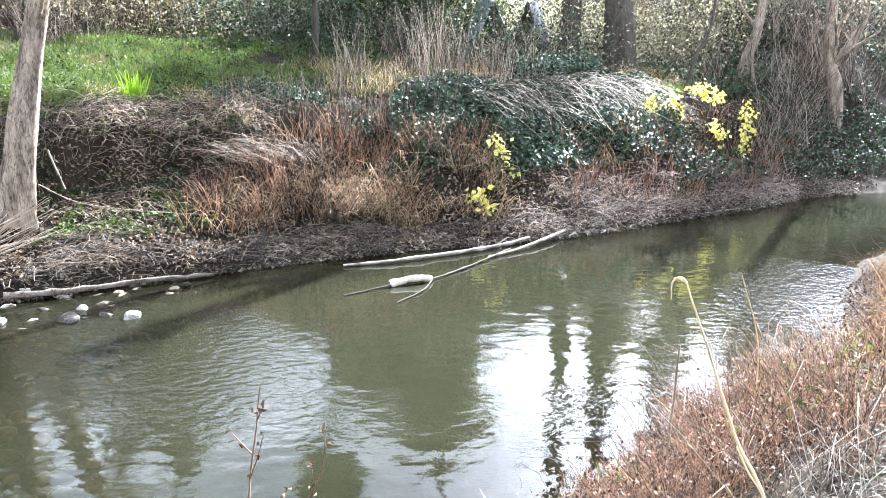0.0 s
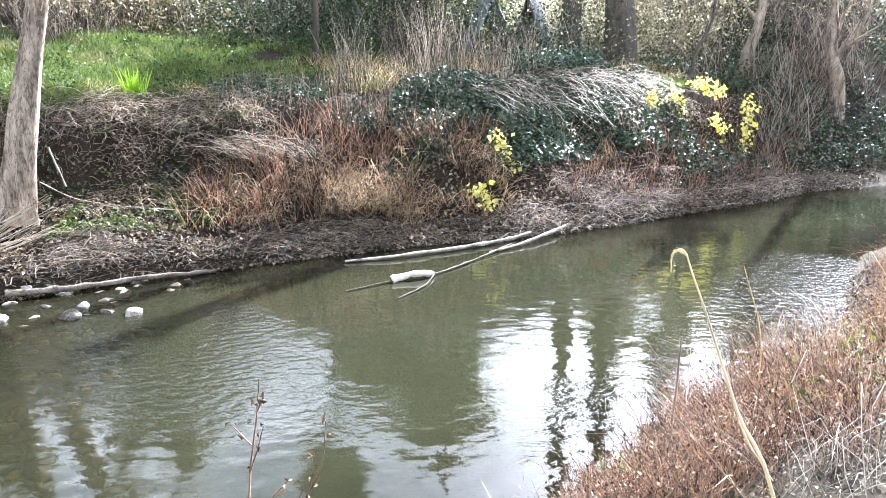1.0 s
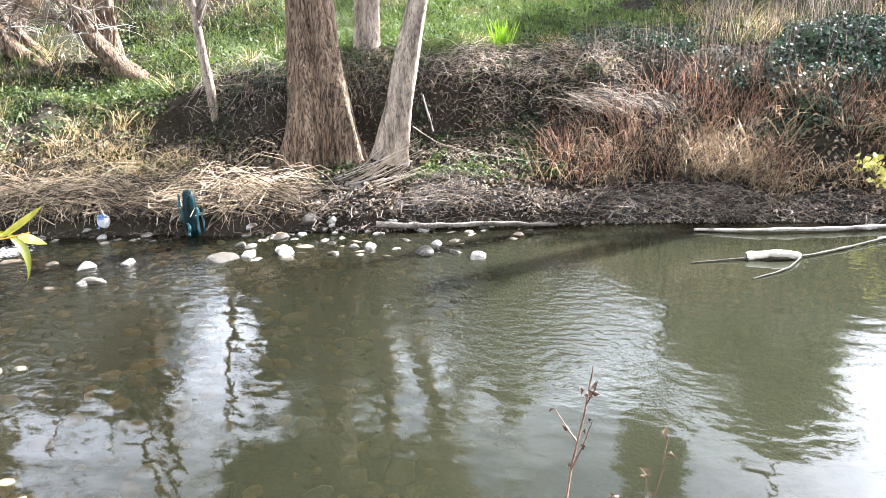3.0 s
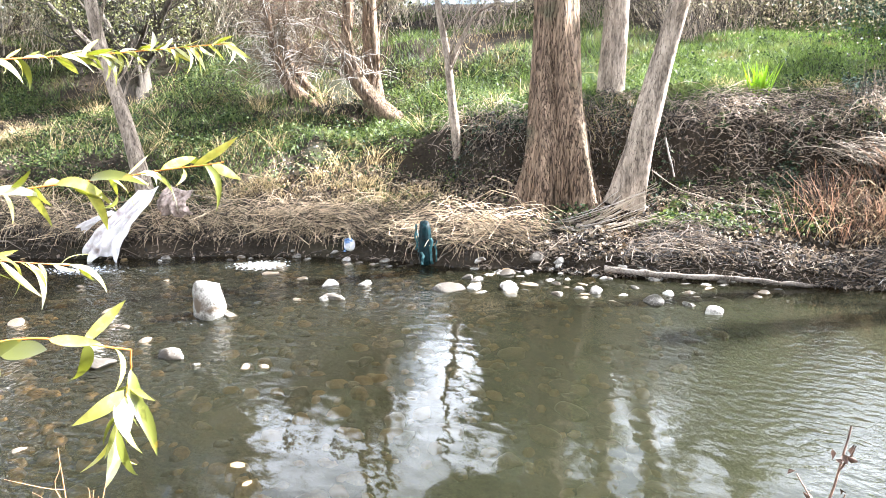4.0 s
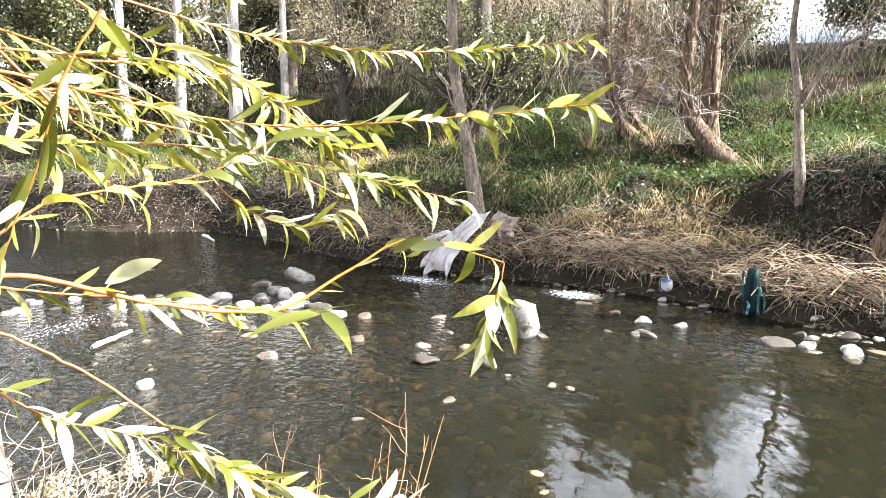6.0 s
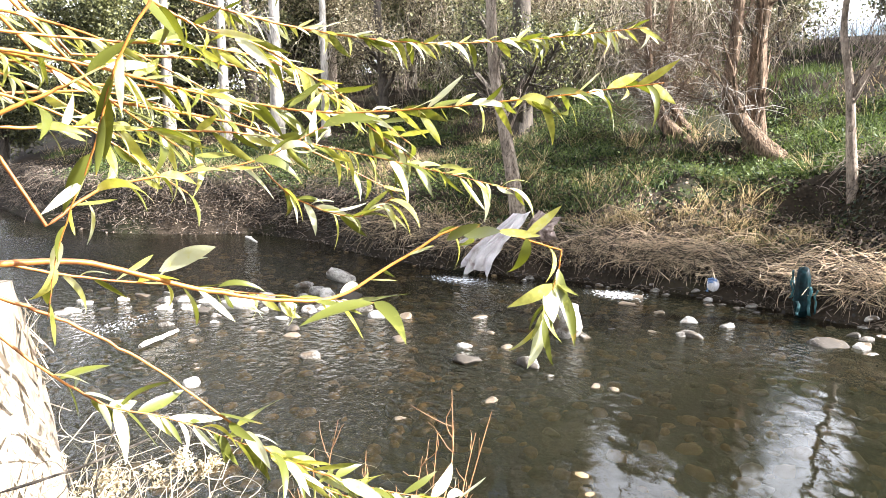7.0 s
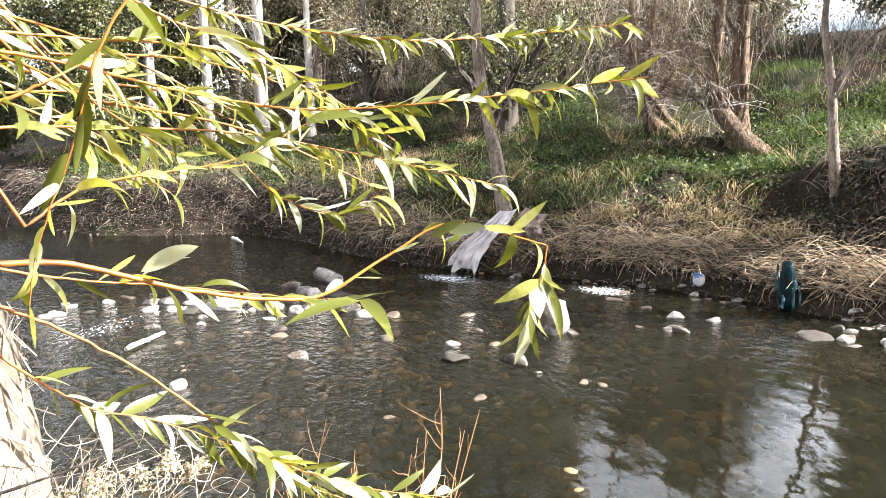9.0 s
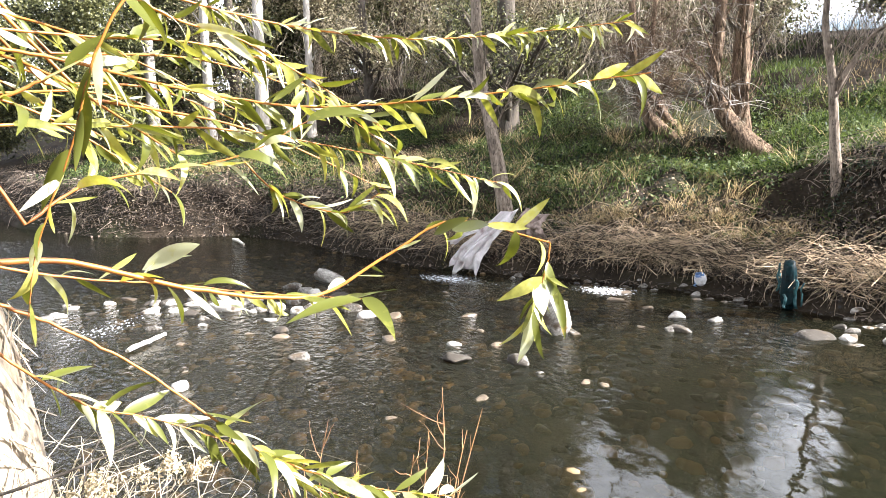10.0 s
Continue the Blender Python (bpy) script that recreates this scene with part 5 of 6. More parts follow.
KEY = [(-9.38, 6.83, 0.40), (-9.42, 6.78, 0.36), (-9.69, 7.71, 0.28), (-8.72, 3.93, 0.40), (-9.05, 3.18, 0.46), (-9.75, 3.32, 0.26), (-8.21, 4.03, 0.15), (-9.79, 1.13, 0.32), (-9.05, -0.35, 0.42),
       (-8.51, 9.24, 0.26), (-8.19, 8.86, 0.30), (-8.60, 9.89, 0.22), (-7.91, 9.33, 0.30), (-8.41, 9.94, 0.36), (-8.25, 10.56, 0.4), (-15.04, 2.22, 0.70), (-13.07, 0.13, 0.72), (-13.85, -0.83, 0.38),
       (-13.86, -1.12, 0.32), (-13.83, -0.48, 0.34), (-13.74, 0.63, 0.44), (-12.77, 1.00, 0.52), (-13.27, 1.28, 0.42), (-13.92, 1.59, 0.45), (-12.64, 1.77, 0.58), (-13.22, 2.15, 0.52), (-12.27, 2.22, 0.48),
       (-12.06, -0.97, 0.26), (-12.09, -0.21, 0.22), (-11.76, 2.38, 0.42), (-11.30, 1.00, 0.3), (-13.50, 1.78, 0.46), (-14.6, 1.4, 0.45)]
for k, (x, y, w) in enumerate(KEY):
    stone(x, y, w, k, 1.0, tall=1.25)
SHORE_STONES = [(-7.73, 9.20, 0.36), (-8.39, 10.17, 0.18), (-6.95, 9.49, 0.24), (-6.89, 9.98, 0.20), (-6.62, 10.03, 0.28), (-6.97, 10.84, 0.22), (-6.27, 10.67, 0.18), (-5.60, 10.13, 0.34),
                (-7.87, 10.73, 0.24), (-8.60, 9.65, 0.18), (-4.74, 10.29, 0.34), (-5.69, 10.70, 0.22), (-8.73, 9.22, 0.20), (-7.58, 10.08, 0.20), (-6.18, 10.16, 0.16), (-5.18, 10.38, 0.20), (-10.1, 7.3, 0.28)]
for k, (x, y, w) in enumerate(SHORE_STONES):
    stone(x, y, w * 1.1, k + 3, 1.1, "pale angular stone by the shore", 1.3)
upright = new("boulder", stone_mesh(31, 1.0, 3))
upright.matrix_world = pose(-9.95, 5.05, 0.2, 0, -14, 20) @ Matrix.Diagonal((0.62, 0.5, 0.95, 1))
tagged(upright, "large upright pale boulder standing in the riffle", "boulder", "river stones")
stone(-9.75, 5.25, 0.3, 2, 0.5)
stone(-8.48, 8.44, 0.6, 5, 0.8, "long flat pale stone in the shallows", 0.8)
DULL = [(-9.75, 6.45, 0.28), (-11.31, 4.07, 0.34), (-7.72, 4.44, 0.25), (-7.59, 4.59, 0.23), (-9.63, 2.11, 0.19), (-7.34, 1.91, 0.26), (-10.96, 0.99, 0.35), (-11.07, -0.49, 0.24), (-11.56, 6.99, 0.41),
        (-12.01, 7.41, 0.32), (-10.80, 7.17, 0.33), (-9.98, 5.25, 0.26), (-11.51, 2.29, 0.28), (-11.32, 0.50, 0.27), (-10.34, 3.96, 0.26), (-11.63, 2.89, 0.38), (-10.41, 3.25, 0.26), (-7.60, 3.02, 0.29),
        (-10.32, 2.52, 0.34), (-9.54, 3.94, 0.29)]
for k, (x, y, w) in enumerate(DULL):
    stone(x, y, w, k + 2, 0.5, "wet brown stone breaking the surface of the riffle", 0.9).data = DULL_STONES[k % 8]
for k in range(80):      # the gravel bar
    u = rng.random()
    stone(-13.9 + 1.1 * u + rng.normal() * 0.5, -3.0 + 5.3 * u + rng.normal() * 0.4, 0.12 + 0.3 * rng.random() ** 2, k, 0.9, tall=1.1)
for k in range(210):      # small dark stones breaking the riffle
    u = rng.random()
    x, y = (rng.uniform(-13.2, -9.6), rng.uniform(-2.5, 4.5)) if k < 130 else (-13.2 + 3.2 * u + rng.normal() * 0.5, 4.4 + 2.6 * u + rng.normal() * 0.6)
    wet_stone(x, y, rng.uniform(0.08, 0.22), k, rng.uniform(-0.8, 0.6))
for k in range(130):      # scattered in the riffle
    x, y = rng.uniform(-15, -6.2), rng.uniform(-0.5, 8.8)
    wet_stone(x, y, rng.uniform(0.14, 0.34), k, rng.uniform(-2.6, -0.9))
for k in range(130):      # stones on the bed where the riffle runs into the pool
    x, y = rng.uniform(-8.2, -2.2), rng.uniform(0.8, 7.5)
    w = rng.uniform(0.2, 0.5)
    wet_stone(x, y, w, k, (min(float(land(x, y)), -0.2) + 0.04) / (0.1 * w) + 0.4)
for k in range(45):      # sunken stones along the shore
    x = rng.uniform(-9, -4.6)
    wet_stone(x, np.interp(x, [-9, -4.6], [9.4, 11.9]) + rng.uniform(-1.3, 0.3), rng.uniform(0.15, 0.42), k, -0.5)
stuff("bed_stones", wet_stones, M_WETSTONE, "wet brown stones sunk in the shallow water", "stones")

for k in range(60):      # stones along the waterline
    x = rng.uniform(-14.5, -5.2)
    y = np.interp(x, FAR_SHORE[:, 0], FAR_SHORE[:, 1]) + rng.uniform(-0.6, 0.1)
    stone(x, y, rng.uniform(0.1, 0.3), k, 0.2, "grey stone at the muddy waterline")

# cobbled bed of the shallows
g = Geo()
pts = np.stack([rng.uniform(-20, -1.0, 3600), rng.uniform(-3, 11, 3600)], 1)
zz = land(pts[:, 0], pts[:, 1])
ok = (zz < -0.02) & (zz > -0.6)
ring = np.array([[math.cos(a), math.sin(a)] for a in np.arange(6) * math.pi / 3])
for (x, y), z in zip(pts[ok], zz[ok]):
    w = rng.uniform(0.04, 0.16) ** 1.0
    hgt_ = w * rng.uniform(0.3, 0.6)
    a = rng.uniform(0, 3)
    R2 = np.array([[math.cos(a), -math.sin(a)], [math.sin(a), math.cos(a)]])
    o = (ring * [w, w * 0.7]) @ R2.T
    low = np.column_stack([x + o[:, 0], y + o[:, 1], np.full(6, z - 0.01)])
    mid = np.column_stack([x + o[:, 0] * 0.75, y + o[:, 1] * 0.75, np.full(6, z + hgt_ * 0.75)])
    i = np.arange(6)
    g.add(np.vstack([low, mid, [[x, y, z + hgt_]]]), np.stack([i, (i + 1) % 6, (i + 1) % 6 + 6, i + 6], 1))
    g.f.append((np.stack([i + 6, (i + 1) % 6 + 6, np.full(6, 12)], 1) + g.count - 13).ravel())
    g.n.append(np.full(6, 3))
M_COBBLE = material("bed_cobble", (0.03, 0.023, 0.015), (0.24, 0.17, 0.09), 3, 0.85, 0.3, 30, island=0.9, spec=0.1)
stuff("bed_cobbles", g, M_COBBLE, "brown and ochre cobbles on the river bed", "cobbles")

# ---- rubbish caught on the bank ----
M_CLOTH = material("dirty_cloth", (0.68, 0.64, 0.64), (0.86, 0.84, 0.83), 2, 0.85, 0.3, 25, stain=((0.42, 0.33, 0.31), 2.5, 0.6), translucent=0.35)
M_RAG = material("dirty_rag", (0.12, 0.085, 0.065), (0.36, 0.28, 0.24), 4, 0.9, 0.4, 25)
M_TEAL = material("teal_plastic", (0.0, 0.002, 0.003), (0.001, 0.02, 0.024), 7, 0.55, 0.2, 25, spec=0.2)
M_CARD = material("brown_board", (0.25, 0.17, 0.13), (0.36, 0.26, 0.2), 3, 0.85, 0.2, 25)


def drape(name, top, bottom, folds, depth, label, category, mat_, sag=0.05, nu=48, nv=26):
    """A limp hanging sheet between a gathered top edge and a bottom edge, with soft folds running down it."""
    (a, b), (c, e) = [[np.array(p, float) for p in edge] for edge in (top, bottom)]
    root = thing(name, tuple(c), label, category)
    u, v = np.meshgrid(np.linspace(0, 1, nu), np.linspace(0, 1, nv), indexing="ij")
    vv = v * (1 - 0.1 * np.sin(u * 5 + folds) ** 2 - 0.03 * np.sin(u * 17))
    P = (a + (b - a) * u[..., None]) * (1 - vv[..., None]) + (c + (e - c) * u[..., None]) * vv[..., None]
    side = np.cross(e - c, UP)
    side /= np.linalg.norm(side)
    amp = depth * (0.3 + 0.7 * v) * (np.sin(u * folds * 6.28 + 1.2 * v + folds) + 0.45 * np.sin(u * folds * 15 + 2.5 * v) + 0.3 * np.sin(v * 9 + u * 4))
    P = P + side * amp[..., None] - UP * (sag * np.sin(np.pi * u) * (1 - v))[..., None] + side * (0.12 * depth / 0.05 * np.sin(np.pi * v))[..., None]
    wrinkle = np.array([[noise.noise(Vector((a_ * 5, b_ * 7, folds * 9))) + 0.5 * noise.noise(Vector((a_ * 13, b_ * 11, folds))) for b_ in np.linspace(0, 1, nv)] for a_ in np.linspace(0, 1, nu)])
    P = P + side * (wrinkle * depth * 1.3)[..., None] + (e - c) * (0.12 * np.sin(v * 5 + folds) * v)[..., None]
    P = P - np.array(root.location)
    i, j = np.meshgrid(np.arange(nu - 1), np.arange(nv - 1), indexing="ij")
    k = (i * nv + j).ravel()
    g = Geo()
    g.add(P.reshape(-1, 3), np.stack([k, k + nv, k + nv + 1, k + 1], 1))
    ob = part("cloth", g, mat_, root)
    so = ob.modifiers.new("thick", "SOLIDIFY")
    so.thickness = 0.008
    return root


drape("dirty_sheet", ((-14.75, 5.98, 1.36), (-14.5, 6.25, 1.42)), ((-15.25, 4.75, -0.02), (-14.55, 5.3, 0.02)), 1.5, 0.075, "dirty white sheet snagged at the foot of a tree", "cloth", M_CLOTH)
drape("dirty_sheet", ((-14.62, 6.5, 1.42), (-14.2, 6.85, 1.3)), ((-14.6, 6.2, 0.8), (-14.1, 6.6, 0.78)), 3.1, 0.075, "crumpled pinkish brown rag beside the sheet", "cloth", M_RAG)
drape("dirty_sheet", ((-14.95, 5.45, 0.98), (-14.75, 5.6, 1.02)), ((-15.5, 4.9, 0.6), (-15.2, 5.0, 0.55)), 1.2, 0.05, "white torn strip hanging beside the sheet", "cloth", M_CLOTH)


def crumpled(name, at, size, seed, mat_, label, category, strips=(), strip_mat=None, square=0.0):
    """A limp crumpled sack: a closed creased bag with torn strips hanging from it."""
    root = thing(name, at, label, category)
    bm = bmesh.new()
    bmesh.ops.create_icosphere(bm, subdivisions=4, radius=0.5)
    for v in bm.verts:
        q = v.co.copy()
        crease = abs(noise.noise(Vector((q.x * 5, q.y * 5, q.z * 1.6)) + Vector((seed, 0, 0)))) * 0.3 + abs(noise.noise(q * 9 + Vector((0, seed, 0)))) * 0.14
        h = min(abs(q.z) * 2, 0.97)
        boxy = 1 + square * ((1 - h ** 5) ** 0.2 / math.sqrt(1 - h * h) - 1)
        v.co = Vector((q.x * boxy, q.y * boxy, q.z)) * (1.1 - crease)
        v.co = Vector((v.co.x * size[0], v.co.y * size[1], (v.co.z + 0.5) * size[2]))
    me = bpy.data.meshes.new("bag")
    bm.to_mesh(me)
    bm.free()
    me.materials.append(mat_)
    me.polygons.foreach_set("use_smooth", [True] * len(me.polygons))
    part("bag", me, None, root)
    for x, y, z, length, width in strips:
        g = Geo()
        k = 9
        path = np.array([[x + 0.02 * math.sin(i * 1.1 + x * 40), y + 0.015 * math.cos(i * 1.7 + x * 30), z - length * i / (k - 1)] for i in range(k)])
        e = np.array([0.7, 0.7, 0]) * width / 2
        v = np.stack([path - e, path + e], 1).reshape(-1, 3)
        i = np.arange(k - 1) * 2
        g.add(v, np.stack([i, i + 1, i + 3, i + 2], 1))
        part("strip", g, strip_mat or mat_, root).modifiers.new("thick", "SOLIDIFY").thickness = 0.004
    return root


M_TEALEDGE = material("teal_strip", (0.005, 0.04, 0.045), (0.05, 0.16, 0.17), 9, 0.45, 0.2, 25)
M_BLUE = material("blue_plastic", (0.05, 0.12, 0.3), (0.2, 0.32, 0.55), 9, 0.4, 0.2, 25)
M_BAG = material("white_plastic", (0.45, 0.44, 0.45), (0.75, 0.75, 0.76), 6, 0.35, 0.3, 15)
crumpled("teal_sack", (-10.0, 9.38, -0.02), (0.25, 0.22, 0.84), 3.0, M_TEAL, "dark teal plastic sack hanging from the flotsam", "plastic sack",
         [(-0.13, -0.1, 0.8, 0.5, 0.035), (0.15, 0.02, 0.55, 0.5, 0.05), (0.2, 0.1, 0.5, 0.42, 0.03), (-0.18, -0.02, 0.6, 0.35, 0.03), (0.1, -0.15, 0.3, 0.24, 0.05)], M_TEALEDGE, 0.75)
crumpled("plastic_bag", (-11.5, 8.72, 0.14), (0.24, 0.2, 0.26), 8.0, M_BAG, "torn blue and white plastic bag", "plastic bag", [(0.04, -0.08, 0.27, 0.12, 0.1), (0.08, -0.03, 0.28, 0.1, 0.08), (-0.06, -0.06, 0.1, 0.12, 0.04)], M_BLUE)
crumpled("plastic_bag", (-9.0, 10.9, 0.42), (0.24, 0.16, 0.16), 12.0, M_BAG, "pale scrap of plastic lying on the straw", "plastic scrap")
# shelter of tarpaulins behind the reeds
M_TARP = material("tarpaulin", (0.05, 0.06, 0.075), (0.2, 0.225, 0.26), 1.2, 0.5, 0.3, 9, stain=((0.09, 0.09, 0.085), 1.5, 0.55))
M_DARKTARP = material("dark_tarpaulin", (0.02, 0.022, 0.028), (0.075, 0.08, 0.09), 1.5, 0.5, 0.3, 9)


def tarp_tent(at, width, depth, height, label, mat_, turn):
    """A sagging ridge tent made of one tarpaulin, with folds."""
    root = thing("tarp_shelter", at, label, "shelter")
    u, v = np.meshgrid(np.linspace(-1, 1, 33), np.linspace(-1, 1, 17), indexing="ij")
    z = height * (1 - np.abs(u) ** 1.15) * (1 - 0.18 * v * v) + 0.05 * np.sin(u * 9 + v * 4) + 0.04 * np.sin(v * 11 + u * 3)
    a = radians(turn)
    x, y = u * width / 2 * (1 + 0.05 * np.sin(v * 7)), v * depth / 2
    P = np.stack([x * math.cos(a) - y * math.sin(a), x * math.sin(a) + y * math.cos(a), np.maximum(z, 0)], -1)
    i, j = np.meshgrid(np.arange(32), np.arange(16), indexing="ij")
    k = (i * 17 + j).ravel()
    g = Geo()
    g.add(P.reshape(-1, 3), np.stack([k, k + 17, k + 18, k + 1], 1))
    part("sheet", g, mat_, root).modifiers.new("thick", "SOLIDIFY").thickness = 0.02
    for s_ in (-1, 1):
        g = Geo()
        e = np.array([-math.sin(a), math.cos(a), 0]) * s_ * depth * 0.47
        tube(g, [e, e + UP * height * 0.8], [0.03, 0.03], 8)
        part("pole", g, M_DARKBARK, root)


tarp_tent((1.55, 26.9, float(land(1.55, 26.9))), 2.0, 2.2, 2.5, "pale blue-grey tarpaulin shelter among tall reeds", M_TARP, 12)
tarp_tent((3.35, 27.4, float(land(3.35, 27.4))), 1.5, 2.2, 2.6, "dark grey tarpaulin shelter beside the reeds", M_DARKTARP, -20)
bm = bmesh.new()
bmesh.ops.create_cube(bm, size=1)
bmesh.ops.bevel(bm, geom=bm.edges, offset=0.02, segments=2)
me = bpy.data.meshes.new("board")
bm.to_mesh(me)
bm.free()
me.materials.append(M_CARD)
ob = tagged(new("board", me), "brown board stuck in the heap", "board")
ob.matrix_world = pose(-18.2, 4.6, 0.88, 68, 3, 30) @ Matrix.Diagonal((0.85, 0.34, 0.05, 1))

# ---- the near bank ----
g = Geo()
c_, d = on_near_bank(330, 0.8, 7.5, 0.25, 3.4, 3.8, 11.5)
c2_, d = on_near_bank(70, 0.6, 2.6, 0.2, 2.2, 3.2, 7)
c_ = np.concatenate([c_, c2_])
c_h = np.interp(c_[:, 0], [0.7, 1.4, 2.6, 4, 7], [0.2, 0.36, 0.6, 0.55, 0.5]) * rng.uniform(0.7, 1.25, len(c_))
k_ = 30
p = np.repeat(c_, k_, 0) + rng.normal(size=(len(c_) * k_, 3)) * [0.09, 0.09, 0.01]
near_h = np.repeat(c_h, k_)
top = p + sway(len(p), rng.uniform(0.45, 1.0, len(p)) * near_h, 0.6)
stalks(g, p, top, rng.uniform(0.0012, 0.003, len(p)), 0.2, 4)
u_ = rng.uniform(0.35, 0.9, (len(p), 1))
fork = p + (top - p) * u_
stalks(g, fork, fork + rng.normal(size=p.shape) * [0.1, 0.1, 0.07] + UP * 0.05, np.full(len(p), 0.0011), 0.2, 3)
M_BUSH = material("bush_twig", (0.022, 0.011, 0.008), (0.36, 0.215, 0.13), 0.8, 0.75, 0, 12, island=1.0)
stuff("rusty_bush", g, M_BUSH, "rust-red dead twigs on the near bank", "bush")
g = Geo()
pick = rng.integers(0, len(p), 16000)
q = p[pick]
leaves(g, q + UP * rng.uniform(0.1, 0.8, (len(q), 1)) * near_h[pick][:, None] + rng.normal(size=q.shape) * 0.08, rng.uniform(0.014, 0.038, len(q)), spread=1.5, slim=0.6)
stuff("bush_leaves", g, M_BUSH, "withered red-brown leaflets on the bush", "leaves")
g = Geo()
pick = np.flatnonzero(p[:, 0] > 3.6)
pick = pick[rng.integers(0, len(pick), 3500)]
leaves(g, p[pick] + UP * rng.uniform(0.3, 1.0, (len(pick), 1)) * near_h[pick][:, None] + rng.normal(size=(len(pick), 3)) * 0.09, rng.uniform(0.015, 0.035, len(pick)), spread=1.5, slim=0.4)
M_GOLD = material("golden_leaf", (0.16, 0.09, 0.025), (0.55, 0.36, 0.11), 2, 0.7, 0, 20, island=0.8, translucent=0.35)
stuff("golden_leaves", g, M_GOLD, "golden withered leaves on the bush", "leaves")
g = Geo()
p, d = on_near_bank(500, 2.4, 7.0, 0.6, 3.2, 4.0, 10)
stalks(g, p, p + sway(len(p), rng.uniform(0.15, 0.45, len(p)), 0.9), rng.uniform(0.0016, 0.0034, len(p)), 0.3, 4)
p, d = on_near_bank(120, -1.0, 2.0, 0.1, 2.0, 2.0, 7)
blades(g, p, p + sway(len(p), rng.uniform(0.1, 0.35, len(p)), 0.8), 0.008, 0.3)
stuff("dry_stems", g, M_STRAW, "golden dry stems on the near bank", "dry grass")
g = Geo()
p, d = on_near_bank(20000, -6, 8, 0.02, 4.0, -3, 12)
leaves(g, p + UP * rng.uniform(0, 0.04, (len(p), 1)), rng.uniform(0.015, 0.04, len(p)), spread=0.5, slim=0.7)
p, d = on_near_bank(6000, -6, 8, -0.08, 0.8, -3, 12)
p[:, 2] = np.maximum(p[:, 2], 0.004)
leaves(g, p + UP * rng.uniform(0, 0.08, (len(p), 1)), rng.uniform(0.03, 0.08, len(p)), spread=1.0, slim=0.6)
stuff("near_litter", g, M_SILT, "brown fallen leaves on the near bank", "leaf litter")
g = Geo()
p, d = on_near_bank(3000, 1.2, 9, 0.5, 3.0, 4.0, 14)
p = patchy(p, 1.8, 2.0, 0.1)
leaves(g, p + UP * rng.uniform(0, 0.35, (len(p), 1)), rng.uniform(0.04, 0.09, len(p)), spread=1.0, slim=0.5)
stuff("green_weeds", g, M_GREEN, "fresh green weeds among the dry stems", "weeds")

# straw on the bank by the willow
M_PALESTRAW = material("pale_straw", (0.2, 0.155, 0.09), (0.66, 0.56, 0.38), 1.5, 0.7, 0, 12, island=0.5, translucent=0.2)
M_STUMP = material("bleached_bark", (0.06, 0.045, 0.03), (0.3, 0.245, 0.18), 2.5, 0.85, 1.0, 16, stretch=(4, 4, 0.8), relief=0.03, stain=((0.16, 0.11, 0.07), 5.0, 0.58))
sx, sy = -2.86, -0.5
sz = float(land(sx, sy))
stump = thing("tree_stump", (sx, sy, sz), "sun-bleached old willow stump with peeling bark on the near bank", "stump")
g = Geo()
spath = smooth_path([(0, 0, -0.2), (0.02, 0.03, 0.3), (0.0, 0.0, 0.8), (-0.04, -0.05, 1.3)], 8)
tube(g, spath, np.interp(np.linspace(0, 1, len(spath)), [0, 0.25, 1], [0.36, 0.27, 0.2]), 48, ridges=bark_ridges(1.7, 0.05, 0.2))
part("trunk", g, M_STUMP, stump)
g = Geo()
n = 600
ang, zz = rng.uniform(0, 6.283, n), rng.uniform(0.0, 1.25, n)
rr = np.interp(zz, [0, 0.4, 1.3], [0.33, 0.29, 0.22])
q = np.stack([rr * np.cos(ang), rr * np.sin(ang), zz], 1)
w = np.stack([rng.normal(size=n) * 0.03, rng.normal(size=n) * 0.03, rng.uniform(0.02, 0.09, n)], 1)
blades(g, q - w, q + w, rng.uniform(0.004, 0.016, n), rng.uniform(-0.1, 0.1, n), side=np.stack([-np.sin(ang), np.cos(ang), np.zeros(n)], 1))
part("peeling_bark", g, M_VINE, stump)["kind"] = "stuff"

# dry grass, curling vine stems and dead flower heads on the edge of the bank
g = Geo()
n = 1500
q = np.stack([rng.uniform(-2.95, -2.05, n), rng.uniform(-0.55, 0.5, n), np.zeros(n)], 1)
q[:, 2] = land(q[:, 0], q[:, 1])
stalks(g, q, q + sway(n, rng.uniform(0.15, 0.62, n), 0.6), rng.uniform(0.0009, 0.0022, n), 0.3, 5)
stuff("pale_straw", g, M_PALESTRAW, "sun-bleached dry grass on the near bank", "straw")
g = Geo()
for k in range(44):
    c = np.array([rng.uniform(-2.7, -2.2), rng.uniform(-0.3, 0.45), rng.uniform(1.6, 2.0)])
    d0, curl, path = rng.normal(size=3), rng.normal(size=3) * 0.75, [c]
    d0 /= np.linalg.norm(d0)
    for _ in range(13):
        d0 = d0 + np.cross(curl, d0) * 0.28 + rng.normal(size=3) * 0.14
        d0 /= np.linalg.norm(d0)
        path.append(path[-1] + d0 * [0.03, 0.03, 0.022])
    tube(g, np.array(path), np.linspace(0.0018, 0.0008, 14), 4)
stuff("vine_tangle", g, M_VINE, "tangle of thin curling dead vine stems", "vines")
g = Geo()
p, d = on_near_bank(500, -2.9, -2.05, 0.2, 3.0, -0.5, 0.6)
leaves(g, p + UP * rng.uniform(0.1, 0.6, (len(p), 1)), rng.uniform(0.02, 0.05, len(p)), spread=1.5, slim=0.5)
stuff("yellowing_weeds", g, M_WEED, "small yellowing leaves among the dry grass", "weeds")
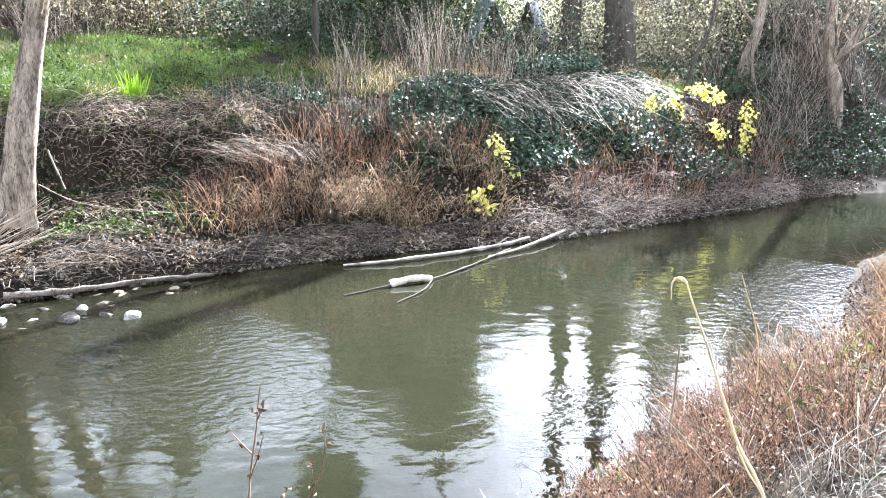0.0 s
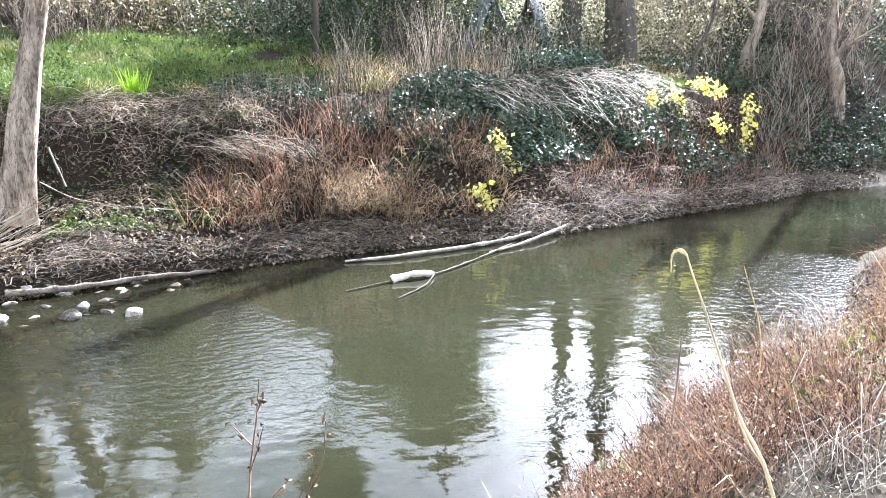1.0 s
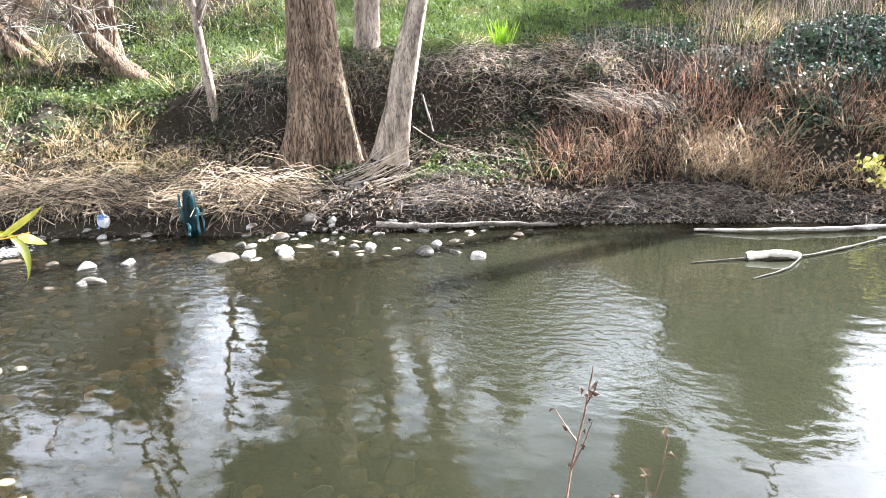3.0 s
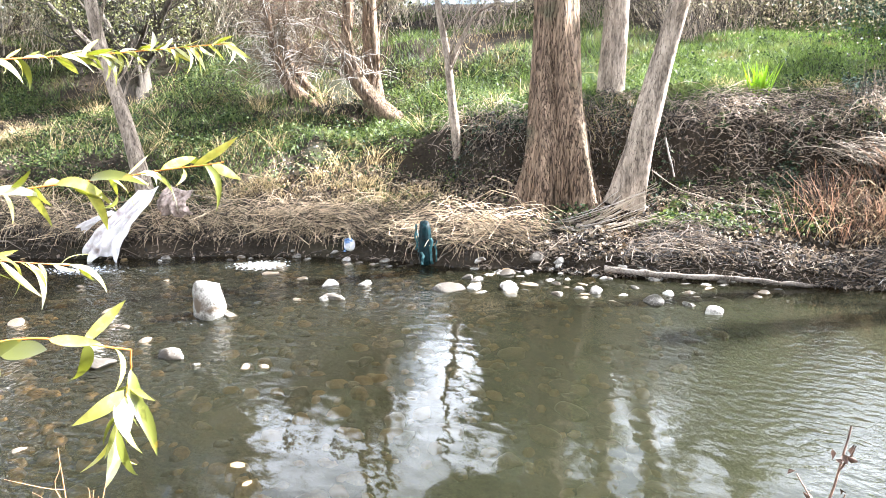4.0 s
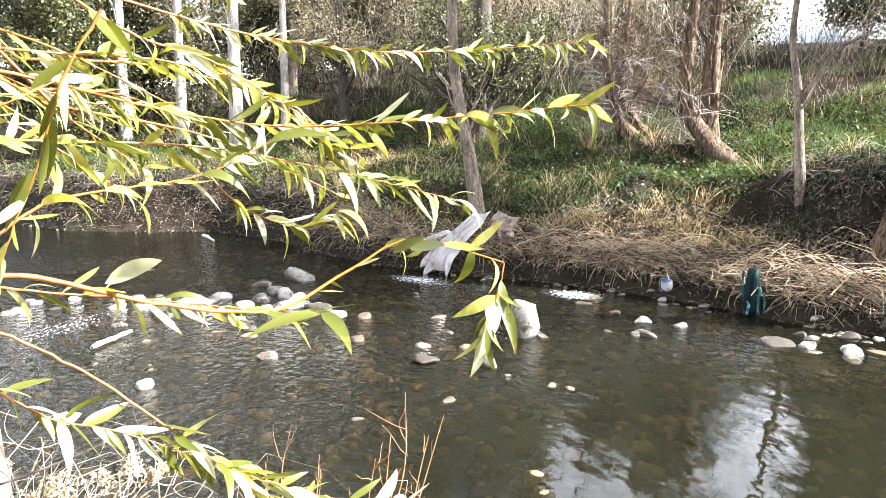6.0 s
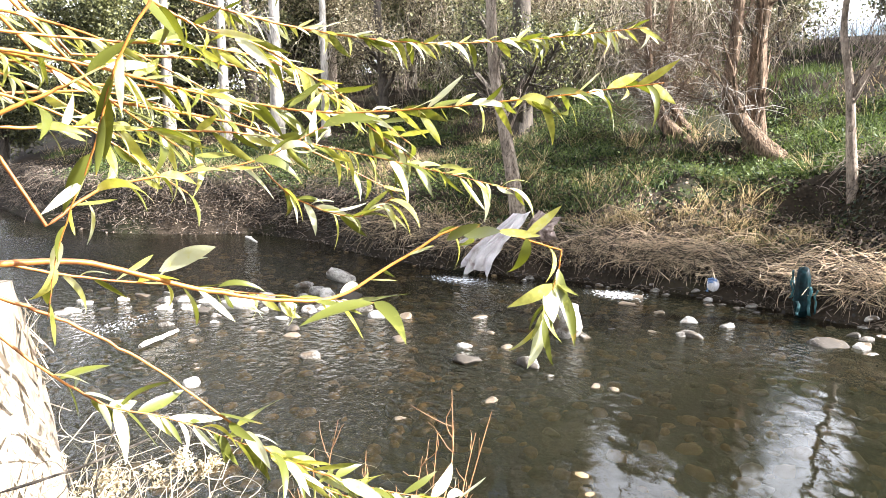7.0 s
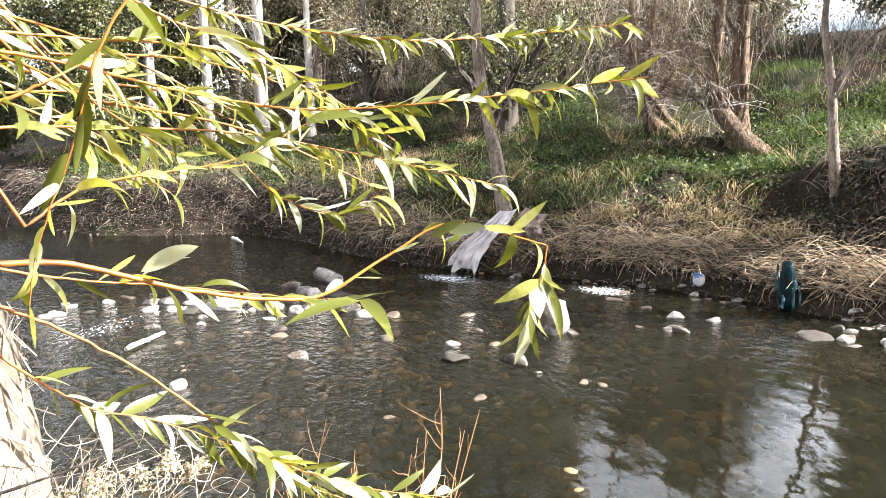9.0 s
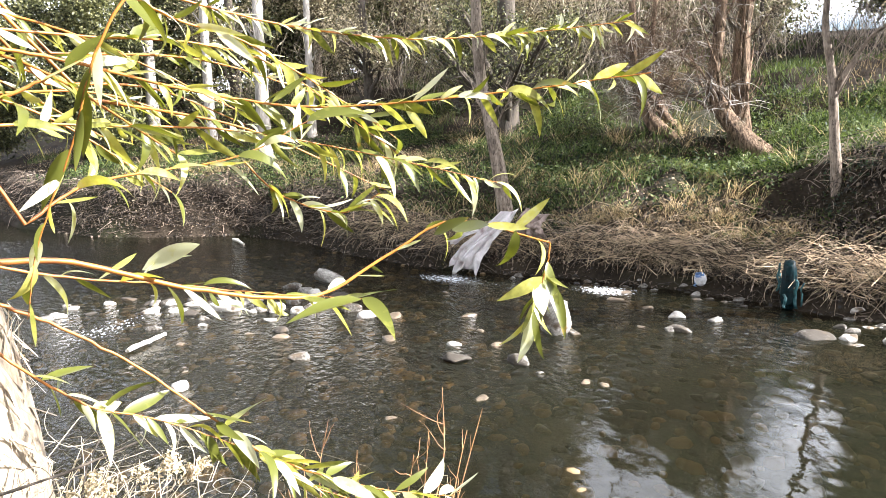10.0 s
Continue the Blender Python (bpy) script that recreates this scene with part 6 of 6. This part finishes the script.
for hx, hy, hz, hs in ((-2.25, 0.23, 2.04, 0.045), (-2.23, 0.1, 2.03, 0.06), (-2.2, 0.02, 2.0, 0.05), (-2.3, 0.33, 2.0, 0.03)):
    head = thing("seed_head", (hx, hy, float(land(hx, hy))), "fluffy bleached dead seed head on a thin stalk", "plant")
    hh = hz - head.location.z
    g = Geo()
    path = smooth_path([(0, 0, 0), (0.03, 0.01, hh * 0.5), (0, 0, hh)], 5)
    tube(g, path, np.linspace(0.003, 0.0015, len(path)), 5)
    part("stalk", g, M_PALESTRAW, head)
    g = Geo()
    for _ in range(5):
        c_ = np.array([0, 0, hh]) + rng.normal(size=3) * hs * [0.7, 0.7, 0.4]
        n = 36
        leaves(g, c_ + rng.normal(size=(n, 3)) * hs * 0.26, rng.uniform(0.008, 0.022, n), spread=1.5, slim=0.45, fold=0.35)
    part("fluff", g, M_PALESTRAW, head)


def bare_stem(name, points, r0, r1, label, mat_, shoots=(), category="plant", leaf=None, leaf_n=0, sides=6):
    """A dry plant: one stem with side shoots, and a few withered leaves."""
    root = thing(name, points[0], label, category)
    o = np.asarray(points[0], float)
    for k, pts in enumerate([points, *shoots]):
        path = smooth_path(np.asarray(pts, float) - o, 5)
        path[1:-1] += rng.normal(size=(len(path) - 2, 3)) * min(r0, 0.02) * 0.12
        g = Geo()
        a, b = (r0, r1) if k == 0 else (r0 * 0.6, r1 * 0.6)
        tube(g, path, np.linspace(a, b, len(path)), sides)
        part("stem" if k == 0 else "shoot", g, mat_, root)
        if leaf:
            for _ in range(leaf_n):
                i = rng.integers(len(path) // 3, len(path))
                g = Geo()
                leaves(g, path[i][None] + rng.normal(size=(1, 3)) * 0.012, rng.uniform(0.025, 0.05), spread=1.5, slim=0.5, fold=0.3)
                part("leaf", g, leaf, root)
    return root


M_DRYSTEM = material("dry_stem", (0.035, 0.018, 0.012), (0.2, 0.115, 0.075), 8, 0.75, 0.2, 40)
bare_stem("dry_weed", [(-0.8, 2.2, 0.75), (-0.79, 2.45, 1.45), (-0.83, 2.72, 1.80), (-0.82, 2.84, 2.01), (-0.82, 2.94, 2.17)], 0.0065, 0.003, "dark dry weed stem rising in front of the water", M_DRYSTEM,
          [[(-0.83, 2.80, 1.92), (-0.88, 2.83, 1.95), (-0.94, 2.87, 1.99)], [(-0.83, 2.74, 1.84), (-0.80, 2.78, 1.93), (-0.78, 2.81, 2.01)], [(-0.82, 2.86, 2.05), (-0.8, 2.88, 2.09), (-0.79, 2.9, 2.13)]],
          leaf=M_DRYSTEM, leaf_n=3)
bare_stem("dry_weed", [(-0.62, 2.1, 0.85), (-0.60, 2.44, 1.62), (-0.57, 2.58, 1.79), (-0.51, 2.66, 1.90), (-0.50, 2.75, 2.06)], 0.005, 0.002, "thin dry weed with withered hanging leaves", M_DRYSTEM,
          [[(-0.57, 2.58, 1.79), (-0.54, 2.62, 1.9), (-0.55, 2.66, 1.96)]], leaf=M_LITTER, leaf_n=7)
bare_stem("dry_weed", [(-0.7, 2.1, 0.85), (-0.69, 2.42, 1.62), (-0.63, 2.53, 1.75), (-0.58, 2.60, 1.83)], 0.004, 0.002, "thin dry weed with withered hanging leaves", M_DRYSTEM, leaf=M_LITTER, leaf_n=4)
bare_stem("dry_weed", [(-0.8, 2.1, 0.85), (-0.76, 2.46, 1.63), (-0.73, 2.53, 1.78), (-0.64, 2.61, 1.87)], 0.004, 0.002, "thin dry weed with withered hanging leaves", M_DRYSTEM, leaf=M_LITTER, leaf_n=4)
bare_stem("reed_stalk", [(0.47, 0.58, 1.6), (0.44, 0.65, 2.4), (0.4, 0.74, 2.93), (0.368, 0.821, 3.062), (0.349, 0.866, 3.143), (0.323, 0.909, 3.237)], 0.0034, 0.0011,
          "tall pale dry reed with a drooping tip", M_PALESTRAW,
          [[(0.323, 0.909, 3.237), (0.313, 0.914, 3.2415), (0.305, 0.914, 3.234), (0.304, 0.909, 3.214)], [(0.323, 0.909, 3.237), (0.316, 0.911, 3.244), (0.306, 0.912, 3.242)], [(0.37, 0.815, 3.05), (0.375, 0.795, 3.03), (0.392, 0.76, 3.0)]])
bare_stem("dry_weed", [(1.46, 4.28, 0.5), (1.48, 4.32, 0.82), (1.53, 4.38, 1.37), (1.56, 4.43, 1.79)], 0.014, 0.006, "upright grey-brown dock stem at the water's edge", M_TWIG, leaf=M_LITTER, leaf_n=3)
bare_stem("dry_weed", [(2.3, 4.9, 0.9), (2.4, 5.1, 1.5), (2.35, 5.4, 2.0)], 0.006, 0.003, "upright pale dry stem among rusty twigs", M_STRAW, leaf=M_LITTER, leaf_n=3)
blade_tuft("dock_plant", (1.5, 5.0), 14, 0.26, M_DOCK, "fresh green dock leaves at the water's edge")
boulder = new("boulder", stone_mesh(21, 0.6, 4))
boulder.matrix_world = pose(2.25, 3.15, 1.2, 8, 5, 30) @ Matrix.Diagonal((0.95, 0.75, 0.7, 1))
tagged(boulder, "pale grey weathered boulder on the near bank", "boulder")
g = Geo()
n = 300
q = np.stack([rng.normal(2.25, 0.32, n), rng.normal(3.1, 0.25, n), np.full(n, 1.3)], 1)
stalks(g, q, q + sway(n, rng.uniform(0.2, 0.42, n), 0.9), rng.uniform(0.0015, 0.003, n), 0.3)
stuff("bleached_stems", g, M_PALETWIG, "bleached thin stems growing over the boulder", "dry grass")

# twiggy shoots at the water's edge
def forked_shoots(base, tips, label):
    """Several bare shoots from one root, each forking into short side twigs."""
    bx, by = base
    root = thing("bare_shoots", (bx, by, float(land(bx, by))), label, "plant")
    o = np.array(root.location)
    for tip in tips:
        e = np.array(tip) - o
        mid = e * [0.35, 0.35, 0.55] + rng.normal(size=3) * 0.03
        path = smooth_path([rng.normal(size=3) * [0.02, 0.02, 0], mid, e * 0.8 + rng.normal(size=3) * 0.015, e], 6)
        g = Geo()
        tube(g, path, np.linspace(0.004, 0.0013, len(path)), 6)
        shoot = part("shoot", g, M_SHOOT, root)
        for k in range(5):
            i = int(len(path) * rng.uniform(0.45, 0.92))
            way = path[min(i + 1, len(path) - 1)] - path[i - 1]
            way = way / (np.linalg.norm(way) + 1e-9) + rng.normal(size=3) * 0.55
            g = Geo()
            q = limb_path(path[i], way, rng.uniform(0.06, 0.2), 5, 0.18, 0.05)
            tube(g, q, np.linspace(0.0018, 0.0007, len(q)), 5)
            part("twig", g, M_SHOOT, shoot)


M_SHOOT = material("orange_twig", (0.12, 0.05, 0.02), (0.46, 0.24, 0.1), 5, 0.6, 0.1, 30)
forked_shoots((-2.45, 0.95), [(-2.8, 1.23, 1.99), (-2.63, 1.34, 1.95), (-2.6, 1.12, 1.9), (-2.55, 1.05, 1.84), (-2.7, 1.3, 1.84)], "orange bare forked shoots at the water's edge")
forked_shoots((-2.5, 0.72), [(-2.75, 0.77, 1.93), (-2.6, 0.66, 1.86), (-2.65, 0.86, 1.84), (-2.5, 0.6, 1.8)], "orange bare forked shoots at the water's edge")
log("dead_twig", [(-2.15, -0.25, 2.05), (-2.2, 0.0, 2.09), (-2.25, 0.2, 2.14)], 0.004, 0.0025, "thin dark dead twig caught in the dry grass", M_DARKBARK, "twig", 6)
log("dead_twig", [(-2.2, 0.03, 1.95), (-2.24, 0.05, 2.08), (-2.32, 0.13, 2.24)], 0.003, 0.0015, "thin dark dead twig caught in the dry grass", M_DARKBARK, "twig", 6)

# ---- the willow over the water ----
M_WILLOW = material("willow_twig", (0.16, 0.05, 0.008), (0.46, 0.18, 0.025), 6, 0.5, 0.1, 40)
M_WLEAF = material("willow_leaf", (0.11, 0.12, 0.022), (0.46, 0.44, 0.11), 9, 0.3, 0.05, 60, thing_vary=0.9, translucent=0.4, third=(0.52, 0.53, 0.36), stain=((0.4, 0.22, 0.04), 22, 0.66))


def leaf_mesh(seed, length=0.105, width=0.0205):
    r = random.Random(seed)
    k = 8
    bend, twist, fold, sickle = r.uniform(-0.35, 0.9), r.uniform(-0.9, 0.9), r.uniform(0.1, 0.5), r.uniform(-0.35, 0.35)
    v, f = [], []
    for i in range(k + 1):
        u = i / k
        w = width * 0.5 * (math.sin(math.pi * u ** 0.75) ** 0.8 if 0 < i < k else 0.03)
        a = bend * u
        c = Vector((length * u * math.cos(a), length * sickle * u * u, -length * u * math.sin(a)))
        t = twist * u
        for s in (-1, 0, 1):
            q = Vector((0, s * w * math.cos(t), s * w * math.sin(t) + abs(s) * w * fold))
            v.append(tuple(c + q))
    for i in range(k):
        for s in range(2):
            a = i * 3 + s
            f.append((a, a + 1, a + 4, a + 3))
    me = bpy.data.meshes.new("leaf")
    me.from_pydata(v, [], f)
    me.polygons.foreach_set("use_smooth", [True] * len(f))
    me.materials.append(M_WLEAF)
    return me


WLEAVES = [leaf_mesh(k) for k in range(24)]
wx, wy = -1.15, -1.25
willow = thing("willow_tree", (wx, wy, float(land(wx, wy))), "young willow with yellow-green leaves hanging over the water", "tree")
WO = np.array(willow.location)
g = Geo()
tpath = smooth_path([(0, 0, -0.2), (-0.05, 0.05, 1.2), (-0.1, 0.0, 2.6), (0.05, -0.2, 4.5)], 6)
tube(g, tpath, np.linspace(0.11, 0.05, len(tpath)), 12, ridges=bark_ridges(2.0))
part("trunk", g, M_BARK, willow)
TWIGS = [
    # points, base radius, leaf spacing, first leafy share
    ([(-1.22, 0.16, 2.82), (-1.31, 0.26, 2.80), (-1.38, 0.44, 2.73), (-1.43, 0.62, 2.70), (-1.45, 0.75, 2.76), (-1.44, 0.88, 2.82), (-1.37, 1.04, 2.78)], 0.005, 0.085, 0.3),
    ([(-1.37, 1.04, 2.78), (-1.37, 1.03, 2.72), (-1.35, 0.99, 2.65)], 0.0025, 0.017, 0.2),
    ([(-1.31, 0.13, 2.81), (-1.36, 0.24, 2.77), (-1.41, 0.38, 2.74), (-1.44, 0.52, 2.71), (-1.46, 0.71, 2.68)], 0.0035, 0.05, 0.15),
    ([(-1.21, 0.16, 2.78), (-1.25, 0.25, 2.72), (-1.27, 0.35, 2.64), (-1.27, 0.48, 2.52), (-1.25, 0.59, 2.43), (-1.26, 0.72, 2.37)], 0.004, 0.028, 0.5),
    ([(-1.20, 0.20, 2.69), (-1.23, 0.28, 2.61), (-1.25, 0.37, 2.57), (-1.27, 0.47, 2.51)], 0.003, 0.022, 0.1),
    ([(-1.28, 0.49, 2.50), (-1.28, 0.59, 2.44), (-1.27, 0.70, 2.40), (-1.27, 0.82, 2.37)], 0.003, 0.022, 0.0),
]
TWIGS += [
    ([(-1.16, 0.39, 3.17), (-1.16, 0.34, 3.08), (-1.18, 0.30, 2.97), (-1.19, 0.25, 2.85), (-1.18, 0.23, 2.75)], 0.003, 0.045, 0.2),
    ([(-1.42, 0.12, 3.12), (-1.47, 0.25, 3.10), (-1.51, 0.42, 3.06), (-1.52, 0.64, 3.03), (-1.45, 0.94, 3.05), (-1.31, 1.20, 3.08)], 0.005, 0.026, 0.1),
    ([(-2.33, 0.27, 3.38), (-2.46, 0.62, 3.32), (-2.51, 1.01, 3.29), (-2.50, 1.39, 3.31), (-2.39, 1.79, 3.35)], 0.006, 0.022, 0.1),
    ([(-1.38, 0.13, 3.00), (-1.46, 0.26, 3.00), (-1.58, 0.50, 2.99), (-1.67, 0.72, 2.95), (-1.66, 1.06, 2.87)], 0.004, 0.028, 0.05),
]
TWIGS += [
    ([(-1.29, 0.21, 2.86), (-1.34, 0.28, 2.91), (-1.38, 0.40, 2.93), (-1.40, 0.51, 2.95), (-1.43, 0.63, 3.01)], 0.004, 0.04, 0.1),
    ([(-1.68, 0.51, 2.93), (-1.68, 0.58, 2.86), (-1.66, 0.70, 2.82), (-1.65, 0.78, 2.86)], 0.003, 0.02, 0.2),
    ([(-1.23, 0.17, 3.01), (-1.25, 0.25, 3.05), (-1.26, 0.30, 3.08)], 0.005, 0.05, 0.3),
    ([(-1.46, 0.11, 3.15), (-1.55, 0.26, 3.15), (-1.62, 0.44, 3.15), (-1.67, 0.59, 3.11), (-1.70, 0.83, 2.94)], 0.004, 0.03, 0.05),
    ([(-1.45, 0.31, 3.23), (-1.51, 0.40, 3.18), (-1.57, 0.52, 3.15), (-1.62, 0.70, 3.05), (-1.65, 0.82, 2.97)], 0.004, 0.03, 0.05),
]
TWIGS += [
    ([(-2.36, 0.2, 3.62), (-2.40, 0.55, 3.58), (-2.40, 0.79, 3.55), (-2.37, 1.01, 3.545), (-2.35, 1.13, 3.53), (-2.33, 1.2, 3.54)], 0.005, 0.02, 0.1),
]
JOINED = {1, 5, 6, 11}            # twigs that spring from another twig
count = 0
for k, (pts, r, gap, first) in enumerate(TWIGS):
    path = smooth_path(np.array(pts) - WO, 8)
    visible = len(path)
    path[1:-1] += rng.normal(size=(len(path) - 2, 3)) * 0.0006
    rad = np.linspace(r, r * 0.3, len(path)) * (1.0 if k == 0 else 0.7)
    if k not in JOINED:           # back to the trunk
        t0 = tpath[min(6 + k, len(tpath) - 1)]
        back = smooth_path([t0, (t0 + path[0]) / 2 + [-0.05, 0, 0.12], path[0]], 6)[:-1]
        path_all = np.concatenate([back, path])
        rad_all = np.concatenate([np.linspace(r * 1.5, r * 0.8, len(back)), rad])
    else:
        path_all, rad_all = path, rad
    g = Geo()
    tube(g, path_all, rad_all, 7)
    br = part("branch", g, M_WILLOW, willow)
    seg = np.concatenate([[0], np.cumsum(np.linalg.norm(np.diff(path, axis=0), axis=1))])
    total = seg[-1]
    s_, flip = total * first, 1
    while s_ < total:
        u = np.array([np.interp(s_, seg, path[:, c]) for c in range(3)])
        e = np.array([np.interp(min(s_ + 0.02, total), seg, path[:, c]) for c in range(3)])
        b = np.array([np.interp(max(s_ - 0.02, 0), seg, path[:, c]) for c in range(3)])
        tan = (e - b) / (np.linalg.norm(e - b) + 1e-9)
        side = np.cross(tan, UP)
        side /= np.linalg.norm(side) + 1e-9
        dirv = tan * rng.uniform(0.35, 1.1) + side * flip * rng.uniform(0.1, 0.7) + UP * (rng.choice([-1, 1]) * rng.uniform(0.1, 0.75) - 0.22)
        X = Vector(dirv).normalized()
        Zr = Vector((rng.normal() * 0.8, rng.normal() * 0.8, 1.0))
        Y = Zr.cross(X).normalized()
        Zv = X.cross(Y)
        m = Matrix((X, Y, Zv)).transposed().to_4x4()
        m.translation = Vector(u)
        sc = rng.uniform(0.42, 0.95)
        ob = new("leaf", WLEAVES[int(rng.integers(24))])
        ob.parent = br
        ob.matrix_local = m @ Matrix.Diagonal((sc, sc * rng.uniform(0.8, 1.3), sc, 1))
        count += 1
        flip = -flip
        s_ += gap * rng.uniform(0.3, 0.75)

# broad leaves on the lowest bough, as root, tip and width
BROAD = [
    ((-1.426, 0.338, 2.764), (-1.393, 0.445, 2.817), 0.036),
    ((-1.428, 0.43, 2.731), (-1.416, 0.503, 2.765), 0.012),
    ((-1.416, 0.697, 2.69), (-1.35, 0.567, 2.697), 0.03),
    ((-1.428, 0.836, 2.798), (-1.387, 0.886, 2.839), 0.026),
    ((-1.42, 0.868, 2.811), (-1.341, 0.918, 2.812), 0.04),
    ((-1.391, 0.98, 2.803), (-1.366, 0.979, 2.722), 0.022),
    ((-1.417, 0.698, 2.692), (-1.334, 0.768, 2.667), 0.03),
    ((-1.351, 1.015, 2.722), (-1.334, 0.948, 2.674), 0.03),
    ((-1.349, 1.018, 2.717), (-1.276, 1.057, 2.641), 0.024),
    ((-1.336, 0.994, 2.666), (-1.28, 0.979, 2.576), 0.014),
    ((-1.349, 1.014, 2.712), (-1.295, 0.982, 2.665), 0.03),
]
bough = next(o for o in willow.children if o.name.startswith("branch"))
for k, (root_, tip_, wide) in enumerate(BROAD):
    X = Vector(tip_) - Vector(root_)
    size = X.length
    X.normalize()
    Y = Vector((0.6, -0.15, 0.75 + 0.2 * (k % 3))).cross(X).normalized()
    m = Matrix((X, Y, X.cross(Y))).transposed().to_4x4()
    m.translation = Vector(root_) - willow.location
    ob = new("leaf", WLEAVES[(5 * k + 1) % 24])
    ob.parent = bough
    ob.matrix_local = m @ Matrix.Diagonal((size / 0.105, wide / 0.0205, size / 0.105, 1))

# sprays further back in the crown
for k in range(11):
    a = np.array([-1.75 - 0.9 * rng.random(), -0.35 + 0.5 * rng.random(), 3.05 + 0.5 * rng.random()])
    b = a + np.array([-0.25 + 0.4 * rng.random(), 0.45 + 0.4 * rng.random(), -0.28 + 0.2 * rng.random()])
    path = smooth_path(np.array([a, (a + b) / 2 + [0, 0, 0.05], b]) - WO, 8)
    t0 = tpath[-6]
    back = smooth_path([t0, (t0 + path[0]) / 2 + [-0.05, 0, 0.1], path[0]], 5)[:-1]
    full = np.concatenate([back, path])
    g = Geo()
    tube(g, full, np.linspace(0.007, 0.0015, len(full)), 6)
    br = part("branch", g, M_WILLOW, willow)
    for i in range(1, len(path)):
        for flip in (-1, 1):
            tan = path[i] - path[i - 1]
            X = Vector(tan / np.linalg.norm(tan) * rng.uniform(0.5, 1.1) + np.array([flip * rng.uniform(0.1, 0.6), 0, rng.uniform(-0.75, 0.3)])).normalized()
            Y = Vector((rng.normal() * 0.5, rng.normal() * 0.5, 1.0)).cross(X).normalized()
            m = Matrix((X, Y, X.cross(Y))).transposed().to_4x4()
            m.translation = Vector(path[i])
            sc = rng.uniform(0.45, 0.9)
            if rng.random() < 0.68:
                ob = new("leaf", WLEAVES[int(rng.integers(24))])
                ob.parent = br
                ob.matrix_local = m @ Matrix.Diagonal((sc, sc * rng.uniform(0.8, 1.3), sc, 1))
